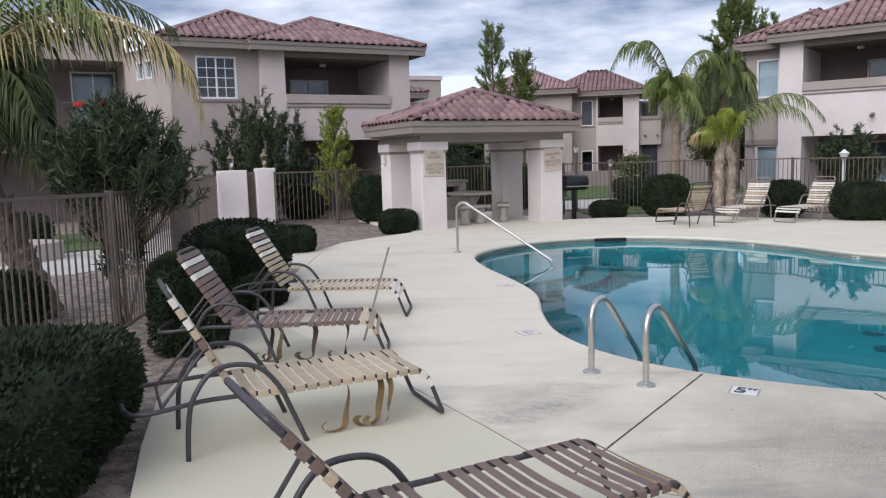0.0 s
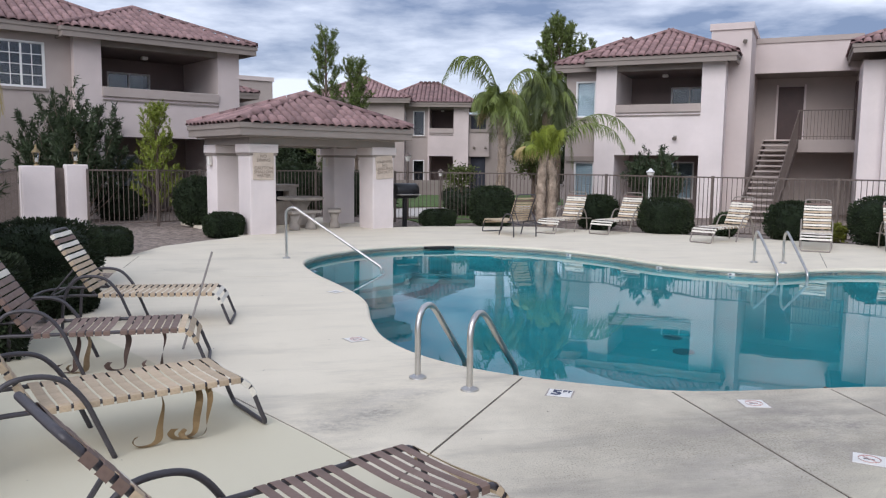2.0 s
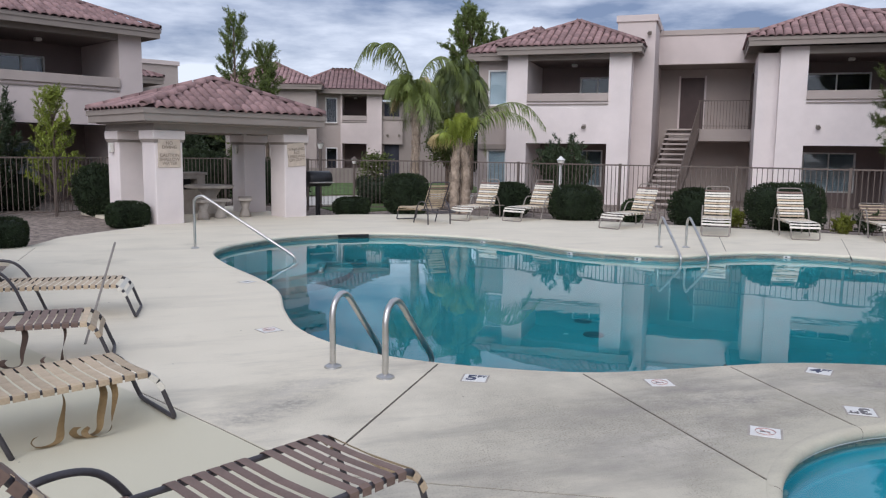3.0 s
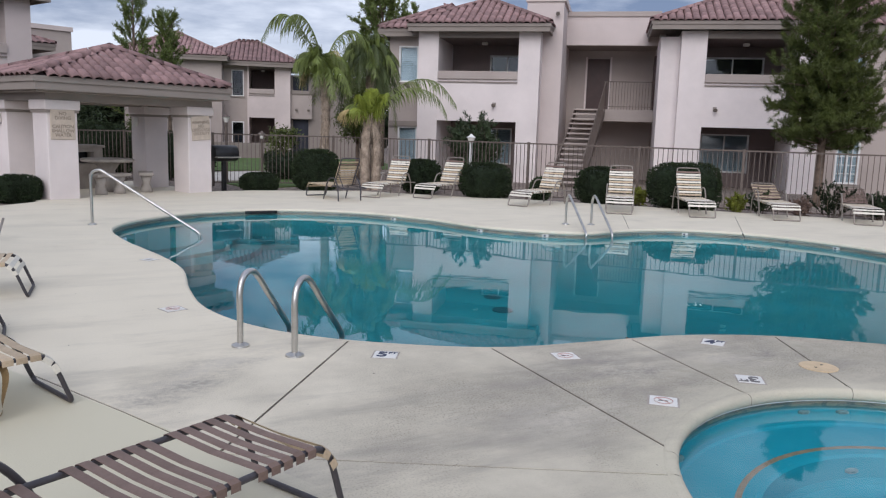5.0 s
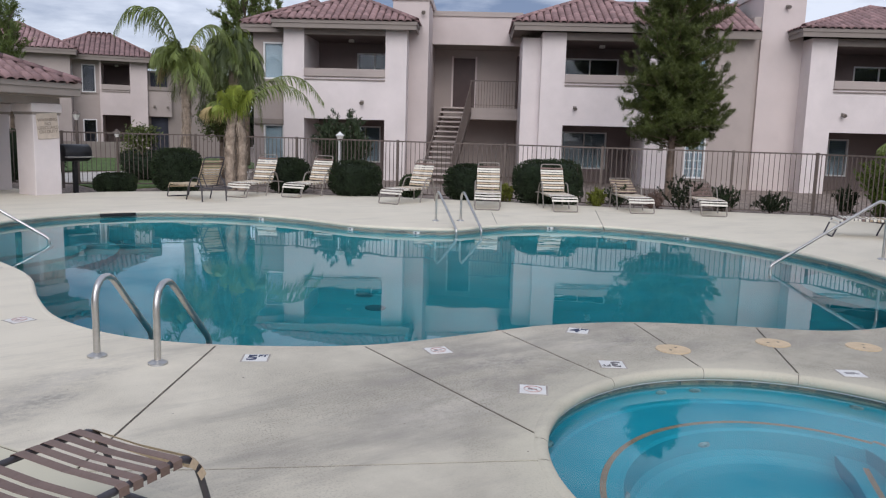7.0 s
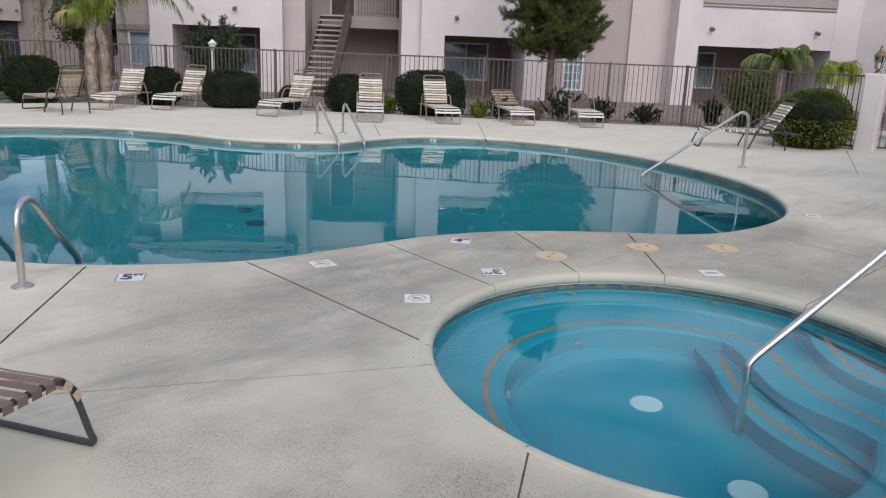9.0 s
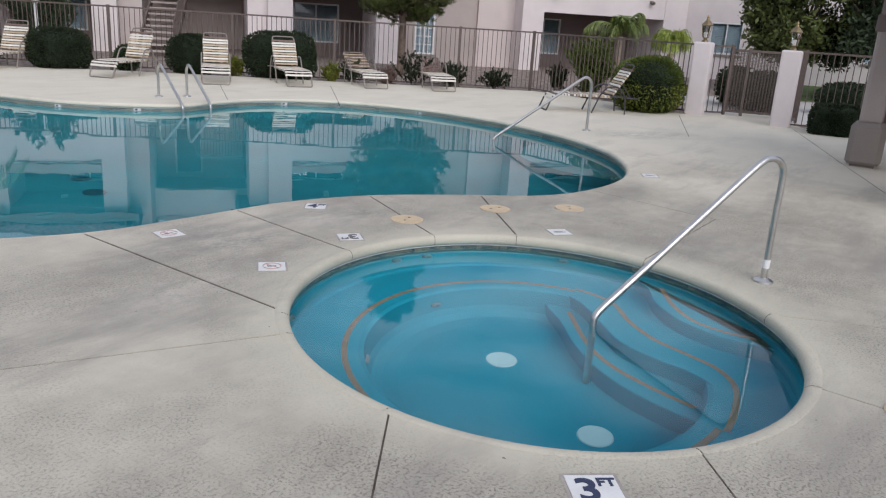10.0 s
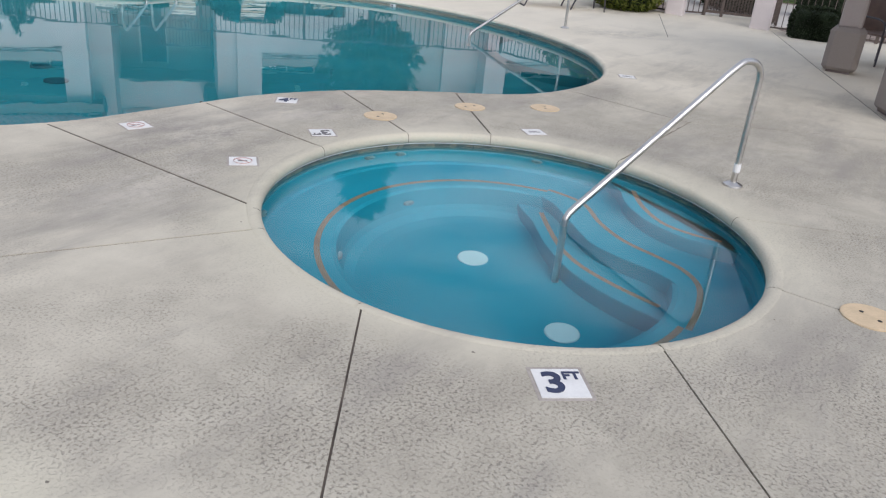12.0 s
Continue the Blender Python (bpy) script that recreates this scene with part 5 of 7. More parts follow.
# ---- loungers ----
def strap_mesh(w, half, lift=0.012, wrap=True):
    bm = bmesh.new()
    prof = [(-half - 0.017, -0.022), (-half - 0.017, 0.012), (-half + 0.005, 0.021), (-half * 0.5, 0.016), (0, 0.012), (half * 0.5, 0.016), (half - 0.005, 0.021), (half + 0.017, 0.012), (half + 0.017, -0.022)]
    rows = []
    for x, dz in ((-w / 2, -0.001), (-w / 2 + 0.004, 0.001), (w / 2 - 0.004, 0.001), (w / 2, -0.001)):
        rows.append(([bm.verts.new((x, y, z + dz)) for y, z in prof]))
    for a, b in zip(rows[:-1], rows[1:]):
        for k in range(len(prof) - 1):
            bm.faces.new((a[k], b[k], b[k + 1], a[k + 1]))
    bmesh.ops.recalc_face_normals(bm, faces=bm.faces[:])
    return bm


LW = 0.27   # half width of the lounger frame
STRAPS = {}


def strap(material, w):
    key = (material.name, w)
    if key not in STRAPS:
        STRAPS[key] = mesh_of("strap", strap_mesh(w, LW + 0.004), material)
    return STRAPS[key]


def lounger(m, label, group, frame_mat, seat_mats, back_mats, back_deg=58, w=0.052, gap=0.012, skip=(), arm_z=0.52, back_len=0.74, loose=None, z0=0.325):
    """A strap chaise lounge. +x runs from the back to the foot; the origin is between the rear legs."""
    t = thing("sun_lounger", m, label, "sun lounger", group)
    hx = 0.30
    r = 0.0145
    bm = bmesh.new()
    side = lambda s: [(-0.28, s * LW, 0.30), (0.1, s * LW, 0.325), (hx, s * LW, z0), (0.8, s * LW, z0), (1.34, s * LW, z0), (1.44, s * LW, z0 - 0.015), (1.495, s * LW, z0 - 0.075),
                      (1.56, s * LW, 0.085), (1.577, s * LW, 0.045), (1.586, s * (LW - 0.015), 0.02), (1.588, s * (LW - 0.05), 0.0145), (1.588, s * (LW - 0.12), 0.0145)]
    loop = side(1) + list(reversed(side(-1)))
    tube(bm, smooth_path(loop, True, 4), r, 8, closed=True)
    part("frame", bm, frame_mat, t, smooth=True)
    a = radians(back_deg)
    bx = lambda d, lift=0.0: (hx - math.cos(a) * d + math.sin(a) * lift, z0 + math.sin(a) * d + math.cos(a) * lift)
    bm = bmesh.new()
    P = []
    for d, s in ((0.0, LW - 0.025), (back_len * 0.5, LW - 0.025), (back_len - 0.06, LW - 0.025), (back_len - 0.01, LW - 0.06), (back_len, LW - 0.12)):
        x, z = bx(d)
        P.append((x, s, z))
    tube(bm, smooth_path(P + [(p[0], -p[1], p[2]) for p in reversed(P)], False, 4), r, 8)
    part("back_frame", bm, frame_mat, t, smooth=True)
    for s in (1, -1):
        bm = bmesh.new()
        pts = [(0.0, s * (LW + 0.03), 0.0), (0.015, s * (LW + 0.03), 0.22), (0.05, s * (LW + 0.03), 0.36), (0.15, s * (LW + 0.03), arm_z - 0.03), (0.28, s * (LW + 0.03), arm_z), (0.42, s * (LW + 0.03), arm_z - 0.035),
               (0.53, s * (LW + 0.03), 0.36), (0.60, s * (LW + 0.03), 0.2), (0.68, s * (LW + 0.03), 0.0)]
        tube(bm, smooth_path(pts, False, 5), r * 1.05, 8)
        part("arm", bm, frame_mat, t, smooth=True)
    bm = bmesh.new()
    x1, z1 = bx(back_len * 0.45)
    for s in (1, -1):
        tube(bm, [(x1, s * (LW - 0.05), z1), (-0.12, s * (LW - 0.03), 0.31)], r * 0.7, 6)
    tube(bm, [(-0.12, LW, 0.31), (-0.12, -LW, 0.31)], r * 0.7, 6)
    part("back_prop", bm, frame_mat, t)
    pitch = w + gap
    n = int((1.42 - hx) / pitch)
    for i in range(n):
        if i in skip:
            continue
        mt = seat_mats[i % len(seat_mats)] if len(seat_mats) < n else seat_mats[i]
        o = part("strap", strap(mt, w), None, t, m=pose(hx + 0.03 + (i + 0.5) * pitch, 0, z0))
    # straps over the curve of the foot
    for k, (x, z, deg) in enumerate(((1.455, z0 - 0.03, 40), (1.498, z0 - 0.085, 62), (1.52, z0 - 0.145, 70))):
        if k < 2:
            part("strap", strap(seat_mats[-1], w), None, t, m=pose(x, 0, z, 0, deg, 0))
    nb = int((back_len - 0.06) / pitch)
    for i in range(nb):
        d = 0.04 + (i + 0.5) * pitch
        x, z = bx(d)
        mt = back_mats[i] if i < len(back_mats) else back_mats[-1]
        part("strap", strap(mt, w), None, t, m=pose(x, 0, z, 0, back_deg, 0) @ Matrix.Diagonal((1, 0.93, 1, 1)))
    for k, (lx, ly, col) in enumerate(loose or ()):
        bm = bmesh.new()
        pts = smooth_path([(lx, ly, z0 - 0.01), (lx + 0.015, ly - 0.01, 0.24), (lx - 0.01, ly - 0.02, 0.12), (lx - 0.02, ly - 0.01, 0.035), (lx - 0.07, ly + 0.0, 0.008), (lx - 0.13, ly + 0.01, 0.012), (lx - 0.155, ly + 0.01, 0.045), (lx - 0.13, ly + 0.01, 0.07)], False, 5)
        L, R = [], []
        for i, p in enumerate(pts):
            tw = Vector((math.sin(i * 0.12 + k), math.cos(i * 0.12 + k), 0)) * 0.022
            L.append(bm.verts.new(p + tw))
            R.append(bm.verts.new(p - tw))
        for i in range(len(pts) - 1):
            bm.faces.new((L[i], L[i + 1], R[i + 1], R[i]))
        bmesh.ops.solidify(bm, geom=bm.faces[:], thickness=0.003)
        part("loose_strap", bm, col, t, "loose hanging vinyl strap", smooth=True)
    return t


TAN, BRN, WHT = STRAP_TAN, STRAP_BROWN, STRAP_WHITE
near_group = "loungers along the hedge"
lounger(pose(-0.465, 2.48, 0, 0, 0, 28), "brown strap sun lounger with a tan foot strap", near_group, BRONZE, [BRN] * 18 + [TAN] * 2, [BRN, TAN, BRN, WHT, BRN, BRN, TAN, BRN, BRN, BRN, BRN], 50, 0.046, 0.017, (3, 4, 11), z0=0.36)
lounger(pose(-1.53, 4.50, 0, 0, 0, 23), "tan strap sun lounger with loose hanging straps", near_group, BRONZE, [TAN] * 16 + [WHT] * 2, [TAN, TAN, TAN, TAN, BRN, TAN, WHT, TAN, WHT, TAN, TAN, TAN], 61, 0.06, 0.013, (), loose=((0.95, -0.24, STRAP_GOLD), (1.17, -0.22, STRAP_GOLD), (1.22, -0.26, STRAP_GOLD)))
lounger(pose(-2.0, 6.58, 0, 0, 0, 1.5), "worn brown strap sun lounger with loose straps", near_group, BRONZE, [BRN] * 17 + [TAN] * 2, [BRN, BRN, BRN, BRN, BRN, BRN, BRN, WHT, BRN, WHT, BRN, BRN], 57, 0.05, 0.011, (2, 9), loose=((0.62, -0.2, BRN), (0.98, -0.2, BRN), (1.25, -0.2, BRN), (0.70, -0.22, TAN)))
lounger(pose(-1.86, 8.42, 0, 0, 0, -4), "tan strap sun lounger with a brown metal frame", near_group, BRONZE, [TAN] * 18 + [WHT] * 2, [TAN, TAN, TAN, TAN, TAN, TAN, WHT, TAN, WHT, BRN, WHT], 58, 0.044, 0.017)

# the tall thin pole leaning behind the tan lounger
pole = thing("skimmer_pole", None, "thin grey metal pole leaning by a lounger", "pole")
bm = bmesh.new()
tube(bm, [(-0.66, 7.05, 0.0), (-0.46, 8.1, 0.74)], 0.011, 8)
part("pole_tube", bm, GREYPAINT, pole)

far_group = "white strap loungers across the pool"
far_seat = [TAN, WHT, TAN, TAN, WHT, TAN, TAN, WHT, TAN, WHT, TAN, WHT, BRN, WHT, WHT, WHT, WHT, BRN, WHT, WHT]
far_back = [STRAP_TAN, WHT] * 4 + [WHT, BRN, WHT, WHT]


def far_lounger(fx, fy, turn, label, back_deg=62, seat=far_seat, back=far_back, fmat=GREYPAINT):
    """fx, fy: the foot; turn: how far the back swings right of straight away from the pool's near side."""
    away = math.atan2(fy, fx) - radians(turn)
    hx, hy = fx + 1.56 * math.cos(away), fy + 1.56 * math.sin(away)
    return lounger(pose(hx, hy, 0, 0, 0, math.degrees(away) + 180), label, far_group, fmat, seat, back, back_deg, 0.044, 0.018, arm_z=0.56)


far_lounger(6.80, 17.75, 30, "white and tan strap sun lounger by a palm")
far_lounger(8.02, 17.35, 32, "white and tan strap sun lounger before a clipped hedge")
far_lounger(9.42, 15.15, 34, "white and tan strap sun lounger near the stairs")
far_lounger(10.75, 13.2, 0, "white and tan strap sun lounger by a round hedge")
far_lounger(12.15, 12.2, -14, "white and tan strap sun lounger before a large hedge")
far_lounger(13.62, 11.3, -18, "white strap sun lounger with its back half lowered", 28, back=[BRN, TAN] * 6)
far_lounger(14.75, 10.25, -14, "white strap sun lounger with a brown lowered back", 28, back=[BRN] * 12)
# a lounger turned away, its back towards the pool
lounger(pose(5.98, 16.95, 0, 0, 0, 102), "olive tan strap sun lounger turned from the pool", far_group, BRONZE, [TAN] * 19, [TAN] * 8 + [BRN, TAN, TAN, TAN], 62, 0.046, 0.016)
# the one by the yellow-green shrub
lounger(pose(15.0, 6.1, 0, 0, 0, 133), "white strap sun lounger beside a green shrub", far_group, BRONZE, far_seat, far_back, 56, 0.046, 0.016)

# ---- deck fittings ----
def marker(x, y, turn, size, kind, label):
    t = thing("depth_marker" if kind not in ("nodive", "blank") else "warning_tile", pose(x, y, 0.0, 0, 0, turn), label, "marker tile", "deck marker tiles")
    part("tile", boxes((-size / 2, -size / 2, -0.003, size / 2, size / 2, 0.004)), MARKER, t)
    bm = boxes((-size * 0.58, -size * 0.58, -0.004, size * 0.58, size * 0.58, 0.0015))
    part("grout", bm, STONE, t)
    if kind == "nodive":
        bm = bmesh.new()
        ring = [(math.cos(2 * math.pi * k / 28) * size * 0.33, math.sin(2 * math.pi * k / 28) * size * 0.33, 0.0045) for k in range(28)]
        tube(bm, ring, size * 0.035, 6, closed=True, squash=0.15)
        tube(bm, [(-size * 0.23, size * 0.23, 0.0045), (size * 0.23, -size * 0.23, 0.0045)], size * 0.03, 6, squash=0.15)
        part("prohibition_ring", bm, RED_INK, t)
        part("pictogram", boxes((-size * 0.18, -size * 0.05, 0.003, size * 0.16, size * 0.06, 0.0052)), GREY_INK, t)
    elif kind == "blank":
        part("faded_print", boxes((-size * 0.3, -size * 0.12, 0.003, size * 0.3, -size * 0.02, 0.0052), (-size * 0.3, size * 0.06, 0.003, size * 0.2, size * 0.12, 0.0052)), GREY_INK, t)
    else:
        ink = GREY_INK if kind.endswith(" ") else INK
        part("numeral", text_mesh(kind.strip(), size * 0.98, ink, bold=0.004), None, t, m=pose(-size * 0.14, -size * 0.02, 0.0055))
        part("unit_lettering", text_mesh("FT", size * 0.36, ink, bold=0.002), None, t, m=pose(size * 0.28, size * 0.24, 0.0055))
    return t


marker(2.435, 0.90, -49, 0.19, "3", "white three foot depth marker tile by the spa")
marker(2.125, 5.16, -30, 0.17, "5", "white five foot depth marker tile by the pool")
marker(4.76, 4.55, -52, 0.17, "4", "white four foot depth marker tile by the pool")
marker(4.266, 3.72, 142, 0.17, "3 ", "worn three foot depth marker tile by the spa")
marker(3.376, 4.66, -14, 0.17, "nodive", "faded no diving tile by the pool")
marker(3.38, 3.60, -42, 0.17, "nodive", "no diving tile by the spa")
marker(0.88, 7.16, 20, 0.17, "nodive", "faded no diving tile on the deck")
marker(0.95, 9.92, 40, 0.15, "blank", "faded marker tile at the pool steps")
marker(5.62, 2.665, -40, 0.16, "blank", "faded marker tile by the spa")
marker(8.74, 3.08, -60, 0.17, "blank", "faded marker tile at the pool end")


def lid(x, y, turn):
    t = thing("deck_skimmer", pose(x, y, 0, 0, 0, turn), "round tan plastic skimmer lid in the deck", "skimmer lid", "skimmer lids")
    bm = bmesh.new()
    tube(bm, [(0, 0, -0.004), (0, 0, 0.006), (0, 0, 0.008)], 0.13, 32, radii=[0.135, 0.135, 0.128])
    part("cover", bm, LID, t)
    for sx in (-0.05, 0.05):
        bm = bmesh.new()
        tube(bm, [(sx, 0, 0.004), (sx, 0, 0.0095)], 0.011, 10)
        part("finger_hole", bm, BLACK, t)


lid(5.0, 3.75, 15)
lid(5.9, 3.45, -20)
lid(6.46, 2.99, 30)
lid(3.95, 0.0, 60)
# skimmer mouth in the far wall
part_sk = thing("skimmer_mouth", None, "dark skimmer opening under the far coping", "skimmer")
part("opening", boxes((-0.32, -0.05, -0.085, 0.32, 0.01, -0.03)), BLACK, part_sk)
part_sk.matrix_basis = pose(3.6, 15.50, 0, 0, 0, 3)

# small depth tiles set in the waterline band
for p in ((5.89, 13.99), (6.91, 12.18), (7.46, 11.21), (10.26, 10.84), (11.72, 8.68)):
    i = min(range(len(pool_path)), key=lambda k: (pool_path[k].xy - Vector(p)).length)
    d = (pool_path[(i + 1) % len(pool_path)] - pool_path[i - 1]).normalized()
    tl = thing("depth_tile", pose(pool_path[i].x - d.y * 0.013, pool_path[i].y + d.x * 0.013, -0.092, 90, 0, math.degrees(math.atan2(-d.y, -d.x))), "small white depth tile in the waterline band", "marker tile", "waterline depth tiles")
    part("tile", boxes((-0.055, -0.02, -0.006, 0.055, 0.02, 0.004)), MARKER, tl)
    part("worn_print", boxes((-0.03, -0.012, 0.003, 0.005, 0.012, 0.006)), INK, tl, "dark worn numeral")

# ---- fence, gate, pilasters ----
FH = 1.42
PICKET = mesh_of("picket", boxes((-0.0075, -0.0075, 0.0, 0.0075, 0.0075, 1.0)), FENCE)


def fence_run(pts, label, z=GROUND_Z, gap=0.115, posts=2.4, h=FH):
    t = thing("fence", None, label, "fence", "iron fences round the pool")
    for a, b in zip(pts[:-1], pts[1:]):
        a, b = Vector((*a, 0)), Vector((*b, 0))
        L = (b - a).length
        ang = math.degrees(math.atan2(b.y - a.y, b.x - a.x))
        m = pose(a.x, a.y, 0, 0, 0, ang)
        part("rail", boxes((0, -0.014, h - 0.035, L, 0.014, h)), FENCE, t, m=m)
        part("rail", boxes((0, -0.012, z + 0.10, L, 0.012, z + 0.13)), FENCE, t, m=m)
        np_ = max(1, round(L / posts))
        for k in range(np_ + 1):
            part("post", boxes((L * k / np_ - 0.028, -0.028, z, L * k / np_ + 0.028, 0.028, h + 0.02)), FENCE, t, m=m)
        n = int(L / gap)
        for k in range(1, n):
            o = part("picket", PICKET, None, t)
            o.matrix_basis = m @ pose(k * L / n, 0, z + 0.11) @ Matrix.Diagonal((1, 1, h - z - 0.13, 1))
    return t


fence_run([(-6.0, 3.76), (-4.1, 6.29), (-3.14, 7.62)], "brown iron picket fence behind the near hedges", gap=0.064)
fence_run([(-3.14, 7.62), (-3.32, 9.95), (-5.55, 19.6), (-5.78, 20.9)], "brown iron picket fence beside the gravel bed", gap=0.1)
fence_run([(-4.2, 21.1), (-2.6, 21.6), (-1.6, 22.6), (1.7, 24.2)], "brown iron picket fence behind the pavilion")
fence_run([(1.7, 24.2), (3.9, 22.6), (7.2, 21.9), (9.4, 20.0)], "brown iron picket fence behind the grill")
fence_run([(9.4, 20.0), (11.0, 17.3), (12.9, 15.2)], "brown iron picket fence in front of the stairs")
fence_run([(12.9, 15.2), (14.3, 13.2), (16.4, 11.0), (17.6, 9.6)], "brown iron picket fence along the deck")
fence_run([(17.6, 9.6), (17.0, 7.0), (16.6, 5.25)], "brown iron picket fence beside the gate")
fence_run([(16.25, 3.15), (16.6, 1.3), (17.2, -2.0), (18.4, -6.0)], "brown iron picket fence past the gate")


def pilaster(x, y, turn, w, h, label, lantern=True):
    t = thing("pilaster", pose(x, y, 0, 0, 0, turn), label, "pilaster", "stucco gate pilasters")
    part("shaft", boxes((-w / 2, -w / 2, GROUND_Z, w / 2, w / 2, h), bevel=0.03), STUCCO_WHITE, t)
    if lantern:
        L = thing("lantern", pose(x, y, h, 0, 0, turn), "brass lantern with clear glass on a pilaster", "lantern", "pilaster lanterns")
        bm = bmesh.new()
        tube(bm, [(0, 0, 0), (0, 0, 0.03), (0, 0, 0.06), (0, 0, 0.09)], 0.05, 12, radii=[0.07, 0.06, 0.03, 0.055])
        part("base", bm, BRASS, L)
        bm = bmesh.new()
        tube(bm, [(0, 0, 0.33), (0, 0, 0.37), (0, 0, 0.43), (0, 0, 0.47), (0, 0, 0.485), (0, 0, 0.53)], 0.05, 10, radii=[0.12, 0.09, 0.035, 0.02, 0.03, 0.006])
        part("cap", bm, BRASS, L)
        bm = bmesh.new()
        tube(bm, [(0, 0, 0.09), (0, 0, 0.33)], 0.05, 8, radii=[0.065, 0.108], cap=False)
        part("glass_body", bm, GLASS, L).visible_shadow = False
        bm = bmesh.new()
        tube(bm, [(0, 0, 0.09), (0, 0, 0.2)], 0.022, 10)
        part("candle", bm, LAMP_GLASS, L, "frosted candle tube")
        for k in range(4):
            a = math.pi * (k + 0.5) / 2
            bm = bmesh.new()
            tube(bm, [(math.cos(a) * 0.064, math.sin(a) * 0.064, 0.09), (math.cos(a) * 0.11, math.sin(a) * 0.11, 0.33)], 0.008, 6)
            part("cage_bar", bm, BRASS, L)
    return t


pilaster(-5.4, 21.25, 20, 0.74, 1.50, "white stucco pilaster beside a brown gate leaf")
pilaster(-4.52, 21.35, 20, 0.52, 1.54, "white stucco pilaster beside the gate opening")
pilaster(16.47, 5.05, 8, 0.36, 1.46, "white stucco gate pilaster beside a shrub")
pilaster(16.15, 3.28, 8, 0.36, 1.42, "white stucco gate pilaster by the walkway")
# brown metal door leaf between the left pilasters
lg = thing("metal_gate", pose(-4.95, 21.3, 0, 0, 0, 15), "brown metal gate leaf between two pilasters", "gate")
part("leaf", boxes((-0.16, -0.02, 0.02, 0.18, 0.02, 1.45)), FENCE, lg)
# double gate
gt = thing("metal_gate", pose(17.15, 4.65, 0, 0, 0, -68), "brown iron gate with fine bars and latch", "gate")
GW = 1.45
part("gate_frame", boxes((0, -0.02, 0.06, 0.045, 0.02, 1.36), (GW - 0.045, -0.02, 0.06, GW, 0.02, 1.36), (0.045, -0.018, 1.31, GW - 0.045, 0.018, 1.36), (0.045, -0.018, 0.06, GW - 0.045, 0.018, 0.11)), FENCE, gt)
part("gate_post", boxes((0.32, -0.03, -0.05, 0.38, 0.03, 1.40)), FENCE, gt)
for k in range(1, 24):
    o = part("bar", PICKET, None, gt)
    o.matrix_basis = pose(k * GW / 24, 0, 0.1) @ Matrix.Diagonal((0.8, 0.8, 1.22, 1))
bm = bmesh.new()
for k in range(46):
    a = 0.05 + (GW - 0.1) * k / 45
    box(bm, a - 0.004, 0.012, 0.1, a + 0.004, 0.016, 1.32)
for k in range(41):
    a = 0.11 + 1.2 * k / 40
    box(bm, 0.05, 0.017, a - 0.004, GW - 0.05, 0.021, a + 0.004)
part("mesh_screen", bm, FENCE, gt, "dark woven wire screen")
part("latch", boxes((0.40, -0.05, 0.92, 0.46, -0.02, 0.98)), STEEL, gt, "steel latch")
fence_run([(16.62, 5.2), (17.15, 4.65)], "short brown iron fence at the gate")
fence_run([(17.7, 3.3), (16.3, 3.2)], "short brown iron fence return at the gate")

# ---- ramada beside the spa ----
rm = thing("ramada", None, "stucco shade ramada with flared pillar bases", "ramada")


def ramada_pillar(x, y, turn, w, base, hb):
    m = pose(x, y, 0, 0, 0, turn)
    # Shaft and capital are coloured darker for the shade under the ramada.
    p = part("pillar", boxes((-w / 2, -w / 2, hb - 0.02, w / 2, w / 2, 2.0), bevel=0.05), STUCCO, rm, m=m)
    bm = bmesh.new()
    ring = lambda s, z: [bm.verts.new((sx * s, sy * s, z)) for sx, sy in ((-1, -0.7), (-0.7, -1), (0.7, -1), (1, -0.7), (1, 0.7), (0.7, 1), (-0.7, 1), (-1, 0.7))]
    rr = [ring(base / 2 - 0.035, 0.035), ring(base / 2, 0.075), ring(base / 2, hb - 0.06), ring(base / 2 - 0.05, hb)]
    for a, b in zip(rr[:-1], rr[1:]):
        for i in range(8):
            bm.faces.new((a[i], a[(i + 1) % 8], b[(i + 1) % 8], b[i]))
    bm.faces.new(rr[-1])
    part("plinth", bm, STUCCO_TRIM, p)
    # Recessed foot, coloured dark to draw the shadow line under the plinth.
    part("footing", boxes((-base / 2 + 0.07, -base / 2 + 0.07, 0, base / 2 - 0.07, base / 2 - 0.07, 0.06)), STUCCO_SHADED, p)
    part("capital", boxes((-w / 2 - 0.03, -w / 2 - 0.03, 1.78, w / 2 + 0.03, w / 2 + 0.03, 2.0), bevel=0.02), STUCCO_SHADED, p)
    return p


ramada_pillar(12.12, 1.31, 4, 0.29, 0.44, 0.60)
ramada_pillar(9.46, 0.12, 25, 0.50, 0.80, 0.61)
# arched beams on the pillars, and the roof over them
def arch_beam(a, b, label):
    a, b = Vector(a), Vector(b)
    L = (b - a).length
    bm = bmesh.new()
    n = 14
    lo = [(L * k / n, 0, 1.86 + 0.42 * math.sin(math.pi * k / n) ** 0.6) for k in range(n + 1)]
    vs = []
    for y in (-0.16, 0.16):
        vs.append(([bm.verts.new((x, y, z)) for x, _, z in lo], [bm.verts.new((x, y, 2.62)) for x, _, z in lo]))
    for k in range(n):
        for (l, h) in vs:
            bm.faces.new((l[k], l[k + 1], h[k + 1], h[k]))
        bm.faces.new((vs[0][0][k], vs[0][0][k + 1], vs[1][0][k + 1], vs[1][0][k]))
    bmesh.ops.recalc_face_normals(bm, faces=bm.faces[:])
    part("arched_beam", bm, STUCCO_SHADED, rm, m=pose(a.x, a.y, 0, 0, 0, math.degrees(math.atan2(b.y - a.y, b.x - a.x))))


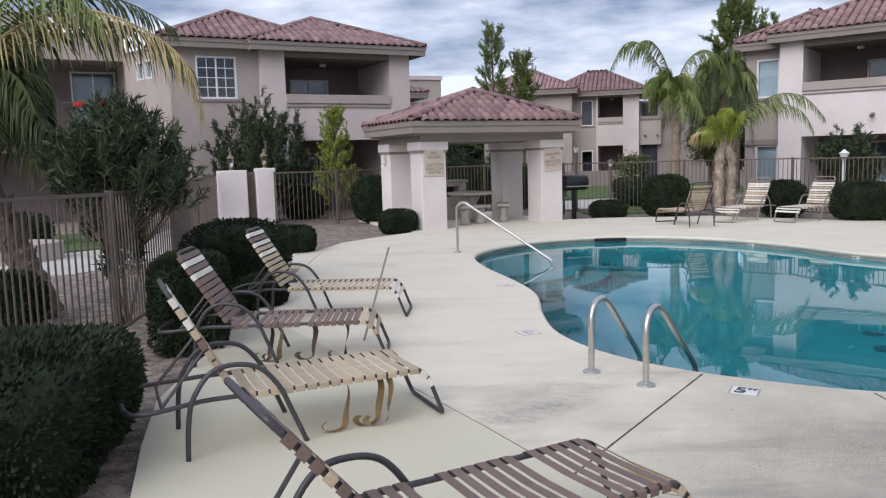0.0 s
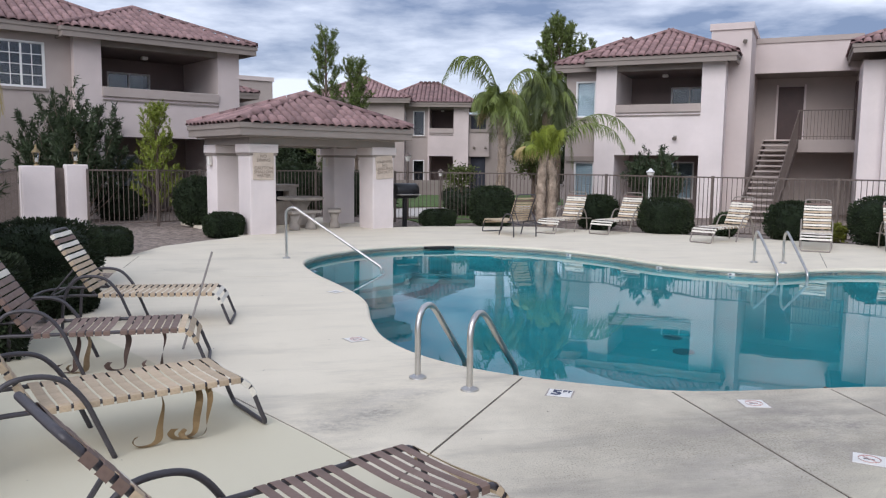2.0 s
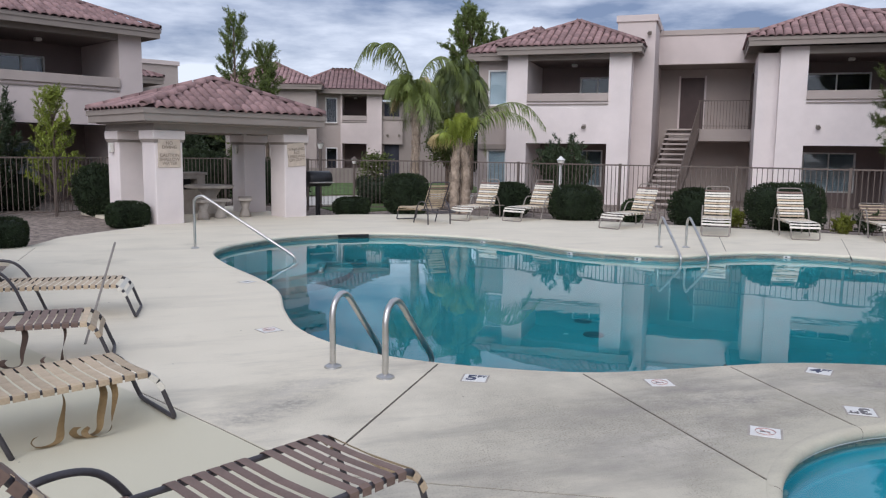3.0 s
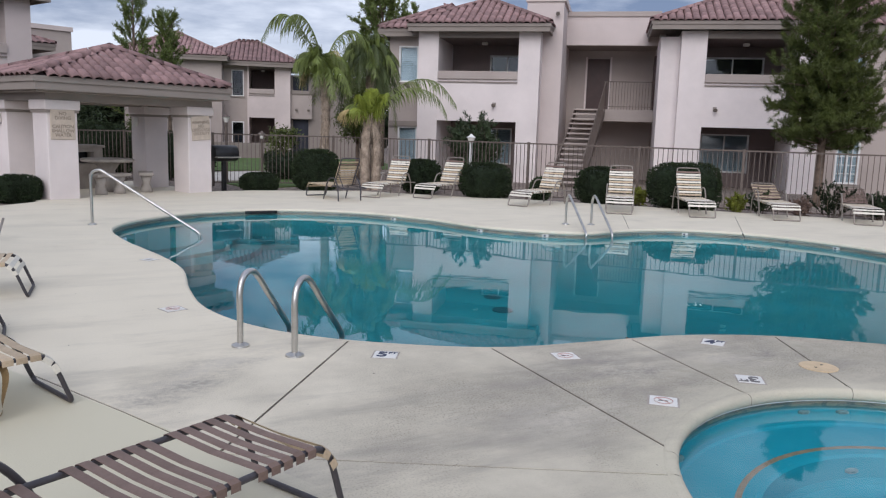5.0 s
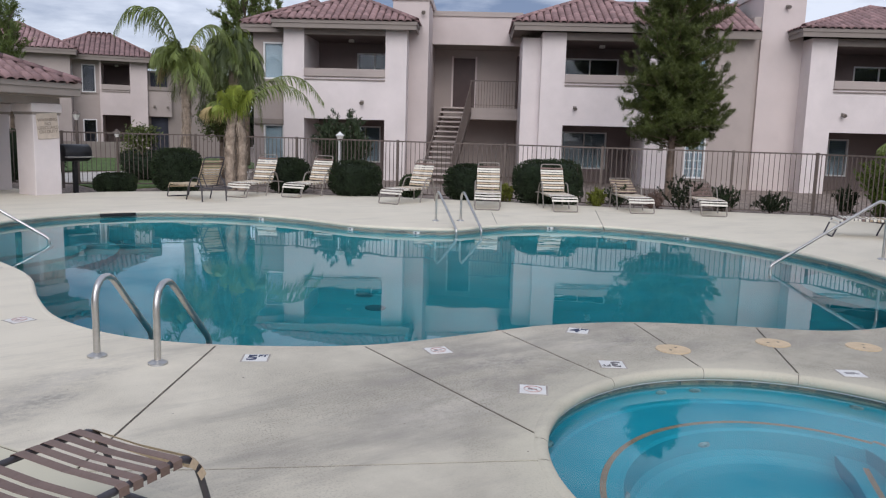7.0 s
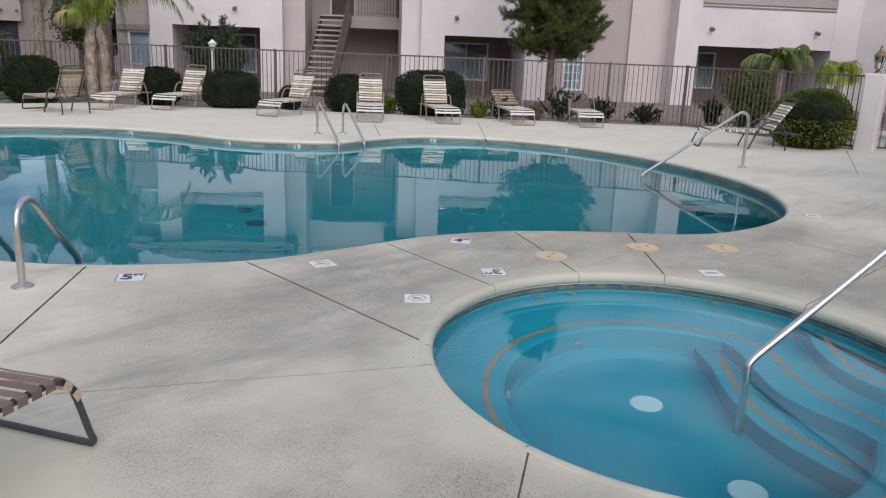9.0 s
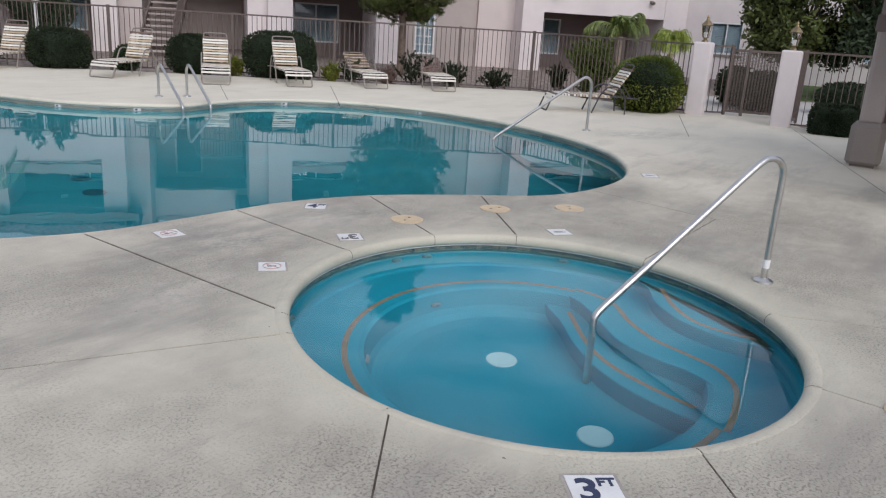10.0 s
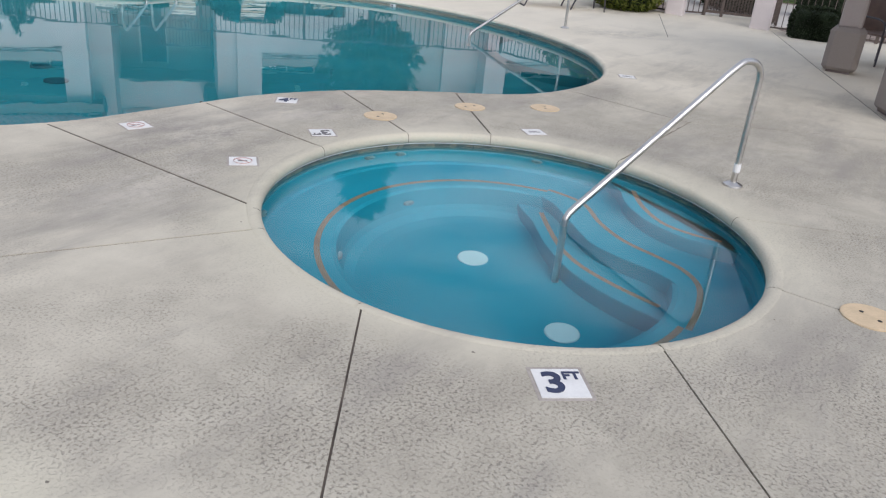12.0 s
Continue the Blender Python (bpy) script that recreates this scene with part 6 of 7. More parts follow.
arch_beam((12.12, 1.31), (9.46, 0.12), "")
arch_beam((12.12, 1.31), (13.4, -2.0), "")
ramada_pillar(13.4, -2.0, -25, 0.36, 0.56, 0.60)
ramada_pillar(10.5, -3.1, -25, 0.36, 0.56, 0.60)
arch_beam((13.4, -2.0), (10.5, -3.1), "")
arch_beam((9.46, 0.12), (10.5, -3.1), "")
# Unseen wall, added to keep low sun and sky from under the roof.
part("back_wall", boxes((0, -0.1, GROUND_Z, 3.1, 0.1, 2.55)), STUCCO, rm, m=pose(10.5, -3.35, 0, 0, 0, 20.8))
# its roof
rf = part("roof", boxes((-0.9, -4.3, 2.55, 3.9, 0.75, 2.85)), STUCCO_SHADED, rm, m=pose(9.3, 0.1, 0, 0, 0, 21.5))

# ---- patio chairs past the ramada ----
pc = thing("patio_chair", pose(12.55, 0.25, 0, 0, 0, 205), "brown metal patio chair with sling seat", "chair", "patio chairs by the ramada")
for lx, ly in ((-0.25, -0.25), (0.25, -0.25), (-0.25, 0.25), (0.25, 0.25)):
    bm = bmesh.new()
    tube(bm, [(lx, ly, 0), (lx * 0.9, ly * 0.9, 0.42)], 0.014, 8)
    part("leg", bm, BRONZE, pc)
part("seat", boxes((-0.27, -0.27, 0.42, 0.27, 0.27, 0.45), bevel=0.01), STRAP_BROWN, pc)
part("backrest", boxes((-0.27, -0.30, 0.45, 0.27, -0.26, 0.95), bevel=0.012), STRAP_BROWN, pc)
for s in (-1, 1):
    bm = bmesh.new()
    tube(bm, smooth_path([(s * 0.29, -0.27, 0.66), (s * 0.30, 0.1, 0.66), (s * 0.29, 0.25, 0.6), (s * 0.27, 0.25, 0.42)], False, 4), 0.014, 8)
    part("arm", bm, BRONZE, pc)
copy_thing(pc, pose(13.6, 1.0, 0, 0, 0, 140))
copy_thing(pc, pose(14.2, 0.0, 0, 0, 0, 60))
rt = thing("patio_table", pose(13.5, 0.25, 0), "round metal patio table by the ramada", "table")
bm = bmesh.new()
tube(bm, [(0, 0, 0.70), (0, 0, 0.73)], 0.5, 28)
part("tabletop", bm, STUCCO_TRIM, rt)
bm = bmesh.new()
tube(bm, [(0, 0, 0), (0, 0, 0.03), (0, 0, 0.06), (0, 0, 0.70)], 0.04, 14, radii=[0.24, 0.22, 0.04, 0.04])
part("pedestal", bm, BRONZE, rt)

# ---- stairs up to the breezeway ----
st = thing("staircase", B_M, "open steel staircase with concrete treads up to the landing", "stairs")
N_ST = 15
sx0, sy0, sz0 = 1.0, -1.45, GROUND_Z
sx1, sy1, sz1 = 1.52, 2.62, 2.66
for k in range(N_ST):
    f = (k + 1) / N_ST
    y = sy0 + (sy1 - sy0) * f
    z = sz0 + (sz1 - sz0) * f
    x = sx0 + (sx1 - sx0) * f
    part("tread", boxes((x - 0.58, y - 0.27, z - 0.06, x + 0.52, y, z), bevel=0.008), STUCCO, st)
for s in (-0.56, 0.52):
    bm = bmesh.new()
    vs = []
    for xx in (s, s + 0.05):
        vs.append([bm.verts.new(p) for p in ((sx0 + xx, sy0 - 0.3, sz0), (sx0 + xx, sy0 + 0.05, sz0), (sx1 + xx, sy1, sz1 - 0.28), (sx1 + xx, sy1, sz1 + 0.02), (sx0 + xx, sy0 - 0.3, sz0 + 0.25))])
    bm.faces.new(vs[0])
    bm.faces.new(list(reversed(vs[1])))
    for i in range(5):
        bm.faces.new((vs[0][i], vs[1][i], vs[1][(i + 1) % 5], vs[0][(i + 1) % 5]))
    bmesh.ops.recalc_face_normals(bm, faces=bm.faces[:])
    part("stringer", bm, FENCE, st)
    if s < 0:
        continue
    bm = bmesh.new()
    hp = lambda f, h: (sx0 + (sx1 - sx0) * f + s + 0.025, sy0 - 0.2 + (sy1 - sy0 + 0.2) * f, sz0 + (sz1 - sz0) * f + h)
    tube(bm, [hp(0, 0.1), hp(0, 1.0), hp(1, 1.0)], 0.02, 8)
    part("handrail", bm, FENCE, st)
    for k in range(1, 36):
        f = k / 36
        bm = bmesh.new()
        tube(bm, [hp(f, 0.1), hp(f, 1.0)], 0.011, 5)
        part("baluster", bm, FENCE, st)
lr = thing("landing_railing", B_M, "brown steel railing round the upper landing", "railing")
part("top_rail", boxes((2.0, 2.63, 3.66, 3.86, 2.67, 3.70)), FENCE, lr)
part("bottom_rail", boxes((2.0, 2.64, 2.76, 3.86, 2.66, 2.78)), FENCE, lr)
for k in range(18):
    x = 2.02 + k * 0.108
    part("baluster", boxes((x - 0.009, 2.641, 2.66, x + 0.009, 2.659, 3.68)), FENCE, lr)

# ---- lamp posts and bollards ----
def post_lamp(x, y, h, label, white=True):
    t = thing("lamp_post", pose(x, y, GROUND_Z), label, "lamp post")
    bm = bmesh.new()
    tube(bm, [(0, 0, 0), (0, 0, 0.1), (0, 0, 0.12), (0, 0, h - 0.2)], 0.04, 12, radii=[0.06, 0.06, 0.04, 0.04])
    part("pole", bm, WHITE if white else FENCE, t)
    bm = bmesh.new()
    tube(bm, [(0, 0, h - 0.2), (0, 0, h - 0.04)], 0.1, 10, radii=[0.05, 0.11])
    part("lamp_body", bm, LAMP_GLASS, t)
    bm = bmesh.new()
    tube(bm, [(0, 0, h - 0.04), (0, 0, h), (0, 0, h + 0.06)], 0.1, 10, radii=[0.13, 0.07, 0.015])
    part("lamp_cap", bm, WHITE if white else FENCE, t)


post_lamp(10.15, 18.9, 1.62, "white lamp post by the fence")
post_lamp(4.5, 23.8, 2.0, "grey lamp post near the grill", False)
post_lamp(6.3, 27.0, 1.5, "low lamp post beside the walkway", False)
post_lamp(19.5, 1.6, 1.75, "white lamp post past the fence")

# ---- plants ----
def leaves(name, centres, sizes, aspect, material, parent, tilt=None, seed=1, normals=None, axes=None, label=""):
    """Many small leaf blades as one mesh. centres: (n, 3); sizes: length of each; normals lean the blades."""
    rng = np.random.default_rng(seed)
    n = len(centres)
    a = rng.normal(size=(n, 3))
    if tilt is not None:
        a = a * (1 - tilt[1]) + np.asarray(tilt[0], float) * tilt[1] * 1.6
    if normals is not None:
        a = a * 0.75 + normals * 0.9
    if axes is not None:
        a = np.asarray(axes) + a * 0.42
    a /= np.linalg.norm(a, axis=1)[:, None]
    b = np.cross(a, rng.normal(size=(n, 3)))
    b /= np.linalg.norm(b, axis=1)[:, None]
    L = np.asarray(sizes)[:, None]
    W = L * aspect
    c = np.asarray(centres)
    p0 = c - a * L * 0.5
    p1 = c + b * W * 0.5
    p2 = c + a * L * 0.5
    p3 = c - b * W * 0.5
    vs = np.stack([p0, p1, p2, p3], 1).reshape(-1, 3)
    me = bpy.data.meshes.new(name)
    me.vertices.add(4 * n)
    me.vertices.foreach_set("co", vs.ravel())
    me.loops.add(4 * n)
    me.loops.foreach_set("vertex_index", np.arange(4 * n, dtype=np.int32))
    me.polygons.add(n)
    me.polygons.foreach_set("loop_start", np.arange(0, 4 * n, 4, dtype=np.int32))
    me.polygons.foreach_set("loop_total", np.full(n, 4, dtype=np.int32))
    me.update(calc_edges=True)
    me.materials.append(material)
    return part(name, me, None, parent, label)


def blob_points(n, rng, rx, ry, rz, power=2.0, shell=0.75):
    """Points near the skin of a rounded box."""
    d = rng.normal(size=(n, 3))
    d /= (np.abs(d) ** power).sum(1)[:, None] ** (1 / power)
    r = shell + (1 - shell) * rng.random(n) ** 0.6
    return d * r[:, None] * np.array([rx, ry, rz]), d


def lump(p, f, amp, seed):
    """A slow waviness, so that outlines stay uneven."""
    q = p * f + seed * 7.13
    return amp * (np.sin(q[:, 0] * 1.7 + q[:, 1]) + np.sin(q[:, 1] * 2.3 - q[:, 2]) + np.sin(q[:, 2] * 1.9 + q[:, 0] * 0.7)) / 3


def hedge(x, y, rx, ry, h, turn=0, n=5000, leaf=0.045, label="dark green clipped round hedge", material=None, power=3.2, name="hedge", seed=1, yellow=None, base=None):
    rng = np.random.default_rng(seed)
    z0 = GROUND_Z if base is None else base
    t = thing(name, pose(x, y, z0, 0, 0, turn), label, "hedge" if name == "hedge" else "shrub", "clipped hedges" if name == "hedge" else "")
    rz = h / 2
    p, d = blob_points(n, rng, rx, ry, rz, power, 0.86)
    k = 1 + lump(p, 3.5, 0.07, seed) + lump(p, 9, 0.03, seed + 3)
    p = p * k[:, None]
    p[:, 2] = np.maximum(p[:, 2] + rz * 1.0, 0.01)
    leaves("foliage", p, leaf * (0.6 + 0.8 * rng.random(n)), 0.55, material or HEDGE, t, seed=seed, normals=None)
    # dense inside: a solid core coloured dark for the shade between leaves
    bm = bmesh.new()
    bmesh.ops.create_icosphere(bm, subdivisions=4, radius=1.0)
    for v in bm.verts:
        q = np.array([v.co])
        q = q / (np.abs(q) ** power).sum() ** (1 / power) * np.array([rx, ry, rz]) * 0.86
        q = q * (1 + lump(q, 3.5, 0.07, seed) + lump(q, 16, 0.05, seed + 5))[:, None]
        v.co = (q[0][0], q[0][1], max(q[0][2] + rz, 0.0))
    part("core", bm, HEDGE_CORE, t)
    if yellow:
        m = n // 2
        p, d = blob_points(m, rng, rx, ry, rz, power, 0.93)
        p = p[p[:, 2] < rz * yellow]
        p[:, 2] = np.maximum(p[:, 2] + rz, 0.01)
        leaves("pale_leaves", p * np.array([1.08, 1.08, 1.02]), leaf * (0.6 + 0.8 * rng.random(len(p))), 0.55, YELLOW_LEAF, t, seed=seed + 9, label="yellow green new leaves")
    return t


hedge(-2.46, 4.3, 0.64, 1.0, 0.74, 8, 15000, 0.042, "dark green clipped hedge beside the near loungers", seed=2, power=4.5)
hedge(-2.3, 7.25, 0.36, 0.5, 0.90, 10, 7000, 0.042, "dark green round hedge between loungers", seed=3, power=4.5)
hedge(-2.75, 10.9, 0.72, 0.85, 0.95, 5, 8000, 0.045, "large dark green clipped hedge behind a lounger", seed=4)
hedge(-2.05, 9.2, 0.3, 0.4, 0.40, 0, 2500, 0.05, "small loose green shrub behind a lounger", seed=5, name="shrub")
hedge(-2.55, 14.6, 0.38, 0.45, 0.56, 5, 3000, 0.045, "small dark green round hedge at the deck edge", seed=6)
hedge(-0.78, 18.25, 0.46, 0.42, 0.58, 5, 4000, 0.045, "small green clipped hedge beside a pavilion pillar", seed=7)
hedge(4.75, 20.55, 0.5, 0.4, 0.52, 5, 3500, 0.05, "low green clipped hedge beside the grill", seed=8)
hedge(6.25, 20.45, 0.62, 0.55, 1.14, 0, 5500, 0.055, "dark green clipped hedge before the palms", seed=9)
hedge(8.95, 19.5, 0.52, 0.5, 0.96, 0, 4500, 0.055, "dark green clipped hedge before the windows", seed=10)
hedge(9.95, 17.65, 0.66, 0.58, 0.96, 0, 5500, 0.05, "dark green rounded hedge behind the loungers", seed=11)
hedge(12.15, 15.75, 0.55, 0.52, 0.98, 0, 5000, 0.05, "dark green rounded hedge near the stairs", seed=12)
hedge(13.45, 14.15, 0.86, 0.62, 1.16, -40, 6500, 0.05, "wide dark green rounded hedge along the fence", seed=13)
hedge(16.05, 5.95, 0.78, 0.70, 1.2, 0, 8000, 0.05, "round green shrub with yellow new leaves", seed=14, name="shrub", yellow=0.05, power=2.6, material=SHRUB_LEAF)
hedge(15.75, 2.28, 0.36, 0.40, 0.62, 15, 3500, 0.045, "dark green box shaped hedge by the gate", seed=16, power=6)
hedge(-4.66, 8.4, 0.36, 0.34, 0.64, 0, 3000, 0.05, "dark green shrub outside the fence", seed=17, name="shrub")
hedge(-1.6, 21.3, 0.62, 0.45, 1.35, 0, 4500, 0.055, "dark green bushy shrub beside the pavilion", seed=18, name="shrub", power=2.2)
hedge(-3.9, 24.0, 0.7, 0.5, 1.0, 0, 3500, 0.055, "dark green clipped hedge before the patio", seed=19)
hedge(11.05, 16.75, 0.28, 0.28, 0.62, 0, 1200, 0.07, "small loose green shrub by the lounger", seed=20, name="shrub", power=2, material=OLEANDER)
# hedges on the far lawns
for i, (x, y, r, h) in enumerate(((4.6, 30.0, 0.7, 0.9), (8.2, 31.5, 0.8, 0.8), (20.8, 2.9, 0.6, 0.8), (22.2, 2.2, 0.7, 0.85), (19.6, 4.5, 0.6, 0.95), (20.4, 5.3, 0.5, 1.0), (23.0, 0.6, 0.7, 0.9), (-9.5, 17.5, 0.9, 0.8), (-7.6, 18.6, 0.7, 0.8), (7.0, 25.5, 0.9, 0.8))):
    hedge(x, y, r, r, h, 0, 1800, 0.07, "dark green clipped hedge on the far lawn", None, 2.8, "hedge", 50 + i)


def limb(bm, a, b, r0, r1, seed, bend=0.12, n=7):
    rng = random.Random(seed)
    a, b = Vector(a), Vector(b)
    L = (b - a).length
    pts, rad = [], []
    off = Vector((rng.uniform(-1, 1), rng.uniform(-1, 1), rng.uniform(-0.3, 0.3))) * bend * L
    for k in range(n):
        f = k / (n - 1)
        pts.append(a.lerp(b, f) + off * math.sin(math.pi * f))
        rad.append(r0 + (r1 - r0) * f)
    tube(bm, pts, r0, 8, radii=rad)


def tree(x, y, label, trunk, limbs, clumps, leaf, aspect, per, material, seed, name="tree", tilt=None, bark=None, spread=1.0):
    """trunk: (height, foot radius, lean x, lean y). limbs: a count. clumps: (cx, cy, cz, rx, ry, rz, count)."""
    rng = np.random.default_rng(seed)
    t = thing(name, pose(x, y, GROUND_Z), label, "tree" if name == "tree" else "shrub")
    h, r, lx, ly = trunk
    bm = bmesh.new()
    limb(bm, (0, 0, -0.02), (lx, ly, h), r, r * 0.62, seed, 0.04)
    part("trunk", bm, bark or BARK, t, smooth=True)
    pts = []
    for cx, cy, cz, rx, ry, rz, cnt in clumps:
        p, d = blob_points(cnt, rng, rx, ry, rz, 2.0, 0.25)
        pts.append(p * (1 + lump(p, 2.2, 0.25, seed))[:, None] + np.array([cx, cy, cz]))
    pts = np.concatenate(pts)
    for k in range(limbs):
        q = pts[rng.integers(len(pts))]
        bm = bmesh.new()
        limb(bm, (lx * 0.85, ly * 0.85, h * (0.75 + 0.25 * rng.random())), tuple(q), r * 0.5, 0.008, seed + k, 0.12)
        part("limb", bm, bark or BARK, t, smooth=True)
    n = len(pts)
    c = np.repeat(pts, per, 0) + rng.normal(size=(n * per, 3)) * np.array([1, 1, 0.9]) * 0.11 * spread
    leaves("crown", c, leaf * (0.6 + 0.8 * rng.random(len(c))), aspect, material, t, tilt, seed)
    return t


def branchy(name, x, y, label, stems, material, leaf, aspect, seed, trunk=None, bark=None, per=24, twigs=10, twig=0.28, lift=0.5, f0=0.3, bend=0.08):
    """A plant grown from limbs: stems are (start, end, radius); twigs on each limb carry the leaves."""
    rng = np.random.default_rng(seed)
    t = thing(name, pose(x, y, GROUND_Z), label, "tree" if name == "tree" else "shrub")
    if trunk:
        bm = bmesh.new()
        tube(bm, smooth_path(trunk[0], False, 6), 0.1, 10, radii=list(np.linspace(trunk[1], trunk[2], 6 * (len(trunk[0]) - 1) + 1)))
        part("trunk", bm, bark or BARK, t, smooth=True)
    cen, axs = [], []
    for k, (a, b, r) in enumerate(stems):
        a, b = np.array(a, float), np.array(b, float)
        L = np.linalg.norm(b - a)
        off = rng.normal(size=3) * bend * L
        bm = bmesh.new()
        fs = np.linspace(0, 1, 6)
        line = [Vector(a + (b - a) * f + off * math.sin(math.pi * f)) for f in fs]
        tube(bm, line, r, 6, radii=[r * (1 - 0.75 * f) for f in fs])
        part("limb", bm, bark or BARK, t, smooth=True)
        d0 = (b - a) / L
        for q in range(twigs):
            f = f0 + (1 - f0) * (q + rng.random()) / twigs
            p = a + (b - a) * f + off * math.sin(math.pi * f)
            d = d0 * 0.7 + rng.normal(size=3) * 0.5 + np.array([0, 0, lift])
            d /= np.linalg.norm(d)
            g = rng.random(per)
            tl = twig * (1.25 - 0.5 * f) * rng.uniform(0.7, 1.2)
            ax = d[None, :] * 0.9 + rng.normal(size=(per, 3)) * 0.45
            ax /= np.linalg.norm(ax, axis=1)[:, None]
            cen.append(p + d * tl * g[:, None] + ax * leaf * 0.45)
            axs.append(ax)
    cen, axs = np.concatenate(cen), np.concatenate(axs)
    cen[:, 2] = np.maximum(cen[:, 2], 0.05)
    leaves("crown", cen, leaf * (0.65 + 0.6 * rng.random(len(cen))), aspect, material, t, None, seed, axes=axs)
    return t


def fan(n, seed, w, d, z0, z1, foot=0.2, r=0.014, skew=0.0):
    """Stems rising from one root and spreading."""
    q = random.Random(seed)
    out = []
    for k in range(n):
        a = k * 2.4
        f = math.sqrt((k + 0.5) / n)
        h = z1 - (z1 - z0) * f ** 2 * q.uniform(0.5, 1.0)
        out.append(((math.cos(a) * foot * f, math.sin(a) * foot * f, 0.0), (math.cos(a) * w * f + skew, math.sin(a) * d * f, h * q.uniform(0.85, 1.05)), r))
    return out


# loose shrubs along the fence
for i, (x, y, r, h, mt) in enumerate(((14.5, 12.75, 0.36, 0.55, OLEANDER), (15.6, 11.75, 0.5, 0.78, HEDGE), (14.05, 13.05, 0.2, 0.4, YELLOW_LEAF), (15.05, 12.15, 0.24, 0.35, STRAP_BROWN), (16.35, 11.1, 0.34, 0.5, HEDGE),
                                       (17.1, 10.3, 0.38, 0.42, HEDGE), (18.3, 9.2, 0.3, 0.62, HEDGE), (12.75, 15.0, 0.22, 0.42, YELLOW_LEAF), (16.7, 11.5, 0.5, 0.6, OLEANDER))):
    branchy("shrub", x, y, "small loose desert shrub at the foot of the fence", fan(15, 30 + i, r, r, h * 0.6, h + 0.05, 0.08, 0.006), mt, 0.06, 0.4, 30 + i, per=22, twigs=9, twig=0.14, lift=0.4, f0=0.2)
branchy("shrub", 18.0, 8.2, "loose green shrub behind the fence", fan(30, 77, 0.66, 0.6, 0.8, 1.4, 0.12, 0.01), SHRUB_LEAF, 0.085, 0.4, 77, per=30, twigs=14, twig=0.22, lift=0.4, f0=0.15)
# oleanders: many thin stems with upright narrow leaves
q = random.Random(21)
forks = [((-0.05, 0.1, 0.85), 0.028), ((0.05, -0.02, 0.95), 0.026), ((0.12, 0.1, 0.8), 0.022), ((-0.12, -0.05, 0.75), 0.022)]
stems = [((0.02 * k - 0.03, 0.015 * (k % 2), 0.0), p, r) for k, (p, r) in enumerate(forks)]
for k in range(64):
    a, f = k * 2.4, math.sqrt((k + 0.5) / 64)
    root = forks[k % 4][0]
    stems.append((root, (math.cos(a) * 0.8 * f + 0.06, math.sin(a) * 0.7 * f, 2.36 - 1.05 * f ** 2.2 * q.uniform(0.55, 1.0) + q.uniform(-0.1, 0.08)), 0.011))
branchy("oleander", -3.38, 8.42, "grey green oleander with bare stems below a wide crown", stems, OLEANDER, 0.15, 0.12, 101, per=17, twigs=11, twig=0.26, lift=1.1, f0=0.5)
branchy("oleander", -5.05, 23.2, "grey green oleander behind the pilasters", fan(44, 2, 1.55, 0.9, 1.6, 3.5, 0.25, 0.02), OLEANDER, 0.17, 0.17, 102, per=30, twigs=19, twig=0.4, lift=0.6, f0=0.34)
branchy("oleander", 11.35, 20.9, "dark oleander in front of a patio", fan(24, 3, 0.95, 0.6, 1.1, 2.25, 0.2), OLEANDER, 0.16, 0.16, 103, per=26, twigs=15, twig=0.3, lift=0.7, f0=0.3)
# young conical conifer by the corner balcony
stems = []
q = random.Random(4)
for k in range(46):
    z = 0.3 + 2.5 * k / 46
    r = 0.72 * (1 - z / 3.4) + 0.08
    a = k * 2.4
    stems.append(((0, 0, z), (math.cos(a) * r, math.sin(a) * r, z + 0.45 + 0.25 * q.random()), 0.012))
stems.append(((0, 0, 2.2), (0.02, 0, 3.25), 0.012))
branchy("tree", -2.75, 22.9, "bright green conical young conifer", stems, PALM_BRIGHT, 0.1, 0.24, 104, ([(0, 0, -0.02), (0.02, 0, 1.2), (0, 0, 2.6)], 0.05, 0.02), per=22, twigs=9, twig=0.22, lift=0.8)
# Aleppo pine beside the fence
def pine_reach(z):
    if z < 3.3:
        return 1.2 + 0.28 * (z - 1.5)
    return max(0.12, 1.7 - 0.34 * (z - 3.3))


stems = []
q = random.Random(7)
for k in range(105):
    z = 1.5 + 5.5 * (k / 105) ** 0.95
    a = k * 2.4 + q.uniform(-0.3, 0.3)
    r = pine_reach(z) * q.uniform(0.62, 1.08)
    stems.append(((0.05, 0, z - 0.1), (math.cos(a) * r + 0.05, math.sin(a) * r, z + (0.0 if z < 2.2 else 0.25) + 0.3 * r * q.uniform(0.1, 0.9)), 0.022))
for k in range(40):
    z = 1.55 + 1.9 * k / 40
    a = k * 2.4 + q.uniform(-0.3, 0.3)
    r = 1.45 * q.uniform(0.6, 1.05)
    stems.append(((0.05, 0, z), (math.cos(a) * r + 0.05, math.sin(a) * r, z + q.uniform(-0.1, 0.4)), 0.022))
stems.append(((0.05, 0, 6.4), (0.05, 0, 7.5), 0.02))
branchy("tree", 18.4, 14.38, "dark green pine tree between fence and building", stems, PINE, 0.15, 0.085, 105, ([(0, 0, -0.02), (0.03, 0, 1.6), (0.0, 0, 4.0), (0.05, 0, 7.0)], 0.13, 0.03), per=80, twigs=18, twig=0.4, lift=0.8, f0=0.1)
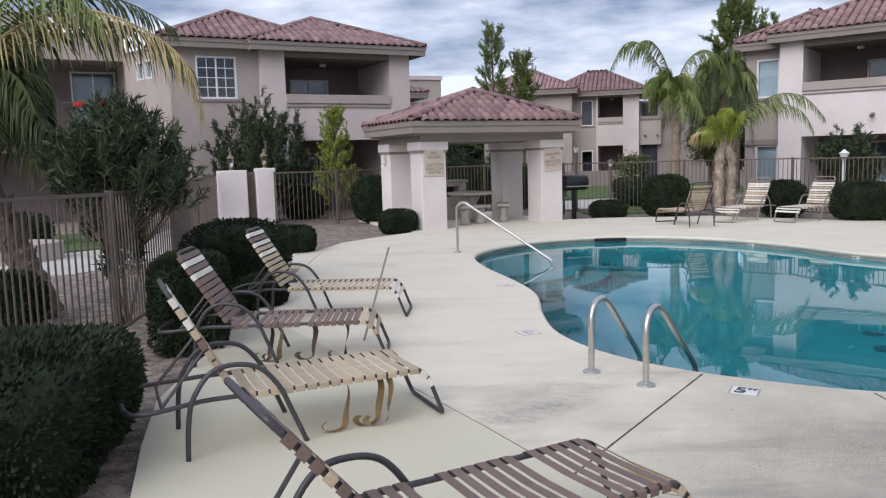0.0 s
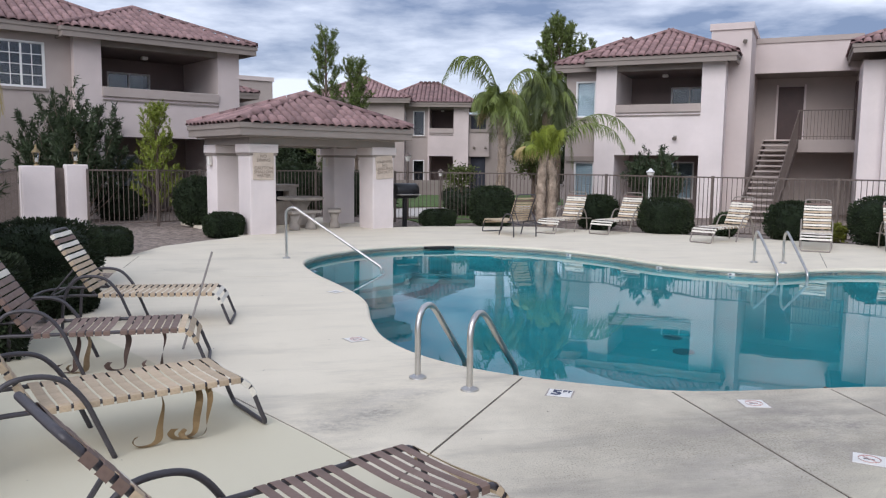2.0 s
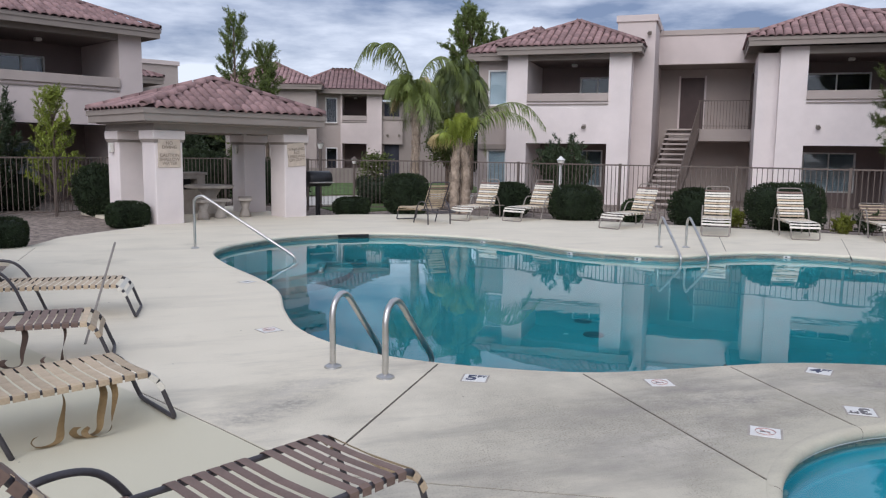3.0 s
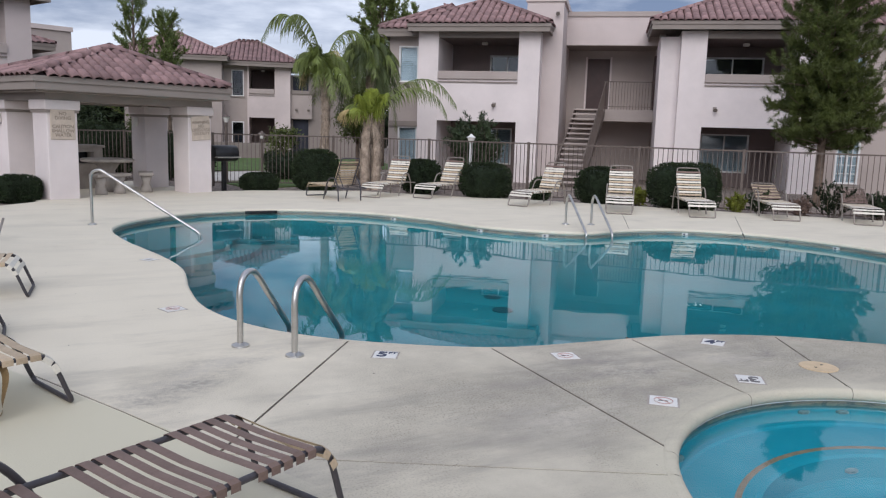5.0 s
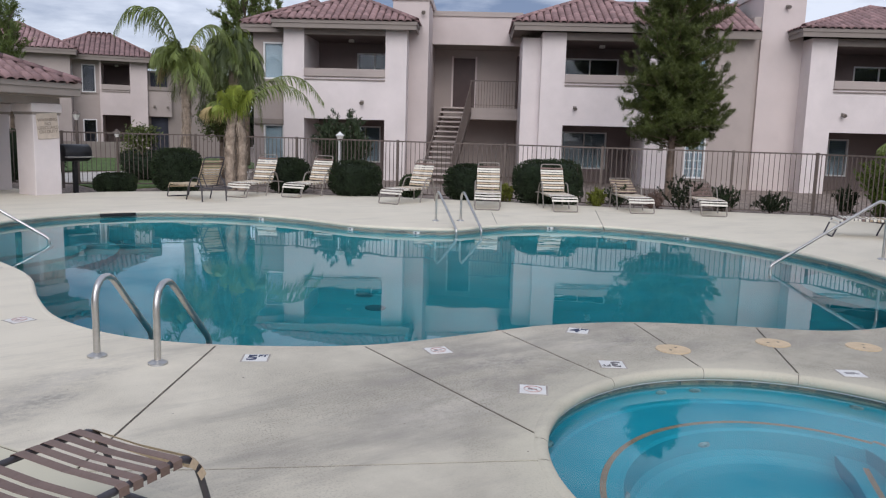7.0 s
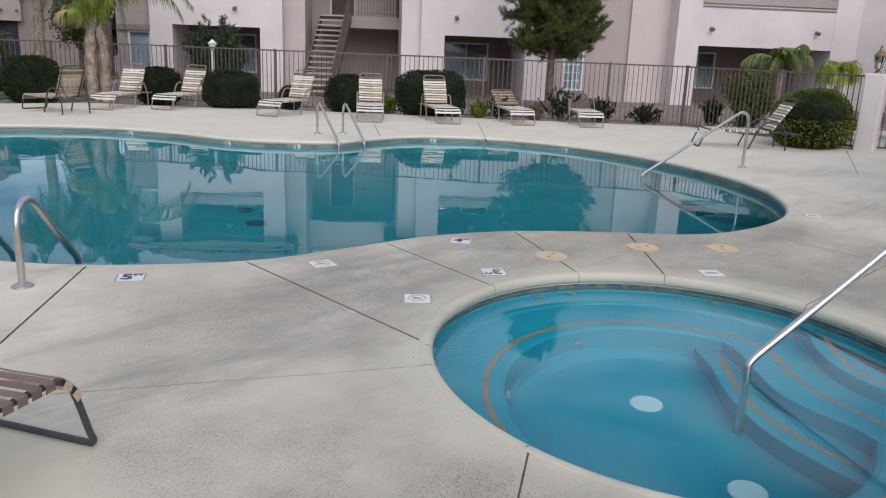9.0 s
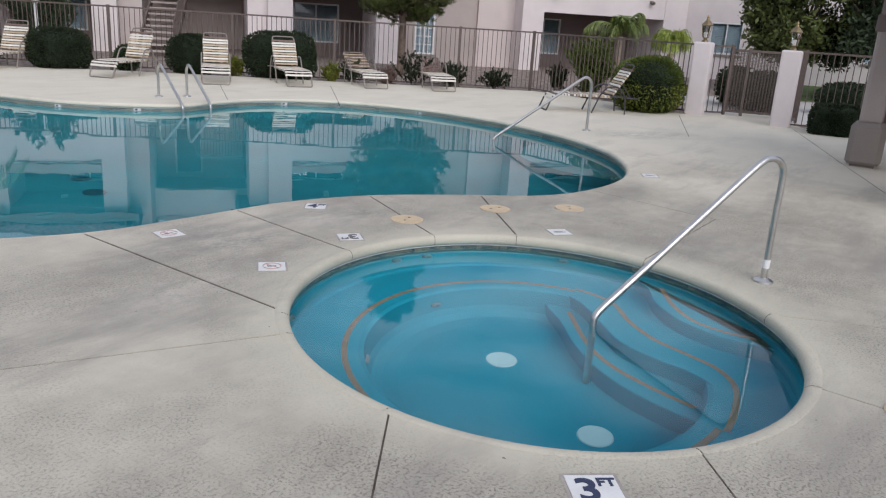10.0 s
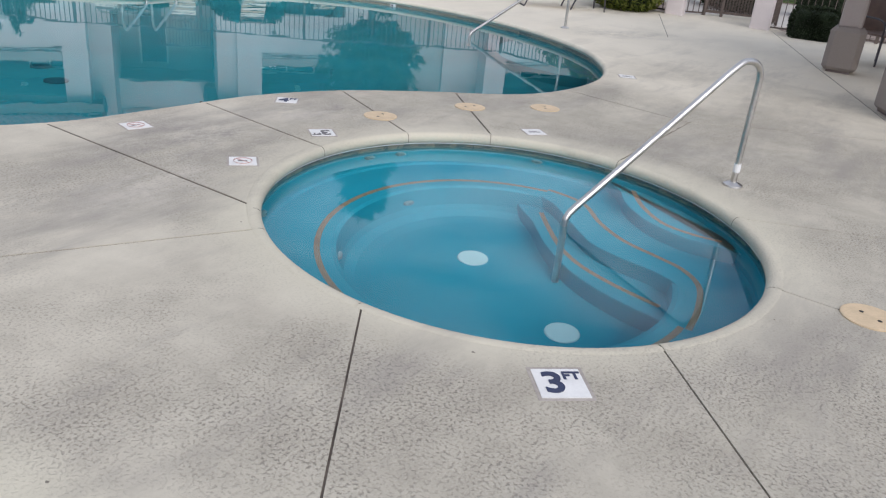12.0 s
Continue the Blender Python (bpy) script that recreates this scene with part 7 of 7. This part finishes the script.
# tall conifers behind the pavilion
for x, y, top, wd, sd, lab in ((3.0, 36.0, 7.75, 1.2, 106, "tall ragged green conifer behind the pavilion"), (4.35, 35.85, 6.45, 1.0, 107, "narrow green conifer behind the pavilion")):
    stems = []
    q = random.Random(sd)
    for k in range(44):
        z = 1.8 + (top - 2.4) * k / 44
        a = k * 2.4 + q.uniform(-0.4, 0.4)
        r = (wd * (1 - ((z - 1.8) / (top - 1.6)) ** 1.3) + 0.1) * q.uniform(0.55, 1.1)
        stems.append(((0, 0, z), (math.cos(a) * r, math.sin(a) * r, z + 0.5 + 0.35 * q.random()), 0.02))
    branchy("tree", x, y, lab, stems, CONIFER, 0.17, 0.14, sd, ([(0, 0, -0.02), (0.03, 0, 2.0), (0, 0, top - 0.5)], 0.12, 0.03), per=30, twigs=11, twig=0.42, lift=0.7)
# broad feathery tree behind the palms
stems = []
q = random.Random(12)
for k in range(60):
    z = 2.8 + 4.6 * k / 60
    a = k * 2.4 + q.uniform(-0.4, 0.4)
    r = 1.35 * (1 - max(0, (z - 5.6) / 3.0)) * q.uniform(0.5, 1.1)
    stems.append(((0, 0, z - 0.3), (math.cos(a) * r, math.sin(a) * r, z + 0.7 + 0.4 * q.random()), 0.03))
for x, z in ((-0.25, 8.5), (0.5, 8.0), (1.15, 7.5), (1.55, 7.35), (-0.8, 7.6)):
    stems.append(((x * 0.7, 0, z - 1.9), (x, 0, z), 0.02))
branchy("tree", 13.5, 34.1, "broad feathery green tree behind the palms", stems, CONIFER, 0.2, 0.18, 108, ([(0, 0, -0.02), (0.05, 0, 2.5), (0, 0, 7.4)], 0.2, 0.04), per=34, twigs=12, twig=0.45, lift=0.7)
tree(9.3, 25.6, "dark green tree behind the palm trunks", (1.2, 0.09, 0, 0), 7, [(0, 0, 2.0, 0.85, 0.8, 0.7, 150), (0.1, 0, 2.8, 0.8, 0.8, 0.9, 140)], 0.13, 0.3, 30, PINE, 109)
# pavilion interior view: young tree behind
tree(0.4, 25.8, "thin leafed shrub tree behind the pavilion", (1.1, 0.04, 0, 0), 6, [(0, 0, 1.3, 0.9, 0.5, 0.9, 150), (0.1, 0, 2.3, 0.7, 0.4, 0.6, 100)], 0.11, 0.35, 20, OLEANDER, 110)
tree(2.4, 26.6, "thin leafed shrub tree beyond the fence", (1.3, 0.04, 0, 0), 6, [(0, 0, 1.7, 0.5, 0.5, 0.7, 80), (0.1, 0, 2.6, 0.5, 0.5, 0.5, 60)], 0.11, 0.35, 20, PINE, 111)
# trees beyond the gate
for i, (x, y, h, w, mt) in enumerate(((26.3, 5.2, 5.2, 1.6, PINE), (26.5, 2.9, 4.8, 1.7, OLEANDER), (28.5, 0.6, 5.4, 2.1, SHRUB_LEAF), (24.5, -1.6, 4.6, 1.8, CONIFER), (26.0, -4.5, 5.0, 2.0, OLEANDER))):
    r0 = random.Random(200 + i)
    clumps = [(r0.uniform(-1, 1) * w, r0.uniform(-1, 1) * w * 0.8, 1.35 + r0.random() * (h - 1.4), 0.65, 0.65, 0.55, 30) for k in range(46)]
    tree(x, y, "leafy green shade tree beyond the gate", (2.0, 0.13, 0.1, 0), 10, clumps, 0.17, 0.4, 18, mt, 120 + i)
# trees far beyond the buildings
for i, (x, y) in enumerate(((-7, 58), (-1, 60), (3, 57), (7.5, 62), (13, 60), (18, 58), (23, 62), (29, 55))):
    r0 = random.Random(300 + i)
    clumps = [(r0.uniform(-1, 1) * 3.4, r0.uniform(-1, 1) * 1.5, 0.6 + r0.random() * 3.0, 0.9, 0.9, 0.7, 22) for k in range(40)]
    tree(x, y, "dark green tree far beyond the buildings", (1.6, 0.15, 0.1, 0), 6, clumps, 0.34, 0.5, 14, PINE if i % 2 else HEDGE, 320 + i)
# shrubs seen through the pavilion
hedge(1.2, 25.2, 1.0, 0.5, 1.7, 24, 5000, 0.07, "dark green shrub beyond the fence by the pavilion", None, 2.4, "shrub", 71)
hedge(3.1, 25.2, 0.7, 0.5, 1.5, 0, 3500, 0.07, "dark green shrub beyond the fence by the walkway", None, 2.2, "shrub", 72)
# small citrus by the far building
tree(6.9, 26.3, "small round headed tree by the walkway", (0.9, 0.04, 0, 0), 5, [(0, 0, 1.3, 0.5, 0.5, 0.4, 80)], 0.12, 0.4, 18, PINE, 130)


def frond(bm_pts, length, droop, lift, az, rng, n=13, leaflets=44, leaf_len=0.34, ribs=None):
    """The midrib of one palm leaf and the blades along it: returns rib points and (root, tip) pairs."""
    rib = []
    for k in range(n):
        f = k / (n - 1)
        out = length * (math.sin(lift) * 0 + f * math.cos(lift) * (1 - 0.25 * droop * f))
        up = length * (math.sin(lift) * f - droop * 0.75 * f * f)
        rib.append(Vector((math.cos(az) * out, math.sin(az) * out, up)))
    if ribs:
        rib = smooth_path(ribs, False, 4)
        n = len(rib)
    side = Vector((-math.sin(az), math.cos(az), 0))
    blades = []
    for j in range(leaflets):
        f = 0.14 + 0.84 * j / leaflets
        i = min(n - 2, int(f * (n - 1)))
        p = rib[i].lerp(rib[i + 1], f * (n - 1) - i)
        d = (rib[i + 1] - rib[i]).normalized()
        L = leaf_len * (math.sin(math.pi * (0.12 + 0.8 * f)) * 0.9 + 0.15) * rng.uniform(0.85, 1.15)
        for s in (1, -1):
            v = (side * s * rng.uniform(0.55, 0.9) + d * rng.uniform(0.4, 0.8) + Vector((0, 0, rng.uniform(-1.3, -0.25)))).normalized()
            mid = p + v * L * 0.55
            tip = p + v * L * 0.85 + Vector((0, 0, -L * rng.uniform(0.25, 0.6)))
            blades.append((p, mid, tip, d))
    return rib, blades


def palm(x, y, label, trunk_pts, radii, crown, fronds, seed, leaf_len=0.36, skirt=True, bark=None):
    rng = random.Random(seed)
    t = thing("palm_tree", pose(x, y, GROUND_Z), label, "palm tree")
    for tp in trunk_pts:
        bm = bmesh.new()
        path = smooth_path(tp, False, 14)
        rad = []
        for k in range(len(path)):
            f = k / (len(path) - 1)
            r = radii[0] + (radii[1] - radii[0]) * f
            rad.append(r * (1 + 0.03 * ((k * 7) % 3 - 1) + rng.uniform(-0.05, 0.05)))
        tube(bm, path, 0.1, 12, radii=rad)
        part("trunk", bm, bark or PALM_BARK, t)
        if skirt:
            bm = bmesh.new()
            for k in range(170):
                f = rng.uniform(0.25, 1.0)
                p = path[int(f * (len(path) - 1))]
                a = rng.uniform(0, 6.28)
                r = radii[0] + (radii[1] - radii[0]) * f
                o = p + Vector((math.cos(a) * r, math.sin(a) * r, 0))
                e = o + Vector((math.cos(a) * 0.05, math.sin(a) * 0.05, rng.choice((-1, 1)) * rng.uniform(0.12, 0.30)))
                s = Vector((-math.sin(a), math.cos(a), 0)) * 0.028
                f0 = bm.faces.new([bm.verts.new(q) for q in (o - s, o + s, e + s * 0.4, e - s * 0.4)])
            part("trunk_fibre", bm, bark or PALM_BARK, t)["kind"] = "stuff"
    for fr in fronds:
        az, lift, length, droop, mt = fr[:5]
        rib, blades = frond(None, length, droop, radians(lift), radians(az), rng, leaf_len=leaf_len, leaflets=int(26 + 14 * length), ribs=fr[5] if len(fr) > 5 else None)
        c = Vector(crown)
        bm = bmesh.new()
        tube(bm, [c + p for p in rib], 0.012, 5, radii=[0.02 * (1 - k / len(rib)) + 0.004 for k in range(len(rib))])
        for p, m_, tip, d in blades:
            w = d * 0.013 * min(1.0, leaf_len / 0.46)
            a, b2, c2, d2, e2 = c + p - w, c + p + w, c + m_ + w * 0.9, c + m_ - w * 0.9, c + tip
            va = [bm.verts.new(q) for q in (a, b2, c2, d2, e2)]
            bm.faces.new((va[0], va[1], va[2], va[3]))
            bm.faces.new((va[3], va[2], va[4]))
        part("frond", bm, mt, t, "dry yellow frond" if mt is PALM_DRY else "")
    return t


def spray(n, seed, length, lifts, droops, mt=None, dry=0):
    r = random.Random(seed)
    out = []
    for k in range(n):
        out.append((k * 137.5 + r.uniform(-12, 12), r.uniform(*lifts), length * r.uniform(0.8, 1.12), r.uniform(*droops), PALM_DRY if k < dry else PALM_LEAF))
    return out


palm(7.05, 22.3, "tall feathery palm with a fibrous trunk", [[(0, 0, 0), (0.02, 0, 1.0), (0.04, 0, 2.2), (-0.02, 0, 3.3)]], (0.14, 0.11), (-0.03, 0, 3.4),
     spray(36, 1, 1.75, (20, 86), (0.9, 1.5), dry=2) + [(170, 60, 2.4, 1.0, PALM_LEAF, [(0, 0, 0), (-0.45, 0.12, 0.85), (-0.95, 0.25, 1.45), (-1.35, 0.4, 1.4), (-1.7, 0.5, 0.75)]), (165, 60, 2.2, 1.0, PALM_LEAF, [(0, 0, 0), (-0.3, -0.12, 0.9), (-0.7, -0.25, 1.4), (-1.1, -0.4, 1.35), (-1.4, -0.5, 0.85)]),
      (0, 60, 2.0, 1.0, PALM_LEAF, [(0, 0, 0), (0.3, -0.1, 0.8), (0.75, -0.2, 1.15), (1.2, -0.3, 0.9), (1.45, -0.4, 0.3)])], 11, 0.5)
palm(7.95, 20.9, "double trunked feathery palm by the loungers", [[(-0.12, 0, 0), (-0.14, 0, 0.8), (-0.1, 0, 1.6), (0.0, 0, 1.95)], [(0.2, 0, 0), (0.22, 0, 0.8), (0.2, 0, 1.5), (0.12, 0, 1.9)]], (0.14, 0.1), (0.02, 0, 1.95),
     [(k * 137.5, 78 + 9 * math.sin(k), 1.25 + 0.15 * (k % 3), 0.55, PALM_BRIGHT) for k in range(11)] +
     [(-17, 38, 2.5, 0.7, PALM_LEAF, [(0, 0, 0), (0.45, -0.15, 0.75), (1.2, -0.38, 1.2), (1.85, -0.6, 1.1), (2.35, -0.75, 0.5)]), (-30, 32, 2.2, 0.7, PALM_LEAF, [(0, 0, 0), (0.4, -0.3, 0.6), (1.0, -0.6, 0.95), (1.6, -0.9, 0.75), (1.9, -1.05, 0.2)]),
      (170, 42, 1.5, 0.75, PALM_DRY), (200, 48, 1.5, 0.8, PALM_BRIGHT), (150, 55, 1.6, 0.8, PALM_LEAF), (110, 60, 1.6, 0.8, PALM_LEAF)], 12, 0.42)
palm(8.75, 23.0, "tall dense feathery palm beyond the fence", [[(0, 0, 0), (0.02, 0, 1.0), (0.0, 0, 4.2)]], (0.17, 0.14), (-0.1, 0, 4.0), [fr[:4] + (PALM_SHADED if k % 3 else PALM_LEAF,) for k, fr in enumerate(spray(30, 3, 1.7, (30, 86), (0.9, 1.5)) + spray(24, 33, 1.7, (-15, 30), (1.1, 1.7)))], 13, 0.5)
# Trunk and most fronds here use the shade-toned copies.
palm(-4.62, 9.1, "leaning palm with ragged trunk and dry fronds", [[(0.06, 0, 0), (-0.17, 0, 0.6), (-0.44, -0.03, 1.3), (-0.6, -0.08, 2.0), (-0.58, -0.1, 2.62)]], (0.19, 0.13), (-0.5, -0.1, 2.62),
     [(-2, 41, 3.0, 1.0, PALM_SHADED, [(0, 0, 0), (0.27, 0.1, 0.42), (0.98, 0.1, 0.78), (1.6, 0.1, 0.74), (2.18, 0.1, 0.46), (2.47, 0.1, 0.14)]),
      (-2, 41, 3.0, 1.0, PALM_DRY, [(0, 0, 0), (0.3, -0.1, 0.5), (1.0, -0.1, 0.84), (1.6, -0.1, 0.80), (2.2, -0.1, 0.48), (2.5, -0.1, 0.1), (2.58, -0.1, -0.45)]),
      (12, 45, 2.5, 1.0, PALM_SHADED, [(0, 0, 0), (0.2, 0.3, 0.7), (0.7, 0.7, 1.15), (1.3, 1.1, 1.2), (1.9, 1.4, 0.85)]), (-14, 45, 2.3, 1.0, PALM_LEAF, [(0, 0, 0), (0.25, -0.1, 0.7), (0.75, -0.3, 1.05), (1.3, -0.45, 1.0), (1.75, -0.6, 0.6)]),
      (-25, 40, 1.7, 1.1, PALM_SHADED), (150, 40, 1.8, 0.95, PALM_SHADED), (200, 35, 1.8, 1.0, PALM_SHADED), (245, 30, 1.7, 1.1, PALM_SHADED), (280, 40, 1.5, 1.2, PALM_SHADED), (310, 35, 1.3, 1.3, PALM_SHADED), (90, 45, 1.7, 0.9, PALM_SHADED), (60, 60, 1.9, 0.8, PALM_SHADED), (30, 55, 1.6, 1.1, PALM_SHADED), (340, 25, 1.1, 1.4, PALM_SHADED), (260, 60, 1.9, 0.9, PALM_SHADED), (225, 10, 1.4, 1.2, PALM_SHADED)] + [fr[:4] + (PALM_SHADED,) for fr in spray(56, 9, 1.35, (5, 75), (0.75, 1.25))], 14, 0.52, bark=RAGGED_BARK_SHADED)
palm(19.2, 8.0, "small feathery palm in front of a patio", [[(0, 0, 0), (0, 0, 0.9), (0, 0, 1.5)]], (0.12, 0.09), (0, 0, 1.6), spray(16, 5, 1.4, (35, 80), (0.8, 1.2)), 15, 0.32, skirt=False)
palm(18.55, 6.45, "small pale palm behind the gate pilaster", [[(0, 0, 0), (0, 0, 0.7), (0, 0, 1.2)]], (0.1, 0.08), (0, 0, 1.3), [(k * 137.5, 55 + 8 * (k % 4), 1.5, 1.15, PALM_BRIGHT) for k in range(18)], 16, 0.36, skirt=False)
